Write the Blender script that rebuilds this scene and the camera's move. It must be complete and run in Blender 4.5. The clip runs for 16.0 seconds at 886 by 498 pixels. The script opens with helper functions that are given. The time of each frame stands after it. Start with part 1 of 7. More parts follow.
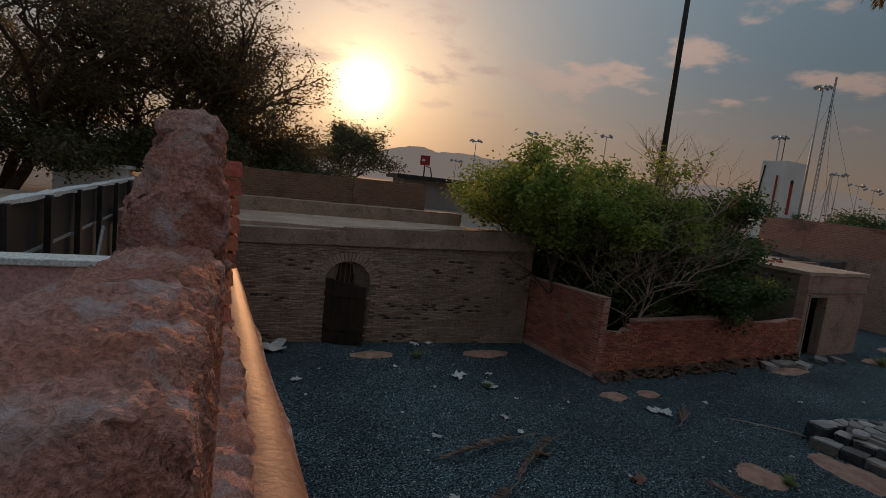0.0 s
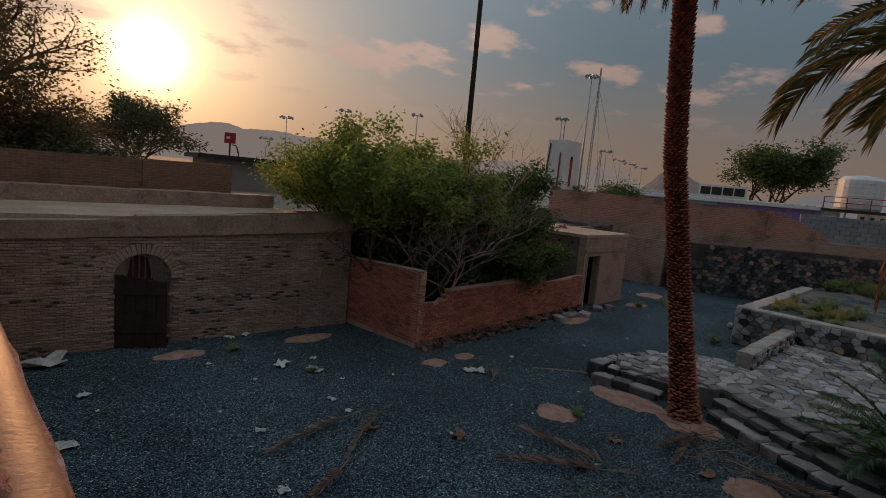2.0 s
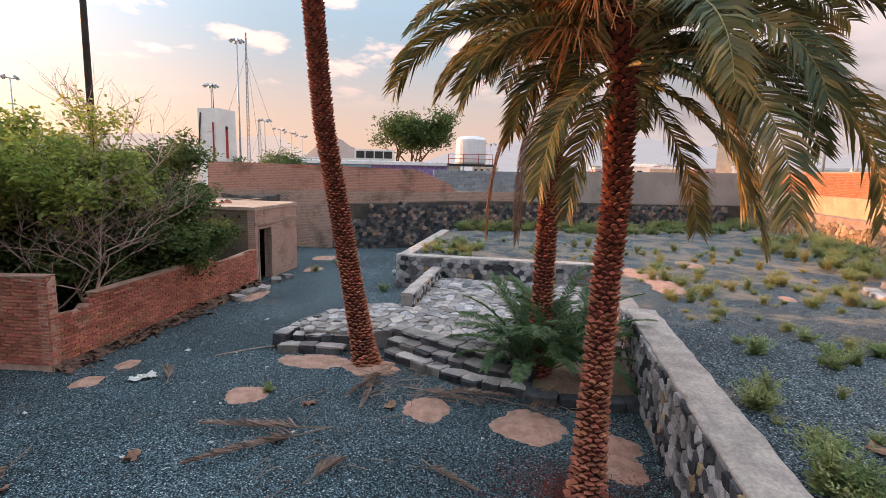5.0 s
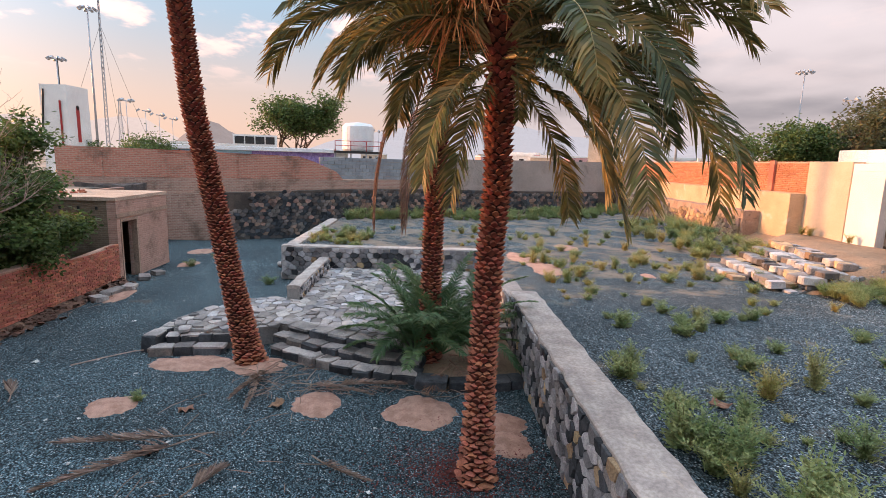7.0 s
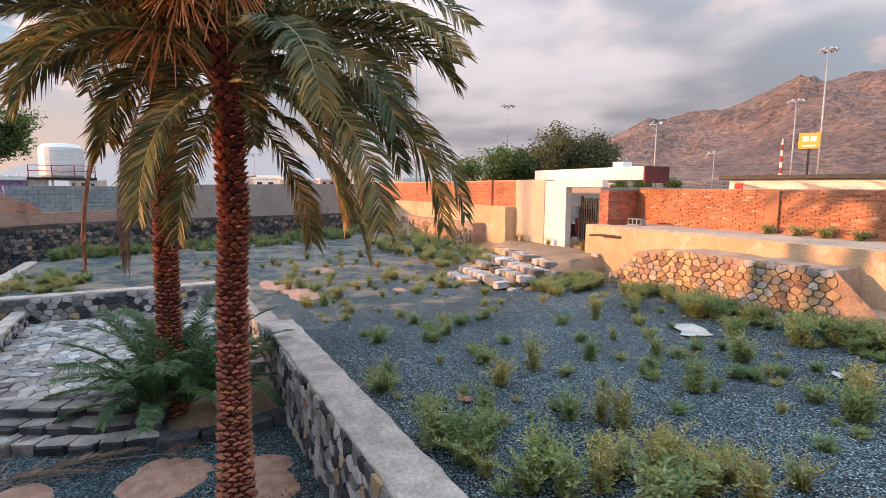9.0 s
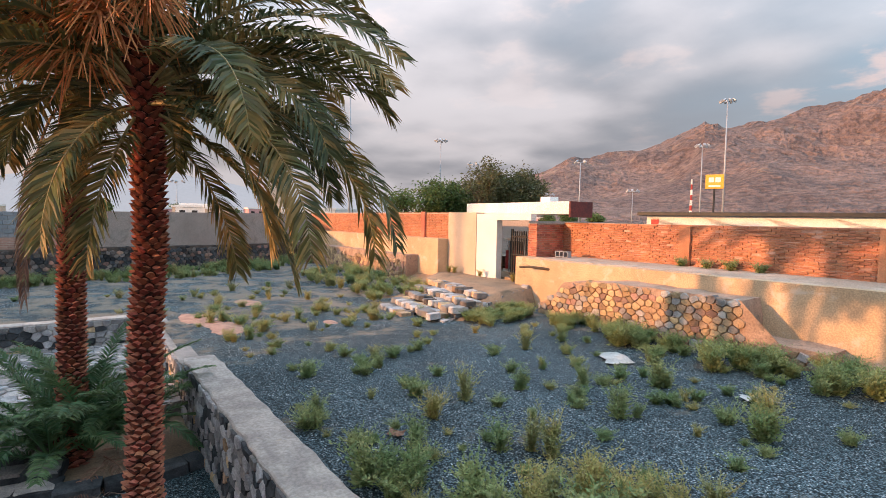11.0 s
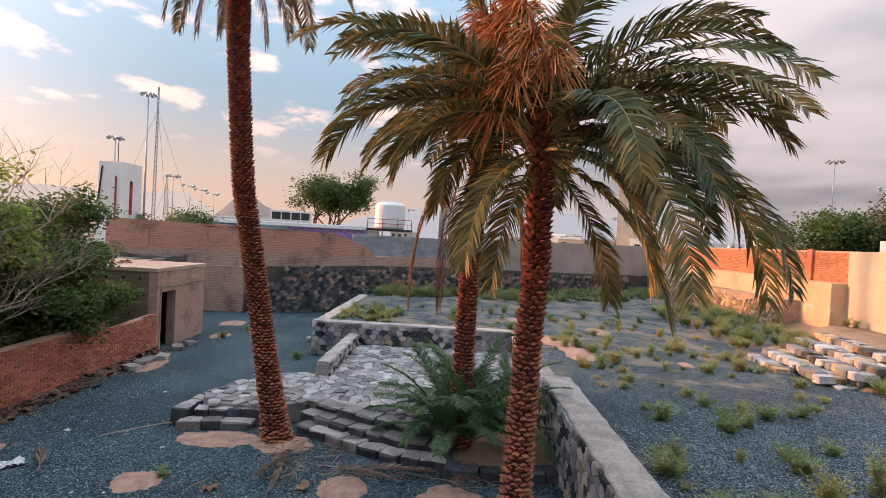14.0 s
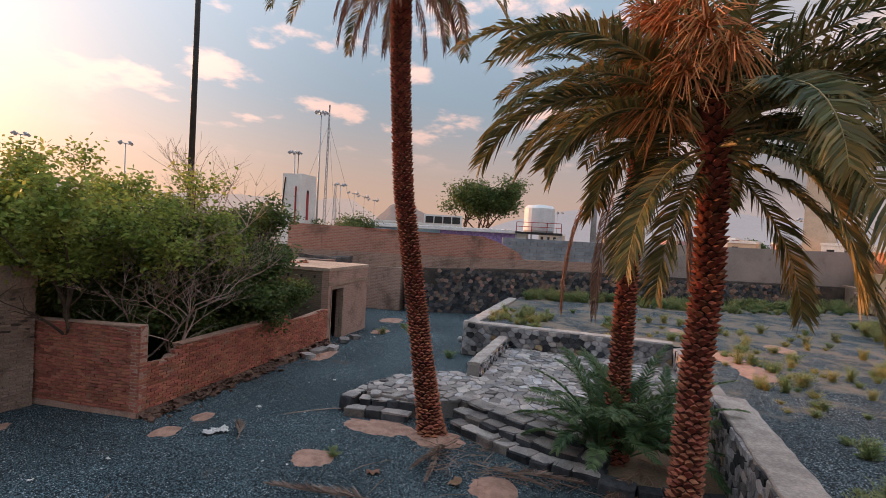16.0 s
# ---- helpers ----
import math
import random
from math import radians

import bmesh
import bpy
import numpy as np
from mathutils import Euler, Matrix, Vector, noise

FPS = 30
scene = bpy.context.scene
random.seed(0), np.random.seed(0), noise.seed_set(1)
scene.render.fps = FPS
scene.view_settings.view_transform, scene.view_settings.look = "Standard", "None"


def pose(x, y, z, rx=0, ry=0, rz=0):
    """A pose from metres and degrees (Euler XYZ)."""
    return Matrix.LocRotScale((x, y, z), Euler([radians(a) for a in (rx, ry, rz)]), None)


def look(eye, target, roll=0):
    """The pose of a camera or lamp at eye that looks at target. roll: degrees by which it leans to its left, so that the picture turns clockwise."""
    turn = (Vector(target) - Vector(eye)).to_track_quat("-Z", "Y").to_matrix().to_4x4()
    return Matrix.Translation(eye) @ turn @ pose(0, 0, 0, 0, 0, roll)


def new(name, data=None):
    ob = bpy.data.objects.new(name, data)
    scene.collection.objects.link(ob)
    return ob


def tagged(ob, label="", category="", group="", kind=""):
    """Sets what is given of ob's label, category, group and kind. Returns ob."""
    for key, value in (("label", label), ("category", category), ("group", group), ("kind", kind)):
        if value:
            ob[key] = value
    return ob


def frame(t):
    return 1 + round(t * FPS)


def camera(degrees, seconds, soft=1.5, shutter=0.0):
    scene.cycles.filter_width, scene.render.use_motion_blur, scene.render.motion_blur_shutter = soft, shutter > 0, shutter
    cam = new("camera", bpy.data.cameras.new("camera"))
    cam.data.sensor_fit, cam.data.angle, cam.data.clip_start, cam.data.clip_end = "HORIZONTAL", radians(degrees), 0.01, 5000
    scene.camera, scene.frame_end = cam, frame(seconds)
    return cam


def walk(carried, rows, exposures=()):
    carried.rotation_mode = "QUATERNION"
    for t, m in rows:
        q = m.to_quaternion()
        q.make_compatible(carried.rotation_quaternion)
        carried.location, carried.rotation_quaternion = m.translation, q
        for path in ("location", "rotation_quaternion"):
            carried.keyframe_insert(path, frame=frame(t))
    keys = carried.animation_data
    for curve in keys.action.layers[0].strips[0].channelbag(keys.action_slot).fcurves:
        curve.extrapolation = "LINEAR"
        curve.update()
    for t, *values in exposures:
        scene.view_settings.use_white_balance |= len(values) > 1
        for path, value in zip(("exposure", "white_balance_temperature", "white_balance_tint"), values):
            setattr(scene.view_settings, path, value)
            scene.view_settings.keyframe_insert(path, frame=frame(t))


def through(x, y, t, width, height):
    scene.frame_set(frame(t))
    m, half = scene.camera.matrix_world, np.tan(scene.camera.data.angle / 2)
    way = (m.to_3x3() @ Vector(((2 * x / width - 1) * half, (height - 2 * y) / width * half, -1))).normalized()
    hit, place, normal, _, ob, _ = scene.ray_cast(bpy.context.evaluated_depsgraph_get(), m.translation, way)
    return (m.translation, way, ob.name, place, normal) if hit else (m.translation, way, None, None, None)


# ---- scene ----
cam = camera(81.0, 16.0, soft=0.55)

PATH = [
    (0, (-0.158, 0.172, 4.17), (0.678, 1.973, 3.928), 6.4),
    (0.5, (-0.146, 0.183, 4.171), (0.797, 1.929, 3.926), 6.6),
    (1, (-0.138, 0.194, 4.185), (0.941, 1.86, 3.939), 6.6),
    (1.5, (-0.126, 0.189, 4.187), (1.101, 1.749, 3.939), 6.2),
    (2, (-0.106, 0.113, 4.208), (1.29, 1.522, 3.954), 5.3),
    (2.5, (-0.032, 0.12, 4.196), (1.555, 1.309, 3.935), 3.7),
    (3, (0.014, 0.116, 4.197), (1.743, 1.082, 3.919), 2.9),
    (3.5, (0.009, 0.114, 4.19), (1.834, 0.879, 3.898), 2.4),
    (4, (0.035, 0.108, 4.193), (1.925, 0.692, 3.896), 1.8),
    (4.2, (0.029, 0.085, 4.183), (1.938, 0.605, 3.887), 1.6),
    (6.3, (0.101, -0.008, 4.204), (2.069, 0.163, 3.89), 1.6),
    (6.5, (0.084, -0.004, 4.204), (2.054, 0.12, 3.884), 1.6),
    (7, (0.107, -0.041, 4.203), (2.078, -0.106, 3.872), 1.7),
    (7.5, (0.088, -0.067, 4.222), (2.044, -0.347, 3.913), 1.4),
    (8, (0.085, -0.105, 4.227), (1.997, -0.618, 3.941), 0.6),
    (8.5, (0.081, -0.143, 4.235), (1.918, -0.887, 3.97), 0.3),
    (9, (0.077, -0.187, 4.252), (1.826, -1.127, 4.018), 0.2),
    (9.2, (0.087, -0.2, 4.255), (1.803, -1.204, 4.03), 0.0),
    (11.3, (0.071, -0.2, 4.239), (1.696, -1.362, 4.137), 1.2),
    (11.5, (0.075, -0.152, 4.25), (1.746, -1.247, 4.16), 1.5),
    (12, (0.095, -0.093, 4.242), (1.881, -0.991, 4.175), 1.9),
    (12.5, (0.114, 0.022, 4.244), (2.002, -0.635, 4.187), 2.5),
    (13, (0.091, 0.103, 4.251), (2.049, -0.305, 4.203), 2.7),
    (13.5, (0.058, 0.128, 4.256), (2.051, -0.037, 4.219), 3.1),
    (14, (0.031, 0.125, 4.262), (2.03, 0.172, 4.224), 3.1),
    (14.5, (0.033, 0.12, 4.256), (2.021, 0.338, 4.213), 3.1),
    (15, (0.02, 0.152, 4.277), (1.989, 0.497, 4.225), 3.1),
    (15.5, (0.015, 0.179, 4.264), (1.958, 0.649, 4.207), 3.1),
    (16, (0.009, 0.208, 4.27), (1.915, 0.811, 4.213), 3.2),
]
walk(cam, [(t, look(eye, target, roll)) for t, eye, target, roll in PATH], exposures=((0, -1.85, 6900, 15), (1.6, -1.85, 7000, 15), (2.1, -1.6, 7200, 17), (2.6, -1.15, 7500, 19), (3.2, -0.45, 7700, 20), (4.0, 0.28, 7500, 23), (7.0, 0.48, 7000, 23), (9.0, 0.38, 6700, 18), (12.0, 0.3, 6600, 15), (13.0, 0.35, 6700, 18), (14.5, 0.15, 7100, 23), (16, -0.2, 7300, 25)))

# ---- world, sun ----
SUN_AZ, SUN_EL = 14.7, 9.23
sun_dir = Vector((math.sin(radians(SUN_AZ)) * math.cos(radians(SUN_EL)), math.cos(radians(SUN_AZ)) * math.cos(radians(SUN_EL)), math.sin(radians(SUN_EL))))
sun_data = bpy.data.lights.new("sun", "SUN")
sun_data.energy, sun_data.angle, sun_data.color = 4.8, radians(1.0), (1.0, 0.50, 0.22)
sun = new("sun", sun_data)
sun.matrix_world = look((0, 0, 40), Vector((0, 0, 40)) - sun_dir)


class Nodes:
    """Short hand for building node trees."""

    def __init__(self, tree):
        self.tree = tree
        tree.nodes.clear()

    def add(self, kind, **values):
        node = self.tree.nodes.new(kind)
        for key, value in values.items():
            setattr(node, key, value)
        return node

    def link(self, a, b):
        self.tree.links.new(a, b)

    def put(self, socket, value):
        if isinstance(value, bpy.types.NodeSocket):
            self.link(value, socket)
        else:
            socket.default_value = value

    def math(self, op, a, b=0.0, c=0.0, clamp=False):
        node = self.add("ShaderNodeMath", operation=op, use_clamp=clamp)
        for socket, value in zip(node.inputs, (a, b, c)):
            self.put(socket, value)
        return node.outputs[0]

    def mix(self, fac, a, b, blend="MIX"):
        node = self.add("ShaderNodeMix", data_type="RGBA", blend_type=blend)
        self.put(node.inputs[0], fac)
        for socket, value in zip(node.inputs[6:8], (a, b)):
            self.put(socket, value if isinstance(value, bpy.types.NodeSocket) else (*value, 1))
        return node.outputs[2]

    def ramp(self, fac, low, high, a=0.0, b=1.0):
        node = self.add("ShaderNodeMapRange", interpolation_type="SMOOTHSTEP")
        for socket, value in zip(node.inputs, (fac, low, high, a, b)):
            self.put(socket, value)
        return node.outputs[0]

    def noise(self, vector, scale, detail=4.0, rough=0.55, distortion=0.0):
        node = self.add("ShaderNodeTexNoise")
        self.link(vector, node.inputs["Vector"])
        for key, value in (("Scale", scale), ("Detail", detail), ("Roughness", rough), ("Distortion", distortion)):
            node.inputs[key].default_value = value
        return node.outputs[0]


world = bpy.data.worlds.new("sky")
scene.world = world
world.use_nodes = True
w = Nodes(world.node_tree)
coord = w.add("ShaderNodeTexCoord").outputs["Generated"]
sky = w.add("ShaderNodeTexSky", sky_type="NISHITA", sun_disc=False, sun_elevation=radians(SUN_EL), sun_rotation=radians(SUN_AZ), dust_density=2.2, air_density=1.0, ozone_density=1.2)
xyz = w.add("ShaderNodeSeparateXYZ")
w.link(coord, xyz.inputs[0])
up = w.math("MAXIMUM", xyz.outputs[2], 0.0)
toward = w.add("ShaderNodeVectorMath", operation="DOT_PRODUCT")
w.link(coord, toward.inputs[0])
toward.inputs[1].default_value = sun_dir
sunward = toward.outputs["Value"]
# clouds lie on a flat layer: direction divided by its height
flat = w.add("ShaderNodeCombineXYZ")
high = w.math("ADD", up, 0.16)
w.link(w.math("DIVIDE", xyz.outputs[0], high), flat.inputs[0])
w.link(w.math("DIVIDE", xyz.outputs[1], high), flat.inputs[1])
small = w.noise(flat.outputs[0], 2.1, 7.0, 0.55)
broad = w.noise(flat.outputs[0], 0.62, 3.0, 0.5)
# the sky away from the sun is overcast, the rest carries scattered small clouds
side = w.add("ShaderNodeVectorMath", operation="DOT_PRODUCT")
w.link(coord, side.inputs[0])
side.inputs[1].default_value = (0.70, -0.71, 0.0)
deck = w.ramp(w.math("ADD", side.outputs["Value"], w.math("MULTIPLY", w.math("SUBTRACT", broad, 0.5), 0.7)), 0.62, 0.98)
puffs = w.math("MULTIPLY", w.math("MULTIPLY", w.ramp(small, 0.53, 0.63), w.ramp(up, 0.10, 0.20)), 0.85)
pale = w.ramp(up, 0.0, 0.26, 1.0, 0.0)
base = w.mix(1.0, sky.outputs[0], (0.10, 0.10, 0.10), "MULTIPLY")
haze = w.mix(w.ramp(sunward, -0.4, 0.95), (0.60, 0.555, 0.545), (0.90, 0.69, 0.49))
clear = w.mix(w.math("MULTIPLY", pale, 0.72), w.mix(0.62, base, (0.28, 0.55, 0.76)), haze)
cloud = w.mix(w.ramp(sunward, -0.3, 0.9), (0.74, 0.67, 0.66), (0.96, 0.84, 0.78))
sky_color = w.mix(puffs, clear, cloud)
deck_color = w.mix(w.ramp(w.math("ADD", w.math("MULTIPLY", broad, 0.86), w.math("MULTIPLY", small, 0.14)), 0.40, 0.60), (0.21, 0.255, 0.30), (0.51, 0.57, 0.62))
sky_color = w.mix(w.math("MULTIPLY", deck, 0.92), sky_color, deck_color)
# the bright halo of the low sun in dusty air
close = w.math("MAXIMUM", sunward, 0.0)
halo = w.math("ADD", w.math("MULTIPLY", w.math("POWER", close, 900.0), 9.0), w.math("ADD", w.math("MULTIPLY", w.math("POWER", close, 110.0), 1.3), w.math("MULTIPLY", w.math("POWER", close, 26.0), 0.14)))
halo_color = w.mix(1.0, (1.0, 0.74, 0.42), (1, 1, 1), "MULTIPLY")
glow = w.add("ShaderNodeVectorMath", operation="SCALE")
w.link(halo_color, glow.inputs[0])
w.link(halo, glow.inputs["Scale"])
# sky brightened towards the unseen zenith, as added light for the ground
lift = w.math("MULTIPLY", w.math("ADD", 0.84, w.math("MULTIPLY", w.math("POWER", up, 1.7), 3.4)), w.ramp(sunward, 0.66, 0.98, 1.0, 1.4))
bright = w.add("ShaderNodeVectorMath", operation="SCALE")
w.link(w.mix(1.0, sky_color, (1.10, 0.95, 0.89), "MULTIPLY"), bright.inputs[0])
w.link(lift, bright.inputs["Scale"])
total = w.mix(1.0, bright.outputs[0], glow.outputs[0], "ADD")
background = w.add("ShaderNodeBackground")
w.link(total, background.inputs[0])
background.inputs[1].default_value = 1.0
w.link(background.outputs[0], w.add("ShaderNodeOutputWorld").inputs[0])

# ---- materials ----
def material(name, a, b, scale=2.0, fine=45.0, rough=0.9, bump=0.4, depth=0.01, vary=0.0, grain=0.35, metal=0.0, stain=None, stain_at=(0.55, 0.7), spec=0.3):
    """Two colours mixed by broad noise, fine grain in value and relief, stains, and variation from object to object."""
    m = bpy.data.materials.new(name)
    m.use_nodes = True
    n = Nodes(m.node_tree)
    place = n.add("ShaderNodeNewGeometry").outputs["Position"]
    broad = n.noise(place, scale, 5.0, 0.6)
    color = n.mix(n.ramp(broad, 0.35, 0.65), a, b)
    grains = n.noise(place, fine, 3.0, 0.65)
    color = n.mix(grain, color, n.mix(1.0, color, n.mix(n.ramp(grains, 0.3, 0.7), (0.35, 0.35, 0.35), (1.7, 1.7, 1.7)), "MULTIPLY"))
    if stain:
        spots = n.noise(place, scale * 2.7, 6.0, 0.65, 0.4)
        color = n.mix(n.math("MULTIPLY", n.ramp(spots, *stain_at), 0.8), color, stain)
    if vary:
        info = n.add("ShaderNodeObjectInfo").outputs["Random"]
        island = n.add("ShaderNodeNewGeometry").outputs["Random Per Island"]
        mixed = n.math("FRACT", n.math("ADD", info, island))
        value = n.math("ADD", n.math("MULTIPLY", n.math("SUBTRACT", mixed, 0.5), 2.0 * vary), 1.0)
        shade = n.add("ShaderNodeHueSaturation")
        n.link(color, shade.inputs["Color"])
        n.link(value, shade.inputs["Value"])
        n.link(n.math("ADD", n.math("MULTIPLY", n.math("SUBTRACT", n.math("FRACT", n.math("MULTIPLY", mixed, 7.31)), 0.5), 0.022 * min(1, vary * 3)), 0.5), shade.inputs["Hue"])
        color = shade.outputs[0]
    bsdf = n.add("ShaderNodeBsdfPrincipled")
    n.link(color, bsdf.inputs["Base Color"])
    n.link(n.math("ADD", n.math("MULTIPLY", grains, 0.2), rough - 0.1, clamp=True), bsdf.inputs["Roughness"])
    bsdf.inputs["Metallic"].default_value = metal
    bsdf.inputs["Specular IOR Level"].default_value = spec
    if bump:
        relief = n.add("ShaderNodeBump")
        relief.inputs["Strength"].default_value = bump
        relief.inputs["Distance"].default_value = depth
        n.link(n.math("ADD", grains, n.math("MULTIPLY", n.noise(place, fine * 0.22, 4.0), 1.5)), relief.inputs["Height"])
        n.link(relief.outputs[0], bsdf.inputs["Normal"])
    n.link(bsdf.outputs[0], n.add("ShaderNodeOutputMaterial").inputs[0])
    m["kind"] = "surface"
    return m


def gravel_material(name, dark, mid, light, size=46.0, soil=(0.10, 0.085, 0.07), soil_at=(0.6, 0.75), bare=None):
    """Loose chippings: cells of many greys with relief, thinning out to soil in patches."""
    m = bpy.data.materials.new(name)
    m.use_nodes = True
    n = Nodes(m.node_tree)
    place = n.add("ShaderNodeNewGeometry").outputs["Position"]
    cells = n.add("ShaderNodeTexVoronoi")
    n.link(place, cells.inputs["Vector"])
    cells.inputs["Scale"].default_value = size
    tone = n.add("ShaderNodeSeparateColor")
    n.link(cells.outputs["Color"], tone.inputs[0])
    color = n.mix(n.ramp(tone.outputs[0], 0.15, 0.75), dark, mid)
    color = n.mix(n.ramp(tone.outputs[1], 0.90, 0.97), color, light)
    # shade between the chippings is painted into the colour towards cell edges
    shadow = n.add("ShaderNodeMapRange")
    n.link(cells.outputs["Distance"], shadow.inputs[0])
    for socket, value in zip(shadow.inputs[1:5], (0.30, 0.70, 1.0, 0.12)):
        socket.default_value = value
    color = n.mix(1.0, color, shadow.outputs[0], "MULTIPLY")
    broad = n.noise(place, 0.35, 5.0, 0.6)
    color = n.mix(1.0, color, n.mix(n.ramp(broad, 0.3, 0.7), (0.75, 0.75, 0.75), (1.25, 1.25, 1.25)), "MULTIPLY")
    thin = n.noise(place, 0.8, 7.0, 0.65, 0.3)
    if bare:
        # soil colour grows along +x: barer ground, with its warm sunlight painted in
        where = n.add("ShaderNodeSeparateXYZ")
        n.link(place, where.inputs[0])
        thin = n.math("ADD", thin, n.ramp(where.outputs[0], bare[0], bare[1], 0.0, bare[2]))
    color = n.mix(n.math("MULTIPLY", n.ramp(thin, *soil_at), 0.8), color, soil)
    bsdf = n.add("ShaderNodeBsdfPrincipled")
    n.link(color, bsdf.inputs["Base Color"])
    bsdf.inputs["Roughness"].default_value = 0.85
    bsdf.inputs["Specular IOR Level"].default_value = 0.25
    relief = n.add("ShaderNodeBump")
    relief.inputs["Strength"].default_value = 0.9
    relief.inputs["Distance"].default_value = 0.02
    n.link(n.math("SUBTRACT", 1.0, cells.outputs["Distance"]), relief.inputs["Height"])
    n.link(relief.outputs[0], bsdf.inputs["Normal"])
    n.link(bsdf.outputs[0], n.add("ShaderNodeOutputMaterial").inputs[0])
    return m


def masonry_material(name, a, b, joint, along="x", width=0.22, height=0.075, mortar=0.012, dirt=(0.10, 0.07, 0.05)):
    """Far brickwork: courses with recessed joints, mixed bricks and grime. along: the level axis of the wall."""
    m = bpy.data.materials.new(name)
    m.use_nodes = True
    n = Nodes(m.node_tree)
    place = n.add("ShaderNodeNewGeometry").outputs["Position"]
    split = n.add("ShaderNodeSeparateXYZ")
    n.link(place, split.inputs[0])
    wobble = n.math("MULTIPLY", n.math("SUBTRACT", n.noise(place, 2.2, 4.0), 0.5), 0.05)
    flat = n.add("ShaderNodeCombineXYZ")
    n.link(n.math("ADD", split.outputs["xy".index(along)], wobble), flat.inputs[0])
    n.link(n.math("ADD", split.outputs[2], wobble), flat.inputs[1])
    brick = n.add("ShaderNodeTexBrick")
    n.link(flat.outputs[0], brick.inputs["Vector"])
    for key, value in (("Color1", (*a, 1)), ("Color2", (*b, 1)), ("Mortar", (*joint, 1)), ("Scale", 1.0), ("Mortar Size", mortar), ("Mortar Smooth", 0.3), ("Bias", 0.0), ("Brick Width", width), ("Row Height", height)):
        brick.inputs[key].default_value = value
    color = n.mix(n.math("MULTIPLY", n.ramp(n.noise(place, 0.9, 6.0, 0.65), 0.48, 0.72), 0.7), brick.outputs["Color"], dirt)
    color = n.mix(0.4, color, n.mix(1.0, color, n.mix(n.noise(place, 14.0, 4.0), (0.4, 0.4, 0.4), (1.6, 1.6, 1.6)), "MULTIPLY"))
    bsdf = n.add("ShaderNodeBsdfPrincipled")
    n.link(color, bsdf.inputs["Base Color"])
    bsdf.inputs["Roughness"].default_value = 0.95
    bsdf.inputs["Specular IOR Level"].default_value = 0.2
    relief = n.add("ShaderNodeBump")
    relief.inputs["Strength"].default_value = 0.8
    relief.inputs["Distance"].default_value = 0.02
    n.link(n.math("ADD", n.math("MULTIPLY", brick.outputs["Fac"], -1.0), n.noise(place, 20.0, 4.0)), relief.inputs["Height"])
    n.link(relief.outputs[0], bsdf.inputs["Normal"])
    n.link(bsdf.outputs[0], n.add("ShaderNodeOutputMaterial").inputs[0])
    return m


M_GRAVEL = gravel_material("yard_gravel", (0.016, 0.038, 0.047), (0.145, 0.235, 0.268), (0.56, 0.62, 0.64))
M_TERRACE = gravel_material("terrace_gravel", (0.018, 0.038, 0.046), (0.165, 0.225, 0.25), (0.56, 0.60, 0.62), 42.0, (0.27, 0.205, 0.15), (0.58, 0.75), (9.0, 17.0, 0.15))
M_EARTH = material("dry_earth", (0.34, 0.22, 0.14), (0.22, 0.15, 0.10), 0.6, 30, stain=(0.12, 0.09, 0.06))
M_SAND = material("sand", (0.48, 0.275, 0.205), (0.34, 0.185, 0.135), 5.0, 90, bump=0.5, depth=0.006)
M_OUTER = material("outer_ground", (0.30, 0.24, 0.18), (0.20, 0.17, 0.14), 0.05, 2.0)
M_MORTAR = material("mud_mortar", (0.42, 0.28, 0.205), (0.31, 0.205, 0.15), 1.6, 25, stain=(0.16, 0.12, 0.09))
M_DARK_MORTAR = material("dark_joint", (0.11, 0.082, 0.065), (0.06, 0.047, 0.040), 2.0, 30)
M_PALE_MORTAR = material("grey_mortar", (0.35, 0.315, 0.29), (0.25, 0.225, 0.21), 2.5, 35)
M_BRICK = material("red_brick", (0.48, 0.165, 0.105), (0.37, 0.12, 0.078), 1.3, 60, vary=0.28, stain=(0.34, 0.20, 0.13))
M_BRICK_MORTAR = material("red_mortar", (0.54, 0.33, 0.25), (0.44, 0.255, 0.19), 2.0, 30)
M_ORANGE_BRICK = material("orange_brick", (0.47, 0.20, 0.11), (0.37, 0.15, 0.085), 1.3, 40, vary=0.15, bump=0.7, depth=0.015, stain=(0.36, 0.19, 0.11))
M_RED_EARTH = material("red_earth", (0.17, 0.095, 0.068), (0.11, 0.065, 0.05), 1.6, 24, bump=0.8, depth=0.02, stain=(0.28, 0.18, 0.12))
M_ARCH_BRICK = material("arch_brick", (0.44, 0.30, 0.225), (0.33, 0.22, 0.165), 0.9, 40, vary=0.16, bump=0.8, depth=0.012, stain=(0.17, 0.12, 0.09))
M_STONE = material("grey_field_stone", (0.36, 0.338, 0.335), (0.215, 0.203, 0.206), 3.0, 40, vary=0.55, stain=(0.42, 0.38, 0.33))
M_DARK_STONE = material("dark_field_stone", (0.18, 0.145, 0.128), (0.09, 0.078, 0.073), 2.0, 30, vary=0.5, stain=(0.22, 0.17, 0.13))
M_WARM_STONE = material("ochre_field_stone", (0.46, 0.31, 0.175), (0.31, 0.205, 0.125), 2.2, 34, vary=0.4, stain=(0.17, 0.14, 0.12))
M_FLAG = material("flagstone", (0.39, 0.34, 0.31), (0.235, 0.21, 0.198), 2.6, 40, vary=0.45, stain=(0.40, 0.34, 0.27))
M_COPING = material("wall_cement", (0.47, 0.40, 0.355), (0.33, 0.275, 0.245), 2.4, 18, grain=0.28, bump=0.6, depth=0.012, stain=(0.52, 0.40, 0.30), stain_at=(0.6, 0.75))
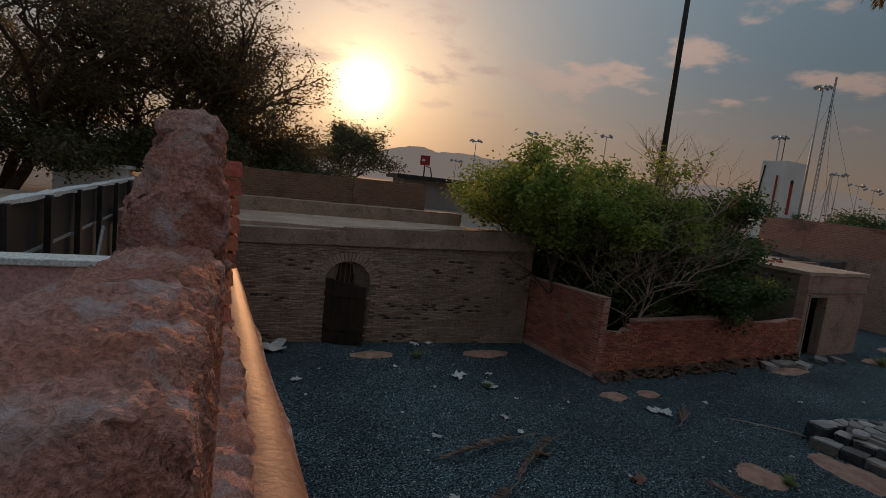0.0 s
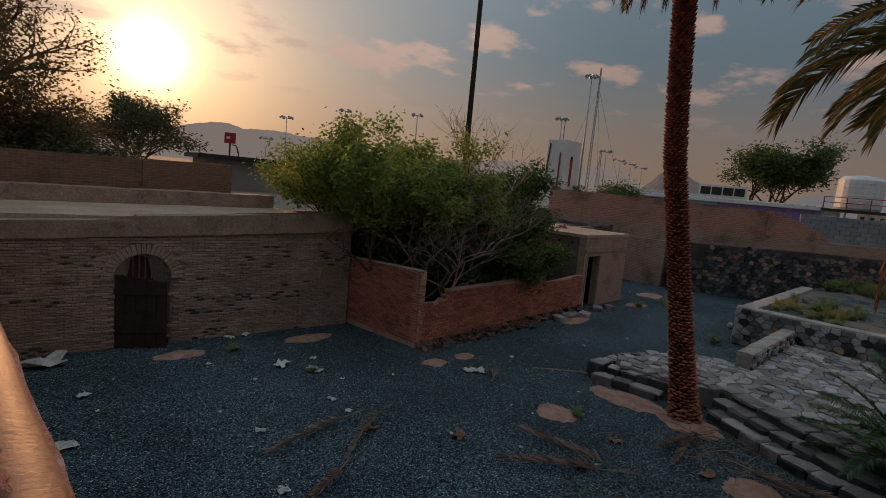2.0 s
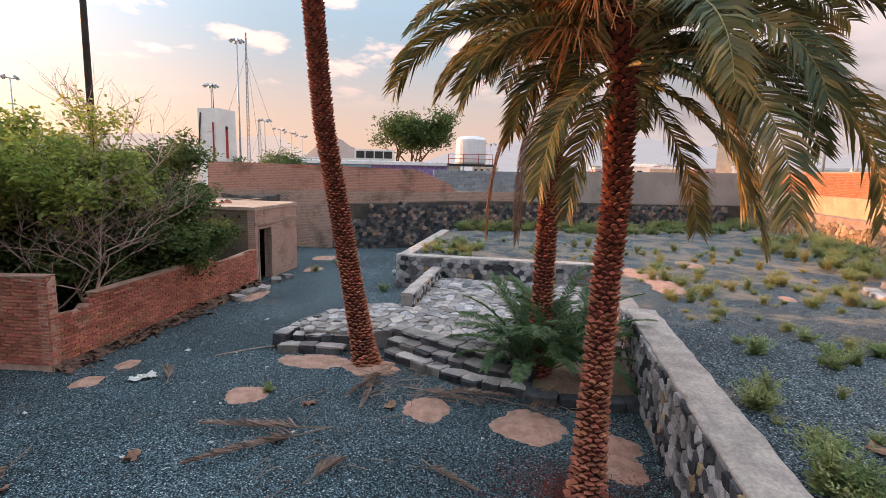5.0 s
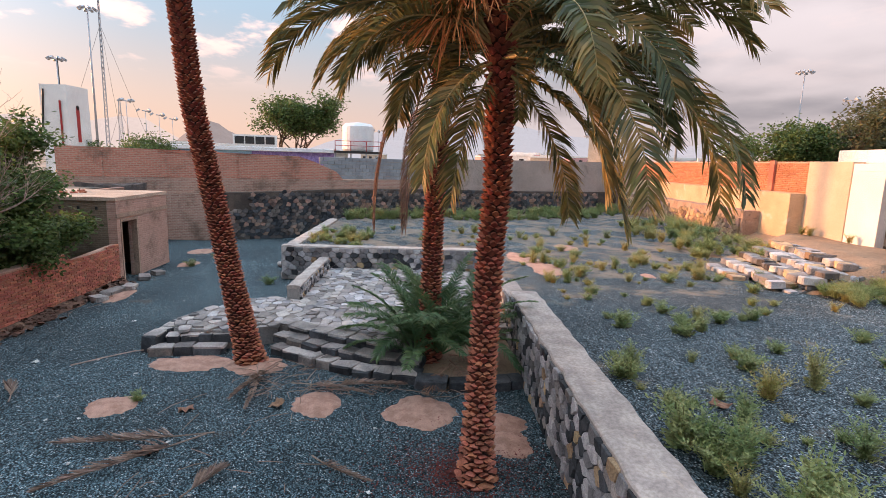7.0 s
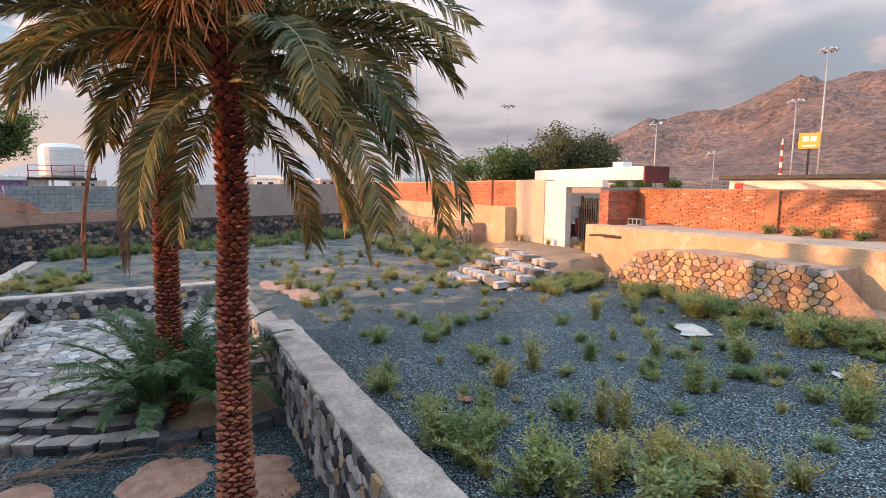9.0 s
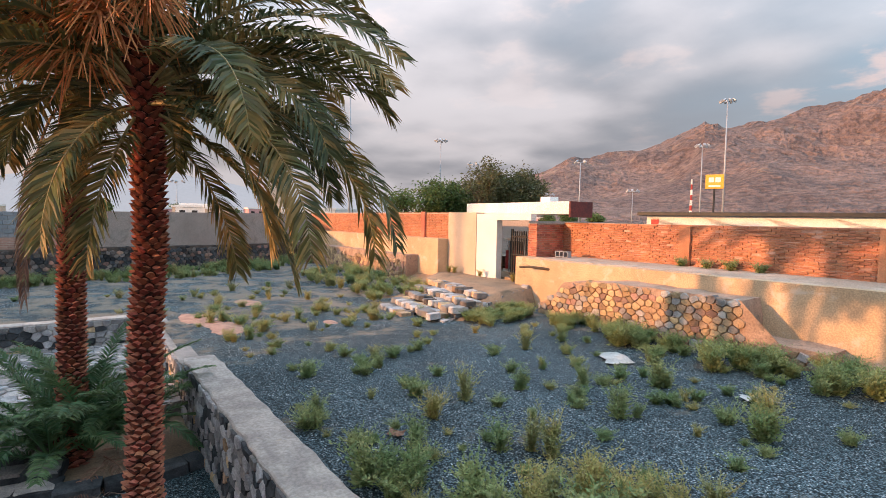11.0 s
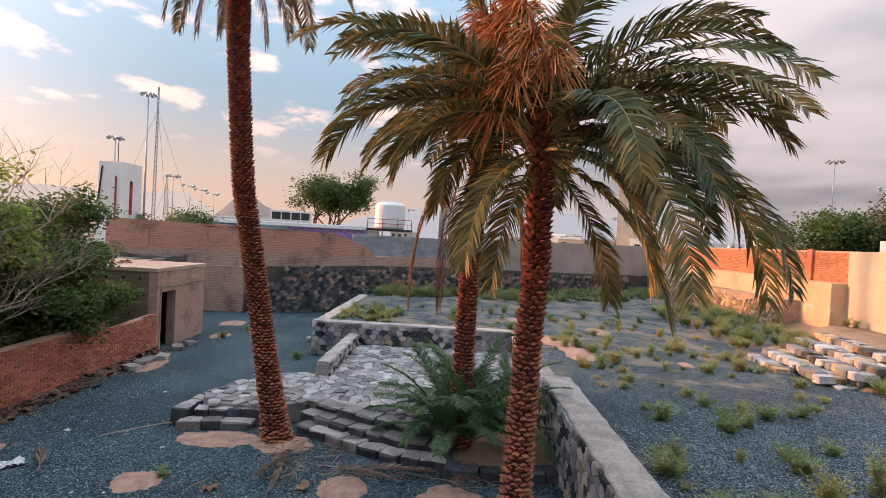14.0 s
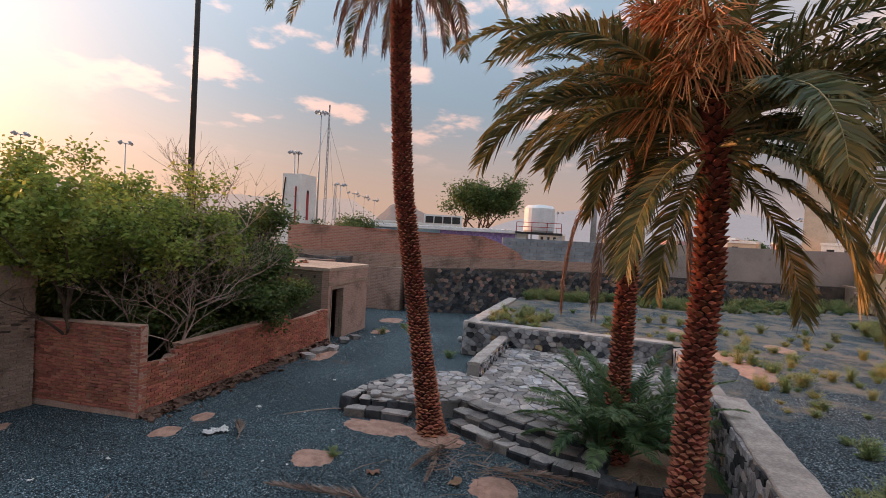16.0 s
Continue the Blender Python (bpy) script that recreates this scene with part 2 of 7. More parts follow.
M_PLASTER = material("ochre_plaster", (0.58, 0.41, 0.26), (0.46, 0.31, 0.19), 0.7, 30, bump=0.25, stain=(0.60, 0.50, 0.40))
M_BEIGE = material("beige_plaster", (0.58, 0.45, 0.34), (0.50, 0.385, 0.285), 0.8, 30, bump=0.2, stain=(0.44, 0.32, 0.22), stain_at=(0.6, 0.8))
M_WHITE = material("white_paint", (0.78, 0.76, 0.72), (0.70, 0.67, 0.63), 0.8, 30, rough=0.7, bump=0.12, stain=(0.52, 0.46, 0.40), stain_at=(0.63, 0.8))
M_PINK = material("pink_plaster", (0.66, 0.36, 0.34), (0.60, 0.32, 0.30), 0.8, 30, bump=0.15)
M_GREY_PLASTER = material("grey_plaster", (0.37, 0.30, 0.26), (0.29, 0.24, 0.21), 0.5, 25, bump=0.2, stain=(0.22, 0.18, 0.15))
M_BLOCK = material("concrete_block", (0.30, 0.31, 0.32), (0.24, 0.25, 0.26), 2.0, 40, vary=0.15)
M_ROOF_DUST = material("roof_screed", (0.52, 0.375, 0.285), (0.41, 0.285, 0.21), 0.9, 30, stain=(0.26, 0.19, 0.14))
M_MUD = material("mud_plaster", (0.40, 0.155, 0.105), (0.50, 0.25, 0.20), 5.0, 150, bump=1.0, depth=0.012, grain=0.55, stain=(0.56, 0.43, 0.42), stain_at=(0.5, 0.68))
M_COPE_EDGE = material("smooth_mud_coping", (0.33, 0.14, 0.08), (0.25, 0.10, 0.06), 1.5, 30, rough=0.6, bump=0.4, depth=0.008, stain=(0.26, 0.14, 0.08), spec=0.5)
M_DARK_WOOD = material("dark_wood", (0.060, 0.032, 0.020), (0.035, 0.020, 0.014), 3.0, 40, rough=0.7, bump=0.3, depth=0.004)
M_METAL_DARK = material("dark_metal", (0.03, 0.03, 0.032), (0.05, 0.045, 0.04), 2.0, 30, rough=0.5, bump=0.05, metal=0.3)
M_STEEL = material("galvanised_steel", (0.42, 0.43, 0.45), (0.33, 0.34, 0.36), 2.0, 20, rough=0.5, bump=0.05, metal=0.4)
M_MAROON = material("maroon_paint", (0.15, 0.035, 0.03), (0.11, 0.03, 0.028), 2.0, 20, rough=0.6, bump=0.05)
M_RED = material("red_paint", (0.42, 0.035, 0.03), (0.32, 0.03, 0.03), 2.0, 20, rough=0.5, bump=0.05)
M_BLUE = material("pale_blue_sheet", (0.35, 0.55, 0.66), (0.28, 0.47, 0.60), 1.0, 20, rough=0.5, bump=0.05)
M_PURPLE = material("purple_painted_stone", (0.40, 0.29, 0.56), (0.24, 0.17, 0.38), 4.0, 12, bump=0.4, depth=0.02)
M_PLASTIC = material("white_plastic", (0.75, 0.75, 0.74), (0.66, 0.66, 0.66), 1.0, 30, rough=0.4, bump=0.03)
# dark core and underside colours paint the shade in gaps between leaf bases
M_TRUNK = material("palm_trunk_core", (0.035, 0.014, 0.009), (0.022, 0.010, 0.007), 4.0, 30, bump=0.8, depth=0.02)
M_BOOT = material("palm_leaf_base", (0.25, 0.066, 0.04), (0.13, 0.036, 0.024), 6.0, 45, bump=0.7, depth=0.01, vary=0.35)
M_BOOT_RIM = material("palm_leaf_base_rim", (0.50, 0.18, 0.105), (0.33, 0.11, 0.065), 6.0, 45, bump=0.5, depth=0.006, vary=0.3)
M_BOOT_SHADE = material("palm_leaf_base_shade", (0.09, 0.035, 0.022), (0.05, 0.02, 0.014), 6.0, 45, bump=0.5, depth=0.006)
M_BARK = material("bark", (0.13, 0.09, 0.06), (0.08, 0.055, 0.04), 5.0, 40, bump=0.8, depth=0.01)
M_DEAD_WOOD = material("dead_twigs", (0.44, 0.31, 0.25), (0.33, 0.22, 0.175), 3.0, 40, bump=0.3)
M_DRY = material("dry_frond", (0.34, 0.19, 0.125), (0.24, 0.125, 0.085), 4.0, 40, vary=0.3, bump=0.2)
M_FIBRE = material("fruit_stalks", (0.58, 0.25, 0.10), (0.44, 0.165, 0.06), 5.0, 40, vary=0.3, bump=0.2)
M_FALLEN = material("weathered_frond", (0.30, 0.21, 0.165), (0.20, 0.13, 0.10), 4.0, 40, vary=0.35, bump=0.2)
M_BASALT = material("dark_basalt", (0.075, 0.077, 0.082), (0.034, 0.036, 0.040), 3.0, 40, vary=0.5)
M_RUST_STONE = material("rust_field_stone", (0.34, 0.20, 0.15), (0.22, 0.14, 0.115), 2.2, 34, vary=0.4)
M_LITTER = material("pale_litter", (0.62, 0.60, 0.57), (0.50, 0.48, 0.45), 3.0, 30, rough=0.6, vary=0.2)


def leaf_material(name, a, b, vary=0.35, through=0.35, rough=0.5, dry=None):
    """Leaves: varied greens from leaf to leaf, a little light coming through."""
    m = bpy.data.materials.new(name)
    m.use_nodes = True
    n = Nodes(m.node_tree)
    geo = n.add("ShaderNodeNewGeometry")
    place, island = geo.outputs["Position"], geo.outputs["Random Per Island"]
    color = n.mix(n.ramp(n.noise(place, 1.3, 4.0), 0.35, 0.65), a, b)
    shade = n.add("ShaderNodeHueSaturation")
    n.link(color, shade.inputs["Color"])
    n.link(n.math("ADD", n.math("MULTIPLY", island, 2 * vary), 1.0 - vary), shade.inputs["Value"])
    n.link(n.math("ADD", n.math("MULTIPLY", n.math("FRACT", n.math("MULTIPLY", island, 9.7)), 0.05), 0.475), shade.inputs["Hue"])
    color = shade.outputs[0]
    if dry:
        color = n.mix(n.math("MULTIPLY", n.ramp(n.math("ADD", n.noise(place, 2.0, 3.0), n.math("MULTIPLY", island, 0.25)), 0.63, 0.82), 0.85), color, dry)
    bsdf = n.add("ShaderNodeBsdfPrincipled")
    n.link(color, bsdf.inputs["Base Color"])
    bsdf.inputs["Roughness"].default_value = rough
    bsdf.inputs["Specular IOR Level"].default_value = 0.3
    glow = n.add("ShaderNodeBsdfTranslucent")
    n.link(color, glow.inputs["Color"])
    blend = n.add("ShaderNodeMixShader")
    blend.inputs[0].default_value = through
    n.link(bsdf.outputs[0], blend.inputs[1])
    n.link(glow.outputs[0], blend.inputs[2])
    n.link(blend.outputs[0], n.add("ShaderNodeOutputMaterial").inputs[0])
    return m


M_FROND = leaf_material("palm_leaflets", (0.072, 0.096, 0.046), (0.165, 0.142, 0.045), 0.4, 0.28, 0.5, (0.38, 0.235, 0.08))
M_YOUNG_FROND = leaf_material("young_palm_leaflets", (0.075, 0.15, 0.065), (0.13, 0.20, 0.08), 0.3, 0.25, 0.45)
M_TREE_LEAF = leaf_material("tree_leaves", (0.20, 0.27, 0.06), (0.34, 0.37, 0.09), 0.45, 0.58)
M_DEEP_LEAF = leaf_material("deep_green_leaves", (0.075, 0.125, 0.04), (0.125, 0.17, 0.05), 0.45, 0.42)
M_OLIVE_LEAF = leaf_material("olive_leaves", (0.09, 0.10, 0.045), (0.13, 0.12, 0.05), 0.35, 0.35)
M_ACACIA_LEAF = leaf_material("acacia_leaflets", (0.13, 0.10, 0.045), (0.17, 0.115, 0.05), 0.35, 0.5)
M_WEED = leaf_material("weed_leaves", (0.20, 0.28, 0.115), (0.32, 0.35, 0.145), 0.35, 0.4)
M_WEED_DRY = leaf_material("yellowing_weed_leaves", (0.44, 0.37, 0.13), (0.34, 0.34, 0.14), 0.35, 0.4)

# ---- tools ----
RNG = random.Random(7)


def mesh_of(bm, name, mat, smooth=False):
    me = bpy.data.meshes.new(name)
    bm.normal_update()
    bm.to_mesh(me)
    bm.free()
    me.materials.append(mat)
    if smooth:
        for p in me.polygons:
            p.use_smooth = True
    return me


def part(name, bm, mat, parent=None, label="", smooth=False):
    """Links a bmesh as one mesh object, under a thing if one is given."""
    ob = new(name, bm if isinstance(bm, bpy.types.Mesh) else mesh_of(bm, name, mat, smooth))
    if parent is not None:
        ob.parent = parent
    if label:
        ob["label"] = label
    return ob


def empty(name, label, category, group="", kind="", at=(0, 0, 0), turn=0):
    ob = new(name)
    ob.empty_display_size = 0.2
    ob.matrix_basis = pose(*at, 0, 0, turn)
    return tagged(ob, label, category, group, kind)


def add_box(bm, x0, x1, y0, y1, z0, z1, bevel=0.0):
    made = bmesh.ops.create_cube(bm, size=1.0, matrix=Matrix.Translation(((x0 + x1) / 2, (y0 + y1) / 2, (z0 + z1) / 2)) @ Matrix.Diagonal((x1 - x0, y1 - y0, z1 - z0, 1)))["verts"]
    if bevel:
        edges = list({e for v in made for e in v.link_edges})
        bmesh.ops.bevel(bm, geom=edges, offset=bevel, segments=1, affect="EDGES")
    return made


def box(x0, x1, y0, y1, z0, z1, bevel=0.0):
    bm = bmesh.new()
    add_box(bm, x0, x1, y0, y1, z0, z1, bevel)
    return bm


def add_tube(bm, points, radii, sides=6, cap=True):
    """A round bar through points, with a radius at each."""
    points = [Vector(p) for p in points]
    rings = []
    side = None
    for i, p in enumerate(points):
        way = (points[min(i + 1, len(points) - 1)] - points[max(i - 1, 0)]).normalized()
        if side is None:
            side = way.orthogonal().normalized()
        side = (side - way * side.dot(way)).normalized()
        other = way.cross(side)
        rings.append([bm.verts.new(p + (side * math.cos(a) + other * math.sin(a)) * radii[i]) for a in (math.tau * k / sides for k in range(sides))])
    for low, top in zip(rings, rings[1:]):
        for k in range(sides):
            bm.faces.new((low[k], low[(k + 1) % sides], top[(k + 1) % sides], top[k]))
    if cap:
        bm.faces.new(rings[0][::-1])
        bm.faces.new(rings[-1])


def tube(points, radii, sides=6):
    bm = bmesh.new()
    add_tube(bm, points, radii, sides)
    return bm


def prism(outline, z0, z1):
    """An upright block on an outline of x, y."""
    bm = bmesh.new()
    low = [bm.verts.new((x, y, z0)) for x, y in outline]
    top = [bm.verts.new((x, y, z1)) for x, y in outline]
    bm.faces.new(top)
    bm.faces.new(low[::-1])
    for i in range(len(low)):
        j = (i + 1) % len(low)
        bm.faces.new((low[i], low[j], top[j], top[i]))
    bmesh.ops.recalc_face_normals(bm, faces=bm.faces)
    return bm


def profile_wall(points, thick, origin, ang):
    """An upright wall slab: outline of (along, height), standing at origin and turned by ang degrees, thick to its left."""
    bm = bmesh.new()
    front = [bm.verts.new((s, 0, h)) for s, h in points]
    back = [bm.verts.new((s, thick, h)) for s, h in points]
    bm.faces.new(front)
    bm.faces.new(back[::-1])
    for i in range(len(front)):
        j = (i + 1) % len(front)
        bm.faces.new((front[j], front[i], back[i], back[j]))
    bmesh.ops.triangulate(bm, faces=[f for f in bm.faces if len(f.verts) > 4])
    bmesh.ops.recalc_face_normals(bm, faces=bm.faces)
    bm.transform(pose(*origin, 0, 0, ang))
    return bm


def rough_up(bm, amount, scale=3.0, cut=0.0):
    if cut:
        for _ in range(8):
            long = [e for e in bm.edges if e.calc_length() > cut]
            if not long:
                break
            bmesh.ops.subdivide_edges(bm, edges=long, cuts=1)
        bmesh.ops.triangulate(bm, faces=bm.faces)
    bm.normal_update()
    for v in bm.verts:
        v.co += v.normal * noise.fractal(v.co * scale, 0.9, 2.1, 4) * amount
    return bm


def stone_mesh(name, mat, seed, soft=0.16):
    """One dressed field stone, about 1 x 1 in face (x, z) and 1 deep, face at y = 0 looking to -y."""
    r = random.Random(seed)
    bm = bmesh.new()
    count = r.choice((5, 6, 6, 7, 8))
    ring = []
    for k in range(count):
        a = math.tau * (k + r.uniform(-0.25, 0.25)) / count
        c, s = math.cos(a), math.sin(a)
        d = 0.5 / max(abs(c), abs(s)) * r.uniform(0.88, 1.06)
        ring.append((c * d, s * d))
    back = [bm.verts.new((x, 0.9, z)) for x, z in ring]
    edge = [bm.verts.new((x, 0.12, z)) for x, z in ring]
    face = [bm.verts.new((x * (1 - soft), r.uniform(-0.05, 0.04), z * (1 - soft))) for x, z in ring]
    for a, b in ((back, edge), (edge, face)):
        for i in range(count):
            j = (i + 1) % count
            bm.faces.new((a[j], a[i], b[i], b[j]))
    bm.faces.new(face)
    bmesh.ops.recalc_face_normals(bm, faces=bm.faces)
    return mesh_of(bm, name, mat)


def stone_set(name, mat, count=14, soft=0.16):
    return [stone_mesh(name, mat, 100 + k, soft) for k in range(count)]


STONES = {key: stone_set("stone", mat) for key, mat in (("grey", M_STONE), ("dark", M_DARK_STONE), ("warm", M_WARM_STONE), ("rust", M_RUST_STONE), ("basalt", M_BASALT), ("flag", M_FLAG))}


def clip_cell(poly, nx, ny, d):
    """Keeps the part of a polygon where nx * x + ny * y <= d."""
    out = []
    for (x0, y0), (x1, y1) in zip(poly, poly[1:] + poly[:1]):
        a, b = nx * x0 + ny * y0 - d, nx * x1 + ny * y1 - d
        if a <= 0:
            out.append((x0, y0))
        if (a < 0 < b) or (b < 0 < a):
            f = a / (a - b)
            out.append((x0 + (x1 - x0) * f, y0 + (y1 - y0) * f))
    return out


def rubble_cells(length, height, size, r, flat=0.64):
    """Irregular many-sided cells that fill a rectangle, as in random rubble; each as its list of corners."""
    rows, cols = max(2, round(height / (size * flat))), max(2, round(length / size))
    dx, dy = length / cols, height / rows
    seeds = {(i, j): ((i + 0.5 + (j % 2) * 0.5 - 0.25 + r.uniform(-0.33, 0.33)) * dx, (j + 0.5 + r.uniform(-0.24, 0.24)) * dy) for i in range(cols) for j in range(rows)}
    cells = []
    for (i, j), (x, y) in seeds.items():
        reach = 1.6 * max(dx, dy)
        poly = [(max(0, x - reach), max(0, y - reach)), (min(length, x + reach), max(0, y - reach)), (min(length, x + reach), min(height, y + reach)), (max(0, x - reach), min(height, y + reach))]
        for di in (-2, -1, 0, 1, 2):
            for dj in (-2, -1, 0, 1, 2):
                other = seeds.get((i + di, j + dj))
                if other and (di or dj) and len(poly) > 2:
                    nx, ny = other[0] - x, (other[1] - y) / flat
                    poly = clip_cell(poly, nx, ny, nx * (x + other[0]) / 2 + ny * (y + other[1]) / 2)
        if len(poly) > 2:
            cells.append(poly)
    return cells


def rubble_stone(poly, gap, depth, r, proud=0.25):
    """Corners and faces of one stone on a cell, looking to -y, about the cell's middle."""
    cx, cy = sum(p[0] for p in poly) / len(poly), sum(p[1] for p in poly) / len(poly)
    wide = max(max(abs(p[0] - cx), abs(p[1] - cy)) for p in poly)
    shrink = max(0.3, 1 - gap / max(wide, 0.02))
    ring = []
    for (ax, ay), (bx, by), (ex, ey) in zip(poly[-1:] + poly[:-1], poly, poly[1:] + poly[:1]):
        soft = r.uniform(0.03, 0.13)
        ring.append((bx + (ax - bx) * soft, by + (ay - by) * soft))
        ring.append((bx + (ex - bx) * soft, by + (ey - by) * soft))
    ring = [((x - cx) * shrink, (y - cy) * shrink) for x, y in ring]
    n, tilt_x, tilt_y = len(ring), r.uniform(-0.12, 0.12), r.uniform(-0.12, 0.12)
    verts = [(x, depth * 0.9, y) for x, y in ring] + [(x, depth * 0.10, y) for x, y in ring]
    verts += [(x * 0.93, x * tilt_x + y * tilt_y - depth * proud * r.uniform(0.0, 0.35), y * 0.93) for x, y in ring]
    verts.append((0, -depth * proud * r.uniform(0.1, 0.35), 0))
    faces = []
    for k in range(n):
        j = (k + 1) % n
        faces += [(k, j, n + j, n + k), (n + k, n + j, 2 * n + j, 2 * n + k), (2 * n + k, 2 * n + j, 3 * n)]
    return cx, cy, verts, faces


def face_stones(parent, meshes, origin, ang, length, height, size, seed, depth=0.16, limit=300, near=None, gap=0.010, tall=None, mixed=None, tilt=0.0, share=0.25, inside_of=None, name="stone", proud=0.25):
    """Lays rubble stones over a wall's face. Those nearest to the stretch near are parts; the rest is one joined part."""
    r = random.Random(seed)
    m = pose(*origin, tilt, 0, ang)
    stones = []
    for poly in rubble_cells(length, height, size, r):
        cx, cy, verts, faces = rubble_stone(poly, gap, depth, r, proud)
        high = max(p[1] for p in poly)
        if (tall and 0.6 * high + 0.4 * cy > tall(cx)) or (inside_of and not inside_of(cx, cy)):
            continue
        mat = r.choice(mixed if mixed and r.random() < share else meshes).materials[0]
        stones.append((cx, cy, verts, faces, mat))
    if near is not None:
        stones.sort(key=lambda c: abs(c[0] - near))
    rest, rest_faces, kinds, mats = [], [], [], []
    for k, (cx, cy, verts, faces, mat) in enumerate(stones):
        if k < limit:
            me = bpy.data.meshes.new(name)
            me.from_pydata(verts, [], faces)
            me.materials.append(mat)
            ob = new(name, me)
            ob.parent = parent
            ob.matrix_basis = m @ Matrix.Translation((cx, r.uniform(-0.012, 0.012), cy))
        else:
            if mat not in mats:
                mats.append(mat)
            at, whole = len(rest), m @ Matrix.Translation((cx, r.uniform(-0.012, 0.012), cy))
            rest += [whole @ Vector(v) for v in verts]
            rest_faces += [[at + i for i in f] for f in faces]
            kinds += [mats.index(mat)] * len(faces)
    if rest_faces:
        me = bpy.data.meshes.new("stonework")
        me.from_pydata(rest, [], rest_faces)
        for mat in mats:
            me.materials.append(mat)
        me.polygons.foreach_set("material_index", kinds)
        ob = new("stonework", me)
        ob.parent = parent
        ob["kind"] = "stuff"


def brick_mesh(name, mat, seed, size=(0.215, 0.1, 0.062)):
    r = random.Random(seed)
    bm = box(-size[0] / 2, size[0] / 2, 0, size[1], -size[2] / 2, size[2] / 2, 0.006)
    for v in bm.verts:
        v.co += Vector((r.uniform(-1, 1), r.uniform(-1, 1), r.uniform(-1, 1))) * 0.004
    return mesh_of(bm, name, mat)


def lay_bricks(parent, mat, origin, ang, length, height, seed, limit=300, near=0.0, tall=None, low=None, size=(0.215, 0.1, 0.062), joint=0.014, missing=0.0, uneven=0.006, skip=None, mesh_name="brick"):
    """Courses of single bricks on a wall's face; those nearest to the stretch near are parts, the rest one joined part."""
    r = random.Random(seed)
    pool = [brick_mesh(mesh_name, mat, seed + k, size) for k in range(6)]
    m = pose(*origin, 0, 0, ang)
    pitch, course = size[0] + joint, size[2] + joint
    cells = []
    for row in range(int(height / course)):
        h = (row + 0.5) * course
        shift = (row % 2) * pitch / 2 + r.uniform(-0.02, 0.02)
        for k in range(int(length / pitch) + 2):
            s = k * pitch - shift + pitch / 2
            a, b = max(s - size[0] / 2, 0), min(s + size[0] / 2, length)
            if b - a < 0.05 or r.random() < missing or (tall and h + size[2] / 2 > tall((a + b) / 2) + 0.01) or (low and h - size[2] / 2 < low((a + b) / 2)) or (skip and skip((a + b) / 2, h)):
                continue
            cells.append(((a + b) / 2, h, (b - a) / size[0]))
    cells.sort(key=lambda c: abs(c[0] - near))
    verts, faces = [], []
    for k, (s, h, wide) in enumerate(cells):
        me = pool[r.randrange(6)]
        local = Matrix.Translation((s, r.uniform(-uneven, uneven), h)) @ Matrix.Rotation(r.uniform(-0.015, 0.015), 4, "Y") @ Matrix.Diagonal((wide, 1, 1, 1))
        if k < limit:
            ob = new(mesh_name, me)
            ob.parent = parent
            ob.matrix_basis = m @ local
        else:
            at, whole = len(verts), m @ local
            verts += [whole @ v.co for v in me.vertices]
            faces += [[at + i for i in p.vertices] for p in me.polygons]
    if faces:
        rest = bpy.data.meshes.new("brickwork")
        rest.from_pydata(verts, [], faces)
        rest.materials.append(mat)
        ob = new("brickwork", rest)
        ob.parent = parent
        ob["kind"] = "stuff"

# ---- ground ----
def sheet(name, x0, x1, y0, y1, nx, ny, height, mat, keep=None):
    bm = bmesh.new()
    grid = [[bm.verts.new((x0 + (x1 - x0) * i / nx, y0 + (y1 - y0) * j / ny, 0)) for j in range(ny + 1)] for i in range(nx + 1)]
    for row in grid:
        for v in row:
            v.co.z = height(v.co.x, v.co.y)
    for i in range(nx):
        for j in range(ny):
            mid = (grid[i][j].co + grid[i + 1][j + 1].co) / 2
            if keep is None or keep(mid.x, mid.y):
                bm.faces.new((grid[i][j], grid[i + 1][j], grid[i + 1][j + 1], grid[i][j + 1]))
    bmesh.ops.delete(bm, geom=[v for v in bm.verts if not v.link_faces], context="VERTS")
    return part(name, bm, mat, smooth=True)


def yard_height(x, y):
    return 0.03 * noise.noise(Vector((x * 0.5, y * 0.5, 0.3))) + 0.010 * noise.noise(Vector((x * 2.5, y * 2.5, 1.3)))


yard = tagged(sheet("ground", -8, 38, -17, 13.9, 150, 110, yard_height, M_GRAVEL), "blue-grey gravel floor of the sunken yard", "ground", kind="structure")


def terrace_height(x, y):
    rise = max(0.0, (-9.5 - y) / 3.0)
    return 1.07 + 0.05 * noise.noise(Vector((x * 0.35, y * 0.35, 2.0))) + 0.02 * noise.noise(Vector((x * 1.6, y * 1.6, 5.0))) + 0.22 * min(rise, 1.0) ** 1.5


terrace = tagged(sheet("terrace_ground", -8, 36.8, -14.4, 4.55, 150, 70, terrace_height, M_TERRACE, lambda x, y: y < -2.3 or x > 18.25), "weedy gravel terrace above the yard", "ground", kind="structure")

bm = bmesh.new()
outer, hole = 4500.0, (-8.0, 38.0, -17.0, 13.9)
for x0, x1, y0, y1 in ((-outer, hole[0], -outer, outer), (hole[1], outer, -outer, outer), (hole[0], hole[1], -outer, hole[2]), (hole[0], hole[1], hole[3], outer)):
    bm.faces.new([bm.verts.new((x, y, 2.6)) for x, y in ((x0, y0), (x1, y0), (x1, y1), (x0, y1))])
tagged(part("outer_ground", bm, M_OUTER), "dusty open ground round the walls", "ground", kind="structure")

# roof slab on which the viewer stands
tagged(part("roof_deck", box(-4.0, 0.75, -7.0, 0.6, 0.0, 2.45), M_ROOF_DUST), "dusty flat roof of a low mud building", "roof", kind="structure")

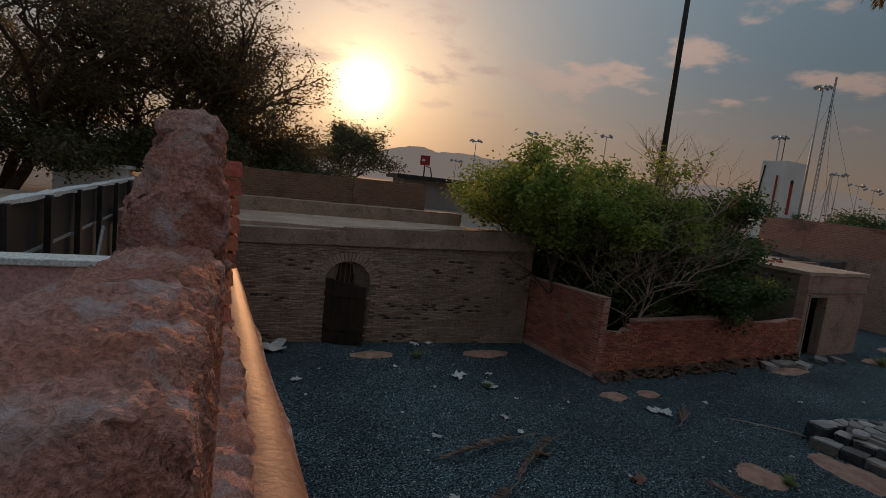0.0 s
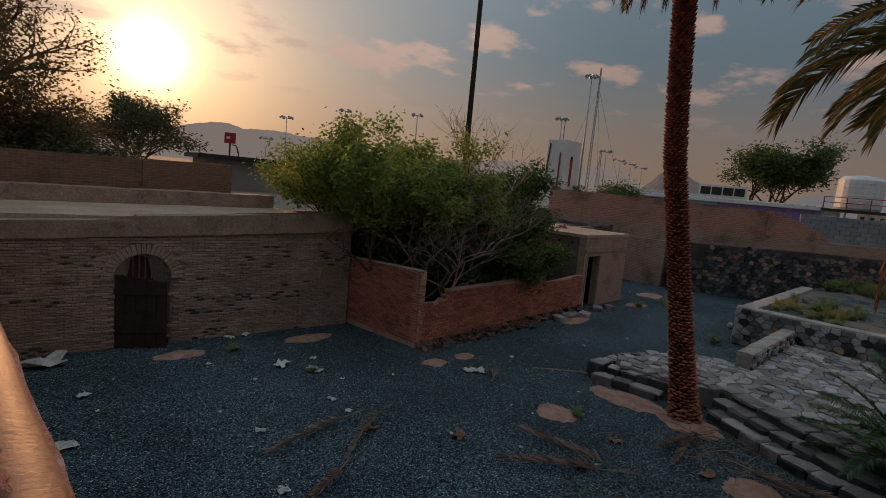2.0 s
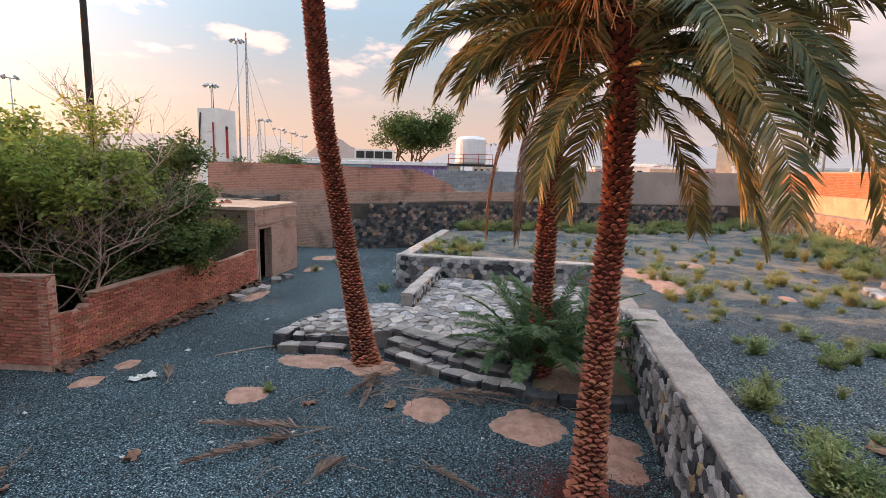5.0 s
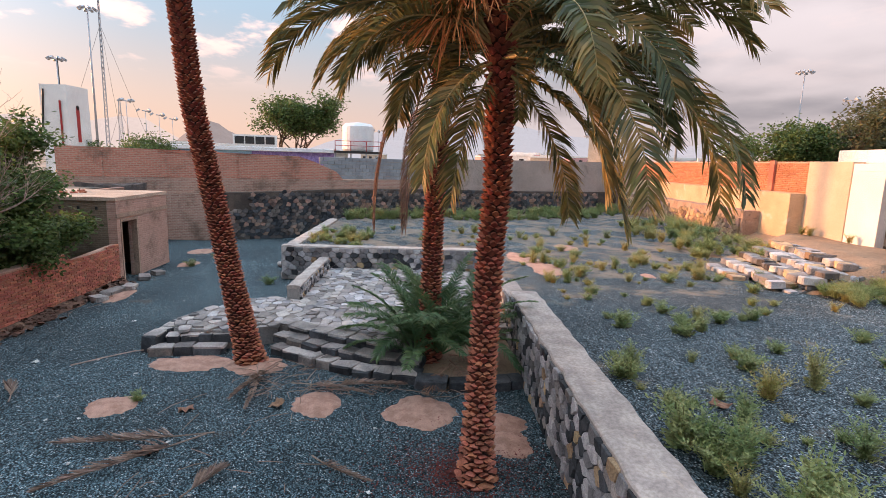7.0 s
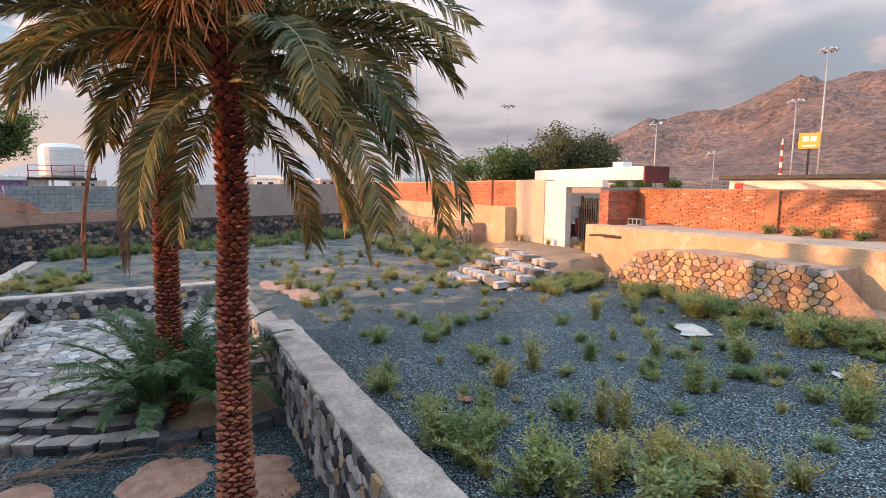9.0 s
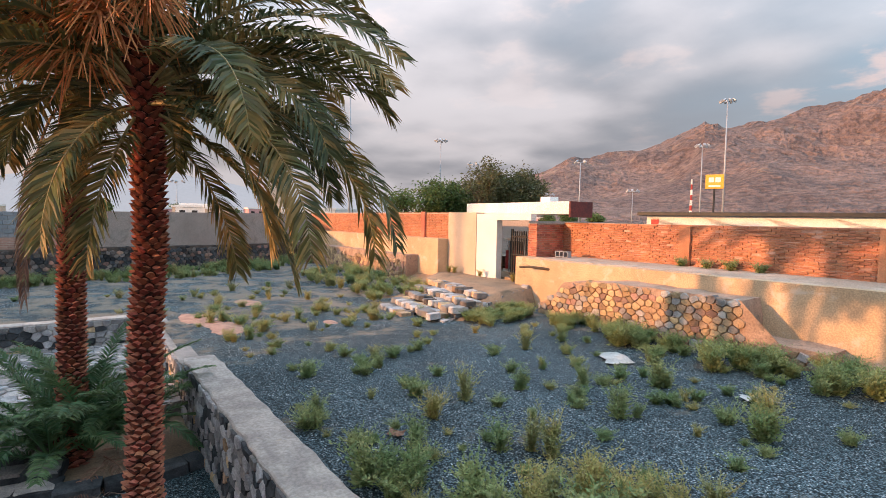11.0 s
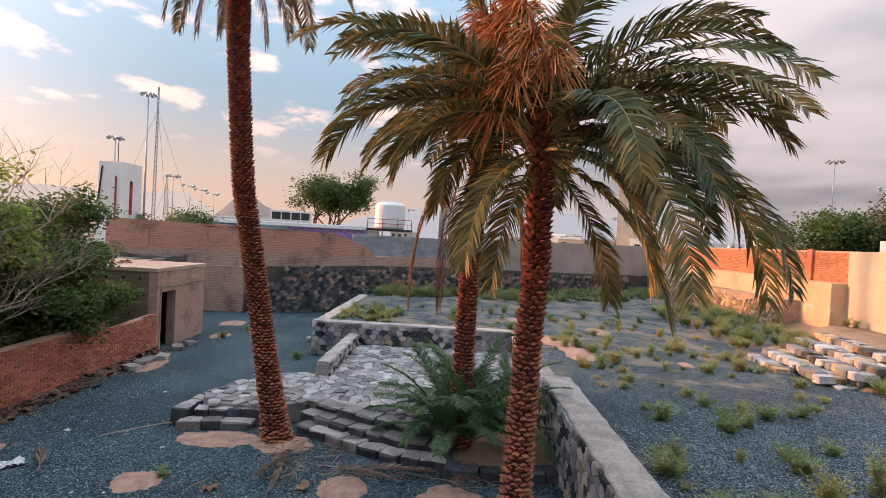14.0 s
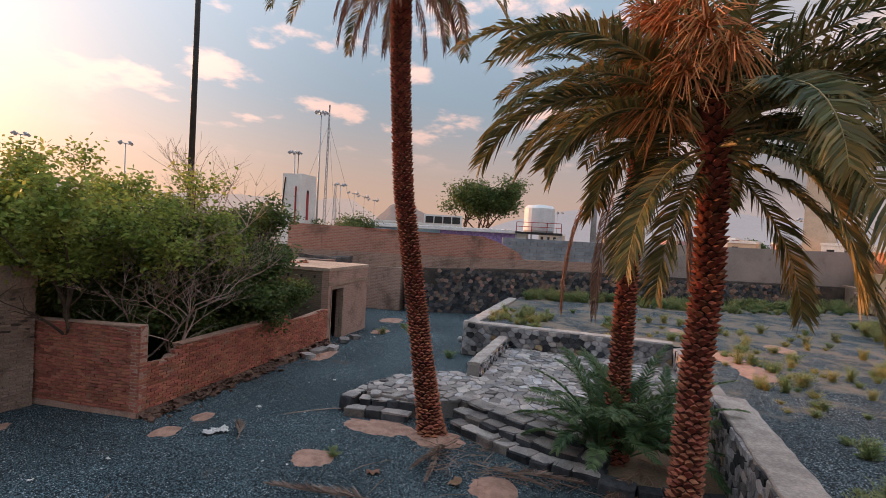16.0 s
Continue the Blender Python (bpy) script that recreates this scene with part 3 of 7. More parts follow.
M_ARCH_MORTAR = material("arch_wall_mortar", (0.36, 0.255, 0.19), (0.25, 0.175, 0.13), 1.4, 22, bump=0.9, depth=0.02, stain=(0.15, 0.11, 0.085))
# ---- arched wall ----
ARCH_AT, ARCH_ANG, ARCH_LEN = (-0.40, 12.92, 0.0), -5.7, 8.58
D0, D1, SPRING = 2.98, 4.08, 1.50
arc = [((D0 + D1) / 2 - math.cos(math.pi * k / 14) * (D1 - D0) / 2, SPRING + math.sin(math.pi * k / 14) * 0.55) for k in range(15)]
outline = [(0, -0.05), (D0, -0.05), *arc, (D1, -0.05), (ARCH_LEN, -0.05), (ARCH_LEN, 3.10), (7.9, 3.10), (7.88, 3.02), (5.2, 2.96), (3.4, 2.90), (3.38, 2.80), (0, 2.72)]
arch_wall = tagged(part("wall_arch", profile_wall(outline, 0.40, tuple((pose(*ARCH_AT, 0, 0, ARCH_ANG) @ Vector((0, 0.022, 0)))), ARCH_ANG), M_ARCH_MORTAR), "old brick wall with an arched doorway and crumbling mud mortar", "wall", kind="structure")


def arch_skip(s, h):
    mid = (D0 + D1) / 2
    if D0 - 0.05 < s < D1 + 0.05 and h < SPRING:
        return True
    return h >= SPRING - 0.05 and math.hypot((s - mid) / 0.80, (h - SPRING) / 0.80) < 1.0


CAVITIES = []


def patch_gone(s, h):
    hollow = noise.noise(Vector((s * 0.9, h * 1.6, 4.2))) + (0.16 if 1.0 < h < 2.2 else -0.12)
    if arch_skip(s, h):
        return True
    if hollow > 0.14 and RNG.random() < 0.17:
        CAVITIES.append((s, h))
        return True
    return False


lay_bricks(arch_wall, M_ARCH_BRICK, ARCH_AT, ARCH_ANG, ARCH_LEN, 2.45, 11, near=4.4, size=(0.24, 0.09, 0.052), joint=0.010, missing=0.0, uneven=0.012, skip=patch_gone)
arch_pose = pose(*ARCH_AT, 0, 0, ARCH_ANG)
# dark pieces paint the shade inside the holes of missing bricks
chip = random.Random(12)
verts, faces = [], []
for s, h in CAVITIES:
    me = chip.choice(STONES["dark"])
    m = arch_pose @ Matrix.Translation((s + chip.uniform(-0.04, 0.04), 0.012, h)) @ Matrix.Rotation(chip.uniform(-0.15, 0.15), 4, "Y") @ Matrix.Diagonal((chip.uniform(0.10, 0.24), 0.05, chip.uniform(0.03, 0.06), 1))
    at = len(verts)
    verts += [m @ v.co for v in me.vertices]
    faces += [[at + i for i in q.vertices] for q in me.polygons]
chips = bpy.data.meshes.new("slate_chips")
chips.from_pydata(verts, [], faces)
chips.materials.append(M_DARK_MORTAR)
ob = part("slate_chips", chips, None, arch_wall, "dark pieces standing in for shade in the missing-brick holes")
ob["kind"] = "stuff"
voussoir = brick_mesh("arch_brick", M_ARCH_BRICK, 3, (0.075, 0.12, 0.22))
for k in range(23):
    a = math.pi * (k + 0.5) / 23
    ob = new("arch_brick", voussoir)
    ob.parent = arch_wall
    ob.matrix_basis = arch_pose @ Matrix.Translation(((D0 + D1) / 2 - math.cos(a) * 0.68, -0.015, SPRING + math.sin(a) * 0.68)) @ Matrix.Rotation(a - math.pi / 2, 4, "Y")
band = profile_wall([(0, 2.36), (3.4, 2.46), (ARCH_LEN, 2.62), (ARCH_LEN, 3.11), (7.9, 3.11), (7.88, 3.03), (5.2, 2.97), (3.4, 2.91), (3.38, 2.81), (0, 2.73)], 0.06, (0, 0, 0), 0)
band.transform(arch_pose @ Matrix.Translation((0, -0.05, 0)))
part("plaster_band", rough_up(band, 0.02, 3.0, 0.35), M_MORTAR, arch_wall, "worn mud plaster along the wall top")
# room behind the doorway
tagged(part("doorway_room", box(1.2, 5.2, 15.2, 15.4, 0, 2.6), M_MORTAR), "plain back wall of the room behind the doorway", "wall", kind="structure")
# upper level behind the arched wall
upper = prism([(-8, 13.86), (-0.4, 13.35), (8.1, 12.54), (8.1, 17.0), (-8, 17.0)], 2.55, 2.84)
tagged(part("upper_terrace", rough_up(upper, 0.02, 1.0, 0.8), M_ROOF_DUST), "dusty flat ledge above the arched wall", "roof", kind="structure")
tagged(part("plinth_wall", rough_up(box(-0.9, 7.9, 16.3, 17.1, 2.6, 3.24), 0.03, 2.0, 0.5), M_MORTAR), "low mud plinth below the brick parapet", "wall", kind="structure")
M_PARAPET = masonry_material("parapet_brick", (0.30, 0.15, 0.095), (0.24, 0.115, 0.075), (0.26, 0.19, 0.14), "x")
parapet = tagged(part("wall_parapet", profile_wall([(7.1, 3.2), (14.8, 3.2), (14.8, 4.12), (7.1, 4.03)], 0.3, (-8, 17.1, 0), 0), M_PARAPET), "long red brick parapet wall on the upper level", "wall", kind="structure")
for s in (7.6, 12.2):
    part("pilaster", box(-8 + s, -7.68 + s, 17.02, 17.12, 3.2, 4.0 + s * 0.008), M_PARAPET, parapet)

# ---- walled tree pen ----
PEN_AT, PEN_ANG, PEN_LEN = (8.43, 9.42, 0.0), 3.2, 8.55
PEN_TOP = [(0, 1.98), (0.12, 1.98), (0.13, 1.15), (0.5, 1.12), (0.85, 1.10), (0.95, 1.19), (1.05, 1.19), (1.06, 1.27), (1.2, 1.28), (1.21, 1.36), (5.75, 1.42), (5.77, 1.34), (5.95, 1.33), (5.97, 1.21), (6.5, 1.20), (8.62, 1.29)]


def top_line(points):
    def height(s):
        for (a, h), (b, k) in zip(points, points[1:]):
            if a <= s <= b:
                return h + (k - h) * (s - a) / max(b - a, 1e-6)
        return points[-1][1]
    return height


core = bmesh.new()
for (a, h), (b, k) in zip(PEN_TOP, PEN_TOP[1:]):
    if b - a > 0.05:
        low = [core.verts.new((x, y, z)) for x, y, z in ((a, 0, 0), (b, 0, 0), (b, 0.2, 0), (a, 0.2, 0))]
        high = [core.verts.new((x, y, z - 0.012)) for x, y, z in ((a, 0, h), (b, 0, k), (b, 0.2, k), (a, 0.2, h))]
        core.faces.new(high)
        for i in range(4):
            core.faces.new((low[i], low[(i + 1) % 4], high[(i + 1) % 4], high[i]))
core.transform(pose(PEN_AT[0], PEN_AT[1] + 0.03, 0, 0, 0, PEN_ANG))
pen_front = tagged(part("wall_pen_front", core, M_BRICK_MORTAR), "low broken red brick wall round the trees", "wall", kind="structure")
lay_bricks(pen_front, M_BRICK, PEN_AT, PEN_ANG, PEN_LEN, 2.0, 21, near=1.5, tall=top_line(PEN_TOP), low=lambda s: 0.10 + 0.10 * noise.noise(Vector((s * 1.2, 0, 7))), size=(0.215, 0.1, 0.058), joint=0.013)
SIDE_AT, SIDE_ANG, SIDE_LEN = (8.16, 12.46, 0.0), -84.9, 3.05
pen_side = tagged(part("wall_pen_side", profile_wall([(0, 0), (SIDE_LEN, 0), (SIDE_LEN, 1.95), (0, 1.88)], 0.2, (SIDE_AT[0] + 0.03, SIDE_AT[1], 0), SIDE_ANG), M_BRICK_MORTAR), "red brick side wall of the tree pen", "wall", kind="structure")
lay_bricks(pen_side, M_BRICK, SIDE_AT, SIDE_ANG, SIDE_LEN, 1.98, 31, tall=lambda s: 1.89 + 0.025 * s, near=2.6, low=lambda s: 0.08, size=(0.215, 0.1, 0.058), joint=0.013)


def coping(name, points, thick, origin, ang, mat, parent, label, high=0.035, over=0.015):
    bm = profile_wall([*[(s, h) for s, h in points], *[(s, h + high) for s, h in points[::-1]]], thick + 2 * over, (0, 0, 0), 0)
    bm.transform(pose(*origin, 0, 0, ang) @ Matrix.Translation((0, -over, 0)))
    return part(name, rough_up(bm, 0.008, 6.0, 0.3), mat, parent, label)


coping("coping", [(1.21, 1.37), (3.0, 1.385), (5.75, 1.43)], 0.24, PEN_AT, PEN_ANG, M_BRICK_MORTAR, pen_front, "thin reddish mortar coping", 0.02)
coping("coping", [(0.0, 1.885), (1.3, 1.92), (3.04, 1.965)], 0.24, SIDE_AT, SIDE_ANG, M_BRICK_MORTAR, pen_side, "thin reddish mortar coping", 0.02)
# earth washed up against the foot of the pen walls
foot = bmesh.new()
for k in range(44):
    s = k * 0.2
    wide = 0.26 + 0.22 * noise.noise(Vector((s * 0.8, 3.0, 0)))
    tops = [(0.04, 0.16 + 0.05 * noise.noise(Vector((s, 9, 0)))), (-wide * 0.45, 0.09), (-wide, -0.02)]
    for y, z in tops:
        foot.verts.new((s, y, z + 0.02 * noise.noise(Vector((s * 3, y * 5, 2)))))
foot.verts.ensure_lookup_table()
for k in range(43):
    for j in range(2):
        a = k * 3 + j
        foot.faces.new((foot.verts[a + 1], foot.verts[a + 4], foot.verts[a + 3], foot.verts[a]))
foot.transform(pose(*PEN_AT, 0, 0, PEN_ANG))
bmesh.ops.recalc_face_normals(foot, faces=foot.faces)
tagged(part("earth_foot", foot, M_RED_EARTH, smooth=True), "reddish earth and rubble along the wall foot", "earth", kind="stuff")

# broken brick and stone along the foot
rr = random.Random(17)
verts, faces = [], []
for _ in range(260):
    s, out = rr.uniform(0, 8.6), abs(rr.gauss(0, 0.22))
    me = rr.choice(STONES["rust"])
    size = rr.uniform(0.04, 0.13)
    m = pose(*PEN_AT, 0, 0, PEN_ANG) @ Matrix.Translation((s, 0.02 - out, max(0.02, 0.13 - out * 0.25))) @ Matrix.Rotation(rr.uniform(0, 6.28), 4, "Z") @ Matrix.Rotation(rr.uniform(-0.5, 0.5), 4, "X") @ Matrix.Diagonal((size * 1.5, size, size * 0.7, 1))
    at = len(verts)
    verts += [m @ v.co for v in me.vertices]
    faces += [[at + i for i in q.vertices] for q in me.polygons]
me = bpy.data.meshes.new("wall_foot_rubble")
me.from_pydata(verts, [], faces)
me.materials.append(M_RED_EARTH)
tagged(part("wall_foot_rubble", me, None), "broken brick rubble along the pen wall foot", "rubble", kind="stuff")

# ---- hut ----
# one hut brick in two colours: paler front and back, darker sides
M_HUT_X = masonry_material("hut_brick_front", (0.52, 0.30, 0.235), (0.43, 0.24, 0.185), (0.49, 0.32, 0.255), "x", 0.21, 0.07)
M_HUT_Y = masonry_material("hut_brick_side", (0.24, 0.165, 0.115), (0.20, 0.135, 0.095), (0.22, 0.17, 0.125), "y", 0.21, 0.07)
HUT = pose(16.95, 9.90, 0, 0, 0, 2.6)
hut = empty("brick_hut", "small flat-roofed mud brick hut with an open dark doorway", "hut", kind="structure")
hut.matrix_basis = HUT
front = box(0, 0.26, 0, 0.28, 0, 2.66)
add_box(front, 1.22, 3.55, 0, 0.28, 0, 2.66)
add_box(front, 0.26, 1.22, 0, 0.28, 1.96, 2.66)
part("front_wall", front, M_HUT_X, hut)
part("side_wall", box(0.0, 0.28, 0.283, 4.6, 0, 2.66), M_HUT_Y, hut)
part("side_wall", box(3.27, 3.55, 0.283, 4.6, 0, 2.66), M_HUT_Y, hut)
part("back_wall", box(0.283, 3.267, 4.32, 4.6, 0, 2.66), M_HUT_X, hut)
part("roof", rough_up(box(-0.03, 3.57, -0.02, 4.62, 2.665, 2.78), 0.02, 2.0, 0.4), M_ROOF_DUST, hut, "dusty mud roof")
part("lintel_band", rough_up(box(-0.02, 3.57, -0.03, 0.02, 2.12, 2.24), 0.02, 4.0, 0.2), M_MORTAR, hut)
part("door_frame", box(0.20, 0.27, -0.02, 0.16, 0, 2.0), M_MORTAR, hut)
part("door_frame", box(1.21, 1.31, -0.02, 0.16, 0, 2.0), M_MORTAR, hut)
part("door_frame", box(0.20, 1.31, -0.022, 0.15, 1.965, 2.06), M_MORTAR, hut)
# dark boxes on the side wall paint the shade inside the drain holes
for k in range(5):
    part("drain_hole", box(-0.012, 0.03, 0.55 + k * 0.55, 0.63 + k * 0.55, 2.38, 2.48), M_METAL_DARK, hut)

# ---- far rubble wall with brick, block and plaster on top ----
FAR_AT, FAR_ANG, FAR_LEN = (26.2, 10.5, 0.0), -67.4, 27.0
far_pose = pose(*FAR_AT, 0, 0, FAR_ANG)
FAR_TOP = [(0, 2.35), (3, 2.42), (6, 2.55), (11, 2.58), (18, 2.5), (27, 2.45)]
far_wall = tagged(part("wall_far", rough_up(profile_wall([(0, 0), (FAR_LEN, 0), *FAR_TOP[::-1]], 0.9, FAR_AT, FAR_ANG), 0.03, 2.0, 0.6), M_DARK_MORTAR), "dark rubble stone wall at the end of the yard", "wall", kind="structure")
M_FAR_BRICK = masonry_material("far_brick", (0.58, 0.235, 0.165), (0.47, 0.18, 0.125), (0.50, 0.33, 0.25), "y", 0.23, 0.085, 0.016)
M_FAR_OLD = masonry_material("far_old_brick", (0.48, 0.275, 0.21), (0.37, 0.205, 0.155), (0.46, 0.34, 0.27), "y", 0.22, 0.08, 0.014)
back = pose(*FAR_AT, 0, 0, FAR_ANG) @ Matrix.Translation((0, 0.55, 0))


def far_slab(name, outline, thick, lift, mat, label):
    bm = profile_wall(outline, thick, (0, 0, 0), 0)
    bm.transform(back @ Matrix.Translation((0, lift, 0)))
    return part(name, bm, mat, far_wall, label)


far_slab("old_brick_base", [(-6.5, 1.2), (6.3, 1.2), (11.2, 2.3), (11.2, 3.10), (5.9, 3.06), (-6.5, 3.06)], 0.35, 0.0, M_FAR_OLD, "weathered mud brick lower courses")
far_slab("red_brick", [(-6.5, 3.065), (6.6, 3.065), (6.2, 3.5), (5.6, 3.75), (5.1, 3.98), (4.5, 4.05), (4.2, 4.27), (-0.5, 4.22), (-2.4, 4.18), (-2.45, 4.4), (-6.5, 4.45)], 0.25, 0.06, M_FAR_BRICK, "red brick upper wall with a broken stepped end")
for s in (-5.0, -2.4, 1.2, 4.0):
    far_slab("pilaster", [(s, 3.07), (s + 0.3, 3.07), (s + 0.3, 4.18), (s, 4.18)], 0.1, -0.02, M_FAR_BRICK, "")
bm = profile_wall([(11.25, 2.4), (28.5, 2.3), (28.5, 4.55), (11.25, 4.36)], 0.25, (0, 0, 0), 0)
bm.transform(back @ Matrix.Translation((0, 0.05, 0)))
part("grey_render", bm, M_GREY_PLASTER, far_wall, "smooth grey-brown rendered stretch of wall")
part("block_core", box(0, 0.1, 0, 0.1, 0, 0.1), M_MORTAR, far_wall).matrix_basis = back @ Matrix.Translation((5.8, 0.16, 3.1)) @ Matrix.Diagonal((54, 1.0, 11.3, 1))
lay_bricks(far_wall, M_BLOCK, tuple((back @ Matrix.Translation((5.3, 0.10, 3.10))).translation), FAR_ANG, 5.95, 1.2, 41, near=3, size=(0.39, 0.15, 0.185), joint=0.012, low=lambda s: max(0.0, (0.9 - s) * 1.0), mesh_name="concrete_block")
face_stones(far_wall, STONES["dark"], tuple((far_pose @ Matrix.Translation((0, -0.11, 0))).translation), FAR_ANG, 24.0, 2.7, 0.27, 51, depth=0.2, near=5.0, gap=0.009, tall=lambda s: 1.55 if s < 1.6 else top_line(FAR_TOP)(s) - 0.05 + 0.22 * noise.noise(Vector((s * 1.3, 2, 5))), mixed=STONES["rust"] + STONES["basalt"] * 2, share=0.6)
tagged(part("brick_pier", rough_up(prism([(26.0, 10.75), (28.6, 10.85), (28.6, 14.5), (25.9, 14.5)], 0, 2.32), 0.02, 2.0, 0.6), M_FAR_OLD), "low mud brick pier beside the hut", "wall", kind="structure")
tagged(part("wall_yard_north", prism([(20.45, 14.4), (26.0, 14.4), (26.0, 14.8), (20.45, 14.8)], 0, 2.6), M_FAR_OLD), "mud brick wall behind the hut", "wall", kind="structure")
tagged(part("wall_yard_back", box(8.0, 38.0, 13.92, 14.2, 0, 2.62), M_HUT_X), "mud brick wall closing the yard behind the trees", "wall", kind="structure")
tagged(part("wall_pen_back", prism([(8.2, 16.6), (20.5, 17.6), (20.5, 17.9), (8.2, 16.9)], 0, 2.75), M_HUT_X), "mud brick wall behind the trees", "wall", kind="structure")

# ---- terrace retaining walls ----
def stone_wall(name, label, origin, ang, length, height, thick, seed, near, size=0.27, limit=300, mesh="grey", cope=True, mixed="flag", tall=None):
    wall = tagged(part(name, rough_up(profile_wall([(0, 0), (length, 0), (length, height - 0.03), (0, height - 0.03)], thick - 0.05, (0, 0, 0), 0), 0.01, 3.0, 0.5), M_PALE_MORTAR), label, "wall", kind="structure")
    wall.data.transform(pose(*origin, 0, 0, ang) @ Matrix.Translation((0, 0.05, 0)))
    face_stones(wall, STONES[mesh], origin, ang, length, height - 0.04, size, seed, depth=0.14, near=near, limit=limit, mixed=STONES["basalt"] * 2 + STONES[mixed] + STONES["warm"][:7], tall=tall, share=0.45)
    if cope:
        bm = bmesh.new()
        n = int(length / 0.12)
        rows = []
        for k in range(n + 1):
            s = length * k / n
            front, rear = 0.03 + 0.05 * noise.noise(Vector((s * 2.3, seed, 0))), thick + 0.01 + 0.05 * noise.noise(Vector((s * 2.1, seed, 4)))
            lift = 0.012 * noise.noise(Vector((s * 1.5, seed, 8)))
            rows.append([bm.verts.new((s, y, height + z + lift)) for y, z in ((front, -0.09), (front + 0.005, -0.015), (front + 0.03, 0.0), (thick * 0.5, 0.012), (rear - 0.03, 0.0), (rear, -0.02), (rear, -0.09))])
        for a, b in zip(rows, rows[1:]):
            for j in range(6):
                bm.faces.new((a[j], b[j], b[j + 1], a[j + 1]))
        bm.faces.new(rows[0][::-1])
        bm.faces.new(rows[-1])
        bmesh.ops.recalc_face_normals(bm, faces=bm.faces)
        bm.transform(pose(*origin, 0, 0, ang))
        part("coping", bm, M_COPING, wall, "uneven cement coping", smooth=False)
    return wall


stone_wall("wall_terrace_long", "grey field stone retaining wall with a cement coping", (11.62, -1.96, 0), 180, 11.4, 1.33, 0.64, 61, 5.0, 0.24)
stone_wall("wall_terrace_low", "low end of the field stone retaining wall", (17.95, -2.0, 0), 180, 6.2, 1.10, 0.5, 62, 0, 0.26, 60, cope=False)
stone_wall("wall_terrace_front", "field stone wall between platform and terrace", (17.95, 4.97, 0), -90, 6.95, 1.19, 0.46, 63, 1.0, 0.26)
stone_wall("wall_terrace_arm", "field stone wall along the terrace edge", (26.6, 4.97, 0), 180, 8.6, 1.19, 0.46, 64, 8.0, 0.27, 120)

# ---- flagged platform, steps, bench ----
PLATFORM = [(11.3, 5.5), (11.2, 4.3), (11.75, 3.05), (11.2, 2.1), (10.75, 1.0), (11.3, 0.1), (11.8, -1.99), (18.0, -1.99), (18.0, 3.6), (14.0, 3.75), (13.9, 4.6), (12.6, 5.45)]


def inside(x, y, poly):
    odd = False
    for (x0, y0), (x1, y1) in zip(poly, poly[1:] + poly[:1]):
        if (y0 > y) != (y1 > y) and x < (x1 - x0) * (y - y0) / (y1 - y0) + x0:
            odd = not odd
    return odd


platform = tagged(part("platform", prism(PLATFORM, -0.05, 0.40), M_PALE_MORTAR), "raised platform paved with irregular flagstones", "platform", kind="structure")
face_stones(platform, STONES["flag"], (10.7, -2.0, 0.445), 0, 7.4, 7.8, 0.36, 71, depth=0.07, near=0.8, gap=0.012, mixed=STONES["grey"], tilt=-90, share=0.3, inside_of=lambda u, v: inside(10.7 + u, -2.0 + v, PLATFORM), name="flagstone", proud=0.12)


def block_mesh(name, mat, seed):
    rr = random.Random(seed)
    bm = box(-0.5, 0.5, -0.5, 0.5, -0.5, 0.5)
    bmesh.ops.bevel(bm, geom=list(bm.edges), offset=0.09, segments=1, affect="EDGES")
    for v in bm.verts:
        v.co += Vector((rr.uniform(-1, 1), rr.uniform(-1, 1), rr.uniform(-1, 1))) * 0.05
    return mesh_of(bm, name, mat)


# step fronts darker and tops paler by colour: dark blocks under added slabs
BLOCKS = [block_mesh("step_stone", M_BASALT if k % 4 else M_DARK_STONE, k) for k in range(8)]
TREADS = [block_mesh("tread_slab", M_FLAG, 60 + k) for k in range(6)]


def stone_course(name, label, line, z0, z1, deep, seed, step=0.44, category="step", pool=BLOCKS, jolt=0.03, turn=4, tread=True):
    """A row of rough blocks along a line of x, y."""
    rr = random.Random(seed)
    top = empty(name, label, category, group="stone steps", kind="structure")
    for (x0, y0), (x1, y1) in zip(line, line[1:]):
        length, ang = math.hypot(x1 - x0, y1 - y0), math.degrees(math.atan2(y1 - y0, x1 - x0))
        n = max(1, round(length / step))
        cuts = [0] + sorted((k + rr.uniform(-0.25, 0.25)) / n for k in range(1, n)) + [1]
        for a, b in zip(cuts, cuts[1:]):
            mid = (a + b) / 2
            ob = new("step_stone", rr.choice(pool))
            ob.parent = top
            high = (z1 - z0) * rr.uniform(0.92, 1.05)
            if tread:
                slab = new("tread_slab", rr.choice(TREADS))
                slab.parent = top
                slab.matrix_basis = pose(x0 + (x1 - x0) * mid + rr.uniform(-jolt, jolt), y0 + (y1 - y0) * mid, z0 + high - 0.012, rr.uniform(-1.5, 1.5), rr.uniform(-1.5, 1.5), ang + rr.uniform(-turn, turn)) @ Matrix.Diagonal((length * (b - a) * 0.96, deep * 0.9, 0.055, 1))
            ob.matrix_basis = pose(x0 + (x1 - x0) * mid + rr.uniform(-jolt, jolt), y0 + (y1 - y0) * mid + rr.uniform(-jolt, jolt), z0 + high / 2 + rr.uniform(-jolt, jolt) * 0.4, rr.uniform(-turn, turn) * 0.7, rr.uniform(-turn, turn) * 0.7, ang + rr.uniform(-turn, turn)) @ Matrix.Diagonal((length * (b - a) - 0.01, deep * rr.uniform(0.9, 1.1), high, 1))
    return top


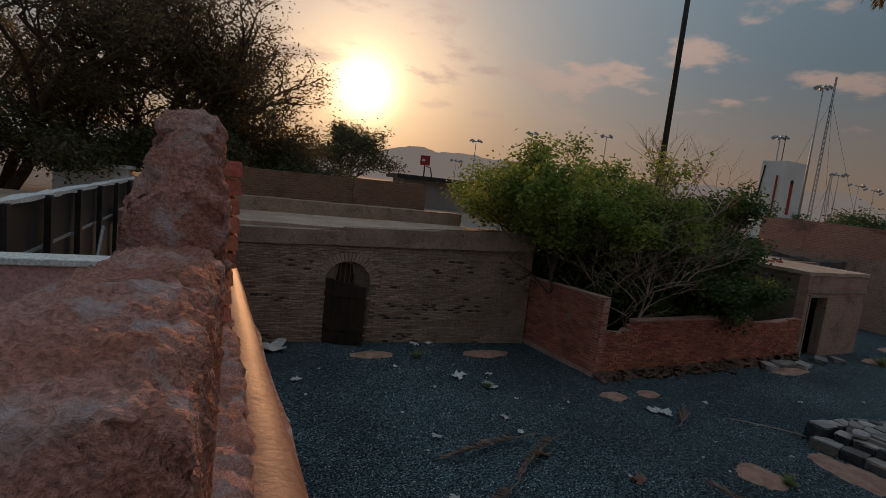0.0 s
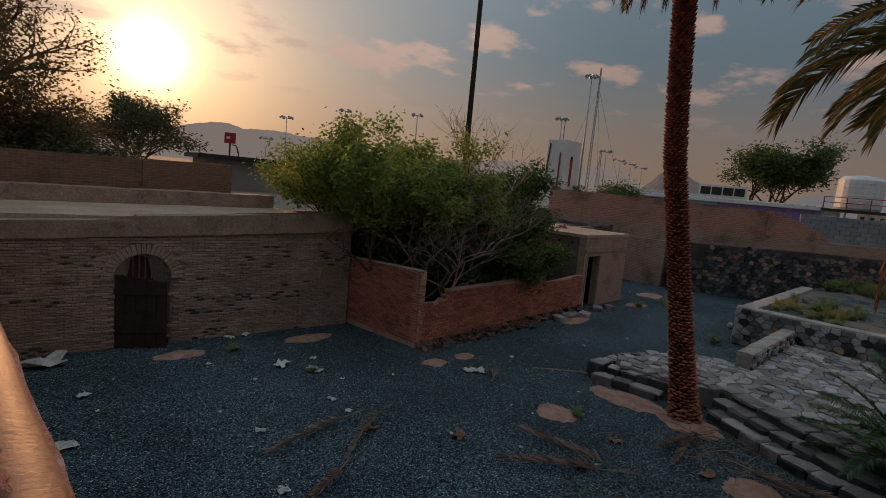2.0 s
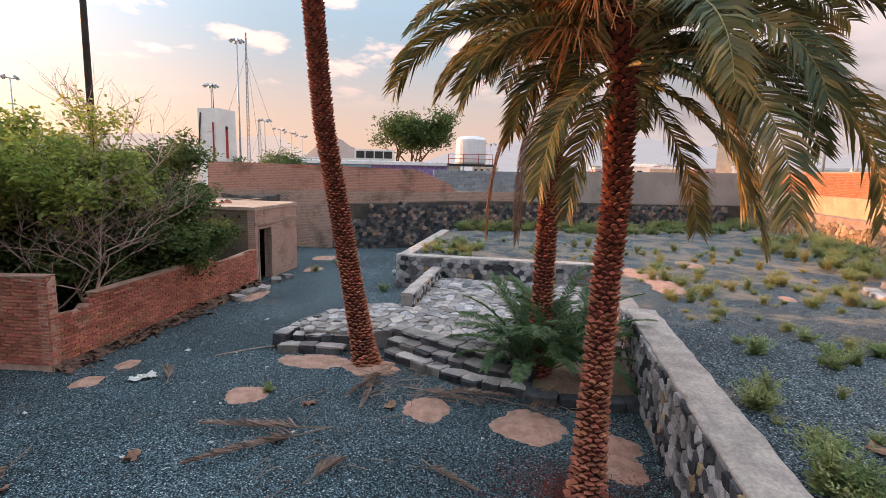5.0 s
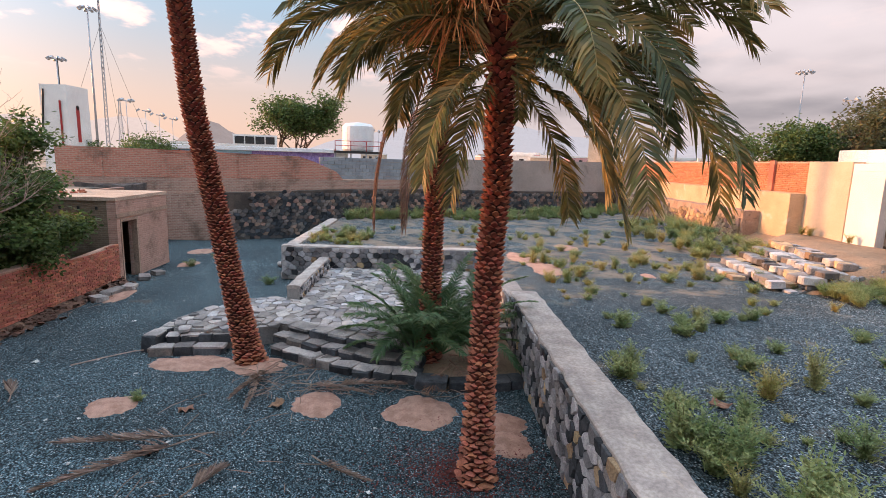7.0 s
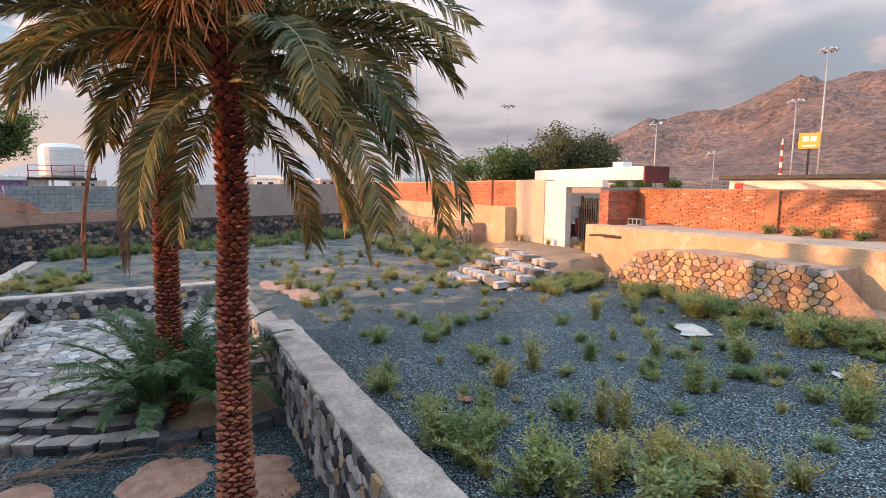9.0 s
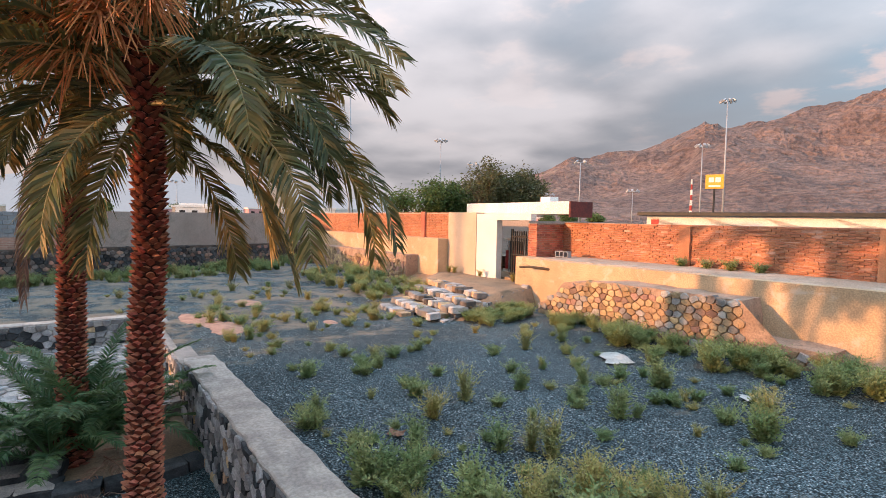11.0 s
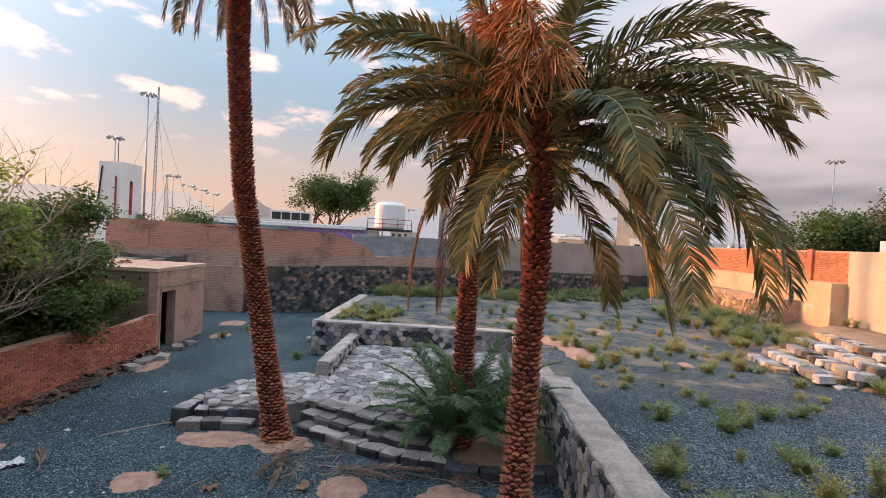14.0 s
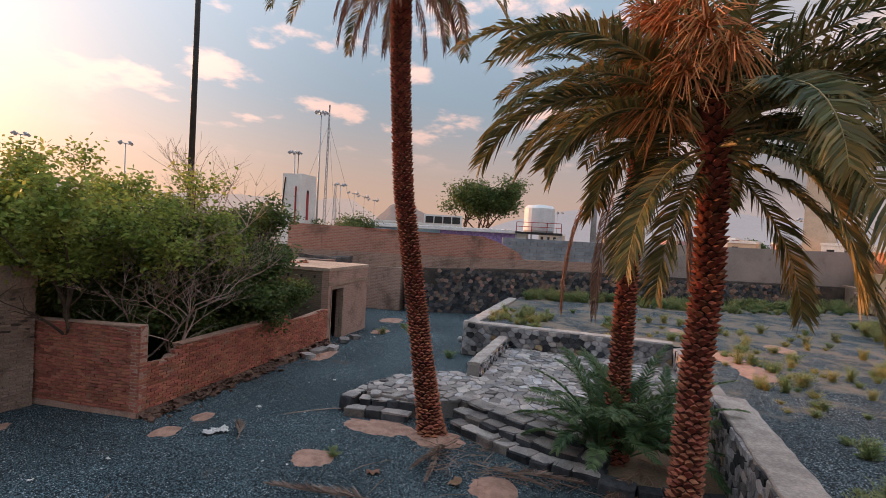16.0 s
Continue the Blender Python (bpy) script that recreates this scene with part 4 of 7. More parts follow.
RUBBLE = [block_mesh("step_stone", (M_FLAG, M_STONE, M_WARM_STONE, M_FLAG, M_STONE, M_DARK_STONE)[k], 30 + k) for k in range(6)]
LINE = [(10.92, 3.2), (10.2, 2.1), (9.6, 0.9), (9.4, 0.0)]
for k in range(3):
    stone_course("stone_step", "rough dark stone step leading up to the platform", [(x + 0.2 + 0.38 * k, y + (0.05 * k if n == 0 else -0.05 * k)) for n, (x, y) in enumerate(LINE)], -0.06 if k == 0 else 0.13 * k - 0.02, 0.14 * (k + 1) + 0.02, 0.44, 80 + k)
stone_course("stone_step", "pale stone edge of the platform", [(10.75, 5.75), (10.95, 4.9), (11.0, 4.25)], -0.05, 0.17, 0.36, 84)
stone_course("stone_step", "pale stone edge of the platform", [(11.12, 5.55), (11.25, 4.9), (11.3, 4.2)], 0.14, 0.33, 0.34, 85)
stone_course("stone_edging", "rough stones along the platform edge", [(10.85, 5.8), (12.0, 5.7), (13.1, 5.2), (13.9, 4.55), (13.95, 3.9)], -0.05, 0.36, 0.34, 86)
stone_course("stone_edging", "dark rough stones bounding the planting bed", [(9.42, 0.1), (9.3, -0.5), (9.35, -1.2), (9.5, -1.95)], -0.06, 0.2, 0.36, 87, tread=False)
bed = prism([(9.5, 0.1), (11.2, 0.2), (11.9, -1.95), (9.6, -1.95)], -0.02, 0.13)
tagged(part("planting_bed", rough_up(bed, 0.04, 2.0, 0.25), M_EARTH), "bare brown earth round the young palm", "earth", kind="structure")
bench_wall = stone_wall("stone_bench", "low stone bench wall with a pale cement top", (13.75, 3.28, 0.4), 0, 4.2, 0.42, 0.38, 66, 0, 0.16, 120)

# ---- right boundary: retaining wall, ledge, brick wall, gate ----
retain = tagged(part("wall_retaining", rough_up(profile_wall([(0, 0.6), (15.5, 0.6), (15.5, 2.98), (0, 2.93)], 0.35, (13.5, -13.5, 0), 180), 0.012, 1.0, 0.6), M_PLASTER), "ochre plastered retaining wall with damp stains", "wall", kind="structure")
tagged(part("ledge", rough_up(box(-2.0, 13.45, -16.2, -13.84, 2.6, 2.955), 0.02, 1.5, 0.5), M_ROOF_DUST), "dusty ledge below the brick wall", "ledge", kind="structure")
brick_right = tagged(part("wall_brick_right", box(-2.0, 13.95, -16.3, -16.03, 2.9, 4.25), M_BRICK_MORTAR), "orange-red brick boundary wall lit by the low sun", "wall", kind="structure")
lay_bricks(brick_right, M_ORANGE_BRICK, (14.0, -16.0, 2.93), 180, 16.0, 1.36, 91, near=6.0, size=(0.225, 0.1, 0.056), joint=0.013, uneven=0.028, missing=0.025)
for x in (8.95, 3.9):
    part("pilaster", box(x - 0.18, x + 0.18, -15.98, -15.9, 2.94, 4.2), M_ORANGE_BRICK, brick_right)
pier = tagged(part("gate_pier", box(13.98, 14.42, -16.3, -14.52, 1.5, 4.2), M_MORTAR), "red brick pier beside the gate", "pier", kind="structure")
lay_bricks(pier, M_BRICK, (13.97, -14.5, 2.6), -90, 1.5, 1.62, 92, near=0, size=(0.27, 0.03, 0.07), joint=0.016)
lay_bricks(pier, M_BRICK, (14.43, -14.51, 1.6), 180, 0.46, 2.6, 93, near=0, size=(0.2, 0.04, 0.07), joint=0.016)
face_wall = tagged(part("wall_gate_side", box(13.5, 14.42, -14.5, -13.88, 0.6, 2.94), M_PLASTER), "ochre plaster return of the retaining wall", "wall", kind="structure")

RUBBLE_TOP = [(0, 0.8), (0.6, 1.1), (1.0, 1.55), (2.6, 1.76), (6.2, 1.74), (6.3, 0.92), (8.0, 0.85)]
rubble = tagged(part("wall_rubble", rough_up(profile_wall([(0, 0.8), (8.0, 0.8), (8.0, 1.68), (6.36, 1.74), (6.25, 2.55), (2.6, 2.58), (1.0, 2.4), (0.6, 1.9), (0, 1.6)], 0.95, (11.9, -12.55, 0), 180), 0.05, 1.6, 0.3), M_MORTAR), "broken ochre rubble stone wall below the retaining wall", "wall", kind="structure")
face_stones(rubble, STONES["warm"], (11.9, -12.5, 0.85), 180, 8.0, 1.85, 0.24, 95, depth=0.22, near=4.0, gap=0.012, tall=lambda s: top_line(RUBBLE_TOP)(s) + 0.12 * noise.noise(Vector((s * 1.1, 3, 1))), mixed=STONES["rust"] + STONES["flag"] * 2, share=0.35)

# earth bank and path in front of the gate
def bank_height(x, y):
    up_steps = (-y - 9.0 - 0.2 * (x - 13.0)) / 3.1
    side = min((-y - 9.4 - 2.6 * max(0.0, min(1.0, (x - 17.5) / 2.5))) / 2.4, (x - 12.75) / 0.45)
    return 0.86 + 1.03 * max(0.0, min(1.0, up_steps, side)) + 0.04 * noise.noise(Vector((x, y, 3.0)))


bank = sheet("earth_bank", 12.3, 30.0, -14.48, -9.0, 60, 24, bank_height, M_EARTH)
tagged(bank, "trodden brown earth in front of the gate", "ground", kind="structure")
for k, (x0, y0, x1, y1, top_z) in enumerate(((16.4, -9.35, 14.5, -9.05, 1.20), (16.8, -10.1, 13.2, -9.4, 1.34), (17.2, -10.85, 12.95, -10.0, 1.50), (17.6, -11.55, 13.1, -10.65, 1.66), (17.8, -12.25, 13.3, -11.35, 1.82))):
    stone_course("stone_step", "rough field stone step going up to the gate", [(x0, y0), (x1, y1)], top_z - 0.2, top_z, 0.40, 110 + k, 0.36, pool=RUBBLE, jolt=0.05, turn=9, tread=False)
    stone_course("stone_step", "flat stones behind the step edge", [(x0 + 0.1, y0 - 0.36), (x1 + 0.1, y1 - 0.34)], top_z - 0.2, top_z - 0.03, 0.36, 120 + k, 0.5, pool=RUBBLE, jolt=0.06, turn=12, tread=False)
face_stones(bank, STONES["grey"], (12.95, -9.5, 0.9), -86, 4.2, 1.2, 0.22, 99, depth=0.3, near=2.0, tall=lambda s: 0.30 + 0.20 * s, mixed=STONES["flag"], tilt=0)

gate_bm = box(16.25, 17.55, -14.8, -14.5, 1.6, 4.30)
add_box(gate_bm, 14.3, 17.55, -14.8, -14.5, 4.305, 4.55)
tagged(part("wall_gate", gate_bm, M_WHITE), "white painted wall round the gate", "wall", kind="structure")
tagged(part("gate_pillar", box(17.553, 19.6, -14.9, -14.46, 1.5, 4.62, 0.01), M_BEIGE), "broad beige plastered pillar", "pillar", kind="structure")
roof = empty("gatehouse", "white flat-roofed gatehouse behind the gate", "building", kind="structure")
part("roof_slab", box(12.85, 18.9, -16.2, -14.98, 4.56, 5.03, 0.01), M_WHITE, roof, "white painted roof edge")
part("end_panel", box(12.77, 12.845, -16.2, -14.96, 4.45, 5.03), M_MAROON, roof, "dark red end panel")
part("back_wall", box(12.2, 25.0, -18.6, -18.4, 1.9, 4.3), M_GREY_PLASTER, roof)
part("vent_box", box(14.2, 14.7, -15.9, -15.4, 5.0, 5.25, 0.01), M_WHITE, roof)
tagged(part("gate_yard", box(12.0, 25.0, -19.0, -14.91, 1.6, 1.93), M_EARTH), "bare floor behind the gate", "floor", kind="structure")

left_brick = tagged(part("wall_brick_left", box(19.61, 36.8, -14.85, -14.55, 3.3, 4.62), M_BRICK_MORTAR), "orange brick wall on a plastered base", "wall", kind="structure")
lay_bricks(left_brick, M_ORANGE_BRICK, (36.5, -14.52, 3.42), 180, 16.9, 1.2, 97, near=16.0, size=(0.24, 0.06, 0.062), joint=0.014)
part("pilaster", box(21.55, 21.85, -14.52, -14.42, 3.42, 4.66), M_BRICK, left_brick)
plinth = tagged(part("wall_plaster_left", rough_up(box(19.61, 36.8, -14.5, -13.9, 0.9, 3.40), 0.012, 1.2, 0.7), M_PLASTER), "cracked ochre plaster base of the brick wall", "wall", kind="structure")
low_left = tagged(part("wall_rubble_left", rough_up(box(21.3, 36.8, -13.9, -13.2, 0.9, 2.55), 0.05, 1.5, 0.35), M_MORTAR), "broken plastered rubble wall with a brick end", "wall", kind="structure")
face_stones(low_left, STONES["warm"], (35.0, -13.1, 1.0), 180, 13.6, 1.5, 0.3, 98, depth=0.2, near=13.0, limit=200, tall=lambda s: 1.35 + 0.4 * noise.noise(Vector((s * 0.7, 1, 1))), mixed=STONES["rust"])

# ---- near broken mud wall beside the viewer ----
NEAR = Matrix.Translation((-0.158, 0.172, 4.17)) @ Matrix.Rotation(radians(0.9), 4, "Z") @ Matrix.Translation((0.422, -0.332, -3.918))


def close_up(bm, size, foot=None):
    """Sets a lump of the wall top at arm's length from the viewer; its foot is drawn down into the wall below."""
    for v in bm.verts:
        sink = max(0.0, foot - v.co.z) * 3.1 if foot else 0.0
        v.co = Vector((-0.158, 0.172, 4.17)) + (NEAR.to_3x3() @ (v.co - Vector((-0.422, 0.332, 3.918)))) * size - Vector((0, 0, sink))
    return bm


near_wall = tagged(part("wall_near", rough_up(profile_wall([(0, 0.0), (11.9, 0.0), (11.9, 2.98), (0, 2.98)], 0.66, (-0.08, 1.02, 0), 90), 0.03, 2.0, 0.5), M_MUD), "thick crumbling red mud wall beside the viewer", "wall", kind="structure")
near_wall.data.transform(NEAR)


def mud_lump(sections, amount, cut, seed):
    """A worn block through cross sections of (y, x0, x1, z0, z1)."""
    bm = bmesh.new()
    rings = []
    for y, x0, x1, z0, z1 in sections:
        pts = [(x0, z0), (x0, z0 + (z1 - z0) * 0.55), (x0 + (x1 - x0) * 0.05, z1 - 0.05), (x0 + (x1 - x0) * 0.18, z1 - 0.008), ((x0 + x1) / 2, z1), (x1 - (x1 - x0) * 0.14, z1 - 0.008), (x1 - 0.01, z1 - 0.045), (x1, z0 + (z1 - z0) * 0.5), (x1, z0)]
        rings.append([bm.verts.new((x, y, z)) for x, z in pts])
    for a, b in zip(rings, rings[1:]):
        for k in range(len(a) - 1):
            bm.faces.new((a[k], a[k + 1], b[k + 1], b[k]))
    bm.faces.new(rings[0])
    bm.faces.new(rings[-1][::-1])
    bmesh.ops.recalc_face_normals(bm, faces=bm.faces)
    for _ in range(7):
        long = [e for e in bm.edges if e.calc_length() > cut]
        if not long:
            break
        bmesh.ops.subdivide_edges(bm, edges=long, cuts=1, use_grid_fill=True)
    bmesh.ops.triangulate(bm, faces=bm.faces)
    bm.normal_update()
    for v in bm.verts:
        p = v.co + Vector((seed, 0, 0))
        v.co += v.normal * (noise.fractal(p * 7, 0.8, 2.1, 3) * amount + noise.fractal(p * 32, 0.9, 2.1, 3) * amount * 0.48 + noise.fractal(p * 110, 0.9, 2.1, 2) * amount * 0.42)
    return bm


part("wall_top", close_up(mud_lump([(1.09, -1.05, -0.40, 2.9, 3.57), (1.35, -0.95, -0.385, 2.9, 3.60), (1.8, -0.76, -0.36, 2.9, 3.61), (2.1, -0.68, -0.34, 2.9, 3.62), (2.55, -0.66, -0.31, 2.9, 3.60)], 0.022, 0.022, 1), 0.47, 3.3), M_MUD, near_wall, "weathered earthen top with pale salt crust", smooth=True)
part("broken_stump", close_up(mud_lump([(2.28, -0.645, -0.335, 3.5, 3.80), (2.36, -0.63, -0.325, 3.5, 3.875), (2.62, -0.61, -0.32, 3.5, 3.89), (2.76, -0.60, -0.33, 3.5, 3.84)], 0.028, 0.024, 2), 0.47), M_MUD, near_wall, "lumpy broken end of the mud wall", smooth=True)
part("broken_stump", close_up(mud_lump([(2.34, -0.575, -0.355, 3.8, 4.01), (2.42, -0.57, -0.345, 3.8, 4.07), (2.6, -0.56, -0.345, 3.8, 4.08), (2.7, -0.55, -0.36, 3.8, 4.02)], 0.030, 0.022, 3), 0.47), M_MUD, near_wall, "lumpy top of the broken mud wall", smooth=True)
part("mud_slope", close_up(mud_lump([(1.05, -0.5, -0.245, 2.7, 3.05), (1.7, -0.42, -0.225, 2.7, 3.09), (2.4, -0.36, -0.21, 2.7, 3.09), (3.4, -0.36, -0.19, 2.7, 3.06)], 0.03, 0.03, 4), 1.0), M_MUD, near_wall, "crumbled mud below the wall top", smooth=True)
bm = bmesh.new()
rows = []
for k in range(61):
    y = 1.05 + 11.8 * (k / 60) ** 1.5
    shift = 0.012 * noise.noise(Vector((y * 1.7, 0, 0)))
    rows.append([bm.verts.new((x + shift + 0.006 * (y - 1), y, z)) for x, z in ((-0.42, 2.9), (-0.36, 3.0), (-0.26, 3.045), (-0.18, 3.04), (-0.12, 3.015), (-0.085, 2.96), (-0.075, 2.88), (-0.09, 2.8))])
for a, b in zip(rows, rows[1:]):
    for j in range(7):
        bm.faces.new((a[j], a[j + 1], b[j + 1], b[j]))
bmesh.ops.recalc_face_normals(bm, faces=bm.faces)
bm.transform(NEAR)
part("smooth_coping", bm, M_COPE_EDGE, near_wall, "smooth glossy mud coping along the wall edge", smooth=True)
edge_brick = brick_mesh("brick", M_BRICK, 5, (0.10, 0.22, 0.066))
for k in range(9):
    ob = new("brick", edge_brick)
    ob.parent = near_wall
    ob.matrix_basis = NEAR @ pose(-0.315 + RNG.uniform(-0.008, 0.008), 2.62 + RNG.uniform(-0.01, 0.01), 3.28 + k * 0.076, 0, 0, RNG.uniform(-3, 3))

# ---- neighbouring court behind the near wall ----
tagged(part("wall_pink", box(-9.0, -0.69, 6.45, 6.7, 0, 2.93), M_PINK), "pink plastered parapet of the neighbouring court", "wall", kind="structure")
tagged(part("wall_cap", box(-9.0, -0.67, 6.41, 6.74, 2.934, 3.01, 0.01), M_WHITE), "white cap on the pink parapet", "wall cap", kind="structure")
tagged(part("court_floor", box(-9.0, -0.5, 6.75, 16.2, 0, 0.6), M_ROOF_DUST), "bare floor of the neighbouring court", "floor", kind="structure")
screen = empty("screen_fence", "dark screened metal frame fence with a white top sheet", "fence", at=(-2.15, 6.9, 0.6), turn=88)
part("screen", box(0, 9.6, 0.06, 0.10, 0, 2.86), M_METAL_DARK, screen, "black fabric screen")
part("top_sheet", rough_up(box(-0.1, 9.7, 0.0, 0.16, 2.82, 2.88), 0.02, 2.0, 0.3), M_PLASTIC, screen, "sagging white sheet along the top")
for k in range(7):
    x = 0.25 + k * 1.5
    part("post", box(x - 0.05, x + 0.05, -0.06, 0.02, 0, 2.86), M_METAL_DARK, screen)
for z in (1.0, 2.15):
    part("rail", box(0, 9.6, 0.025, 0.055, z, z + 0.04), M_STEEL, screen)
for x in (3.25, 6.25):
    part("brace", tube([(x, -0.08, 0.2), (x + 1.5, -0.08, 2.1)], [0.03, 0.03]), M_STEEL, screen)
hut_roof = empty("white_shed", "white metal shed behind the fence", "shed")
part("shed_wall", box(-4.0, -2.2, 17.5, 19.5, 2.6, 3.62), M_WHITE, hut_roof)
part("shed_roof", box(-4.1, -2.1, 17.42, 19.6, 3.625, 3.72), M_PLASTIC, hut_roof)

# ---- wooden double door in the arch ----
door = empty("arched_door", "dark wooden plank door standing ajar in the arch", "door", kind="structure")
door.matrix_basis = arch_pose
for k in range(5):
    part("plank", box(k * 0.205, k * 0.205 + 0.2, -0.025, 0.02, 0.02, 1.62 - 0.03 * k, 0.006), M_DARK_WOOD, door).matrix_basis = pose(D0 + 0.02, 0.05, 0, 0, 0, -22)
part("rail", box(0, 1.02, -0.05, -0.027, 0.35, 0.47), M_DARK_WOOD, door).matrix_basis = pose(D0 + 0.02, 0.05, 0, 0, 0, -22)
part("rail", box(0, 1.02, -0.05, -0.027, 1.2, 1.32), M_DARK_WOOD, door).matrix_basis = pose(D0 + 0.02, 0.05, 0, 0, 0, -22)
for k in range(9):
    x = D0 + 0.07 + k * 0.12
    half = math.sqrt(max(0.0, 1 - ((x - (D0 + D1) / 2) / 0.55) ** 2)) * 0.53
    part("fan_slat", box(x - 0.045, x + 0.045, 0.12, 0.15, SPRING - 0.02, SPRING + max(half, 0.05)), M_DARK_WOOD, door)
part("transom", box(D0 + 0.01, D1 - 0.01, 0.08, 0.17, SPRING - 0.09, SPRING - 0.021), M_DARK_WOOD, door)

# ---- gate ----
gate = empty("metal_gate", "black barred metal gate standing open", "gate", at=(0, 0, 0))
for k in range(9):
    x = 14.98 + k * 0.13
    part("bar", box(x, x + (0.12 if k == 8 else 0.05), -15.25, -15.20, 1.98, 3.95 if k == 8 else 3.86), M_METAL_DARK, gate)
for z in (2.05, 2.85, 3.6):
    part("rail", box(14.96, 16.1, -15.195, -15.17, z, z + 0.06), M_METAL_DARK, gate)
barrier = empty("red_white_panel", "red metal door with a white lattice frame behind the gate", "door")
part("panel", box(16.45, 17.7, -16.4, -16.36, 2.1, 2.95), M_RED, barrier, "dark red sheet")
part("frame", box(16.35, 17.8, -16.35, -16.3, 3.38, 3.5), M_WHITE, barrier)
part("frame", box(16.35, 16.45, -16.35, -16.3, 1.98, 3.38), M_WHITE, barrier)
part("frame", box(17.35, 17.43, -16.34, -16.29, 1.98, 3.38), M_STEEL, barrier)
part("frame", box(16.45, 17.8, -16.345, -16.295, 1.98, 2.1), M_WHITE, barrier)
part("dark_mesh", box(16.45, 17.35, -16.395, -16.365, 2.955, 3.38), M_METAL_DARK, barrier, "dark wire mesh")
for k in range(9):
    part("lattice_bar", tube([(16.5 + k * 0.12, -16.33, 2.96), (16.7 + k * 0.12, -16.33, 3.38)], [0.008, 0.008], 4), M_METAL_DARK, barrier)
part("post", tube([(16.2, -15.6, 1.93), (16.2, -15.6, 3.2)], [0.05, 0.05], 8), M_RED, barrier)
blocks = empty("hollow_block", "grey hollow concrete block lying on the ledge", "block", at=(13.0, -14.9, 2.97))
part("block", box(-0.3, 0.3, -0.1, 0.1, 0, 0.03), M_BLOCK, blocks)
for k in range(4):
    part("web", box(-0.3 + k * 0.19, -0.27 + k * 0.19, -0.1, 0.1, 0.03, 0.2), M_BLOCK, blocks)
part("top_face", box(-0.3, 0.3, -0.1, 0.1, 0.2, 0.23), M_BLOCK, blocks)
stub = tagged(part("branch", tube([(12.3, -13.6, 2.62), (12.9, -13.05, 2.70), (13.25, -12.95, 2.66)], [0.05, 0.045, 0.035], 7), M_BARK), "dead branch stub sticking out of the wall", "branch")

# ---- palms ----
def leaf_base_mesh(mat, seed):
    rr = random.Random(seed)
    bm = bmesh.new()
    pts = [(-0.52, 0.15), (-0.46, 0.55), (-0.24, 0.88), (0.0, 0.98), (0.24, 0.88), (0.46, 0.55), (0.52, 0.15), (0.0, -0.35)]
    back = [bm.verts.new((x, -0.35, z)) for x, z in pts]
    lip = [bm.verts.new((x * 0.92, 0.06 + 0.85 * max(0, z) + rr.uniform(-0.06, 0.06), z * 0.95)) for x, z in pts]
    for i in range(8):
        j = (i + 1) % 8
        bm.faces.new((back[j], back[i], lip[i], lip[j]))
    bm.faces.new(lip)
    bmesh.ops.recalc_face_normals(bm, faces=bm.faces)
    # cut rims are pale; shade under each leaf base is painted on lower faces
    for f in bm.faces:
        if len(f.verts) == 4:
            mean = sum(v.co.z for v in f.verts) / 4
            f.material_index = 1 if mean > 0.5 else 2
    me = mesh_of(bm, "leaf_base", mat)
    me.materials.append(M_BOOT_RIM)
    me.materials.append(M_BOOT_SHADE)
    return me


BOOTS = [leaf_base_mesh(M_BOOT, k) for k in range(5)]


def spine_point(spine, z):
    for a, b in zip(spine, spine[1:]):
        if a[2] <= z <= b[2]:
            f = (z - a[2]) / (b[2] - a[2])
            return Vector(a[:3]).lerp(Vector(b[:3]), f), a[3] + (b[3] - a[3]) * f
    return Vector(spine[-1][:3]), spine[-1][3]


def palm_trunk(palm, spine, around, pitch, seed, parts_between, big=1.0):
    """Core and leaf bases in a spiral. spine: x, y, z, radius, relative to the palm's base."""
    rr = random.Random(seed)
    fine = []
    for k in range(25):
        z = spine[0][2] + (spine[-1][2] - spine[0][2]) * k / 24
        p, rad = spine_point(spine, z)
        fine.append((p, rad * 0.9))
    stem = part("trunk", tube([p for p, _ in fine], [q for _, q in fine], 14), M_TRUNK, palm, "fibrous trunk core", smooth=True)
    verts, faces, kinds, count = [], [], [], 0
    z, row = spine[0][2] + 0.04, 0
    while z < spine[-1][2]:
        for k in range(around):
            zz = z + pitch * k / around + rr.uniform(-0.012, 0.012)
            p, rad = spine_point(spine, min(zz, spine[-1][2]))
            a = math.tau * (k + (row % 2) * 0.5) / around + rr.uniform(-0.08, 0.08)
            wide, high = math.tau * rad / around * 0.92 * big, pitch * 1.05 * big * rr.uniform(0.85, 1.15)
            m = Matrix.Translation(p + Vector((math.sin(a), math.cos(a), 0)) * rad * 0.95) @ Matrix.Rotation(-a, 4, "Z") @ Matrix.Rotation(radians(rr.uniform(-8, 8)), 4, "X") @ Matrix.Diagonal((wide, 0.085, high, 1))
            me = rr.choice(BOOTS)
            if parts_between[0] < zz < parts_between[1] and count < 300:
                count += 1
                ob = new("leaf_base", me)
                ob.parent = stem
                ob.matrix_basis = m
            else:
                at = len(verts)
                verts += [m @ v.co for v in me.vertices]
                faces += [[at + i for i in q.vertices] for q in me.polygons]
                kinds += [q.material_index for q in me.polygons]
        z += pitch
        row += 1
    rest = bpy.data.meshes.new("leaf_base_rest")
    rest.from_pydata(verts, [], faces)
    for mat in (M_BOOT, M_BOOT_RIM, M_BOOT_SHADE):
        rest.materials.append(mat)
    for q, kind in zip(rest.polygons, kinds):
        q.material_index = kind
    ob = new("leaf_base_rest", rest)
    ob.parent = stem
    ob["kind"] = "stuff"


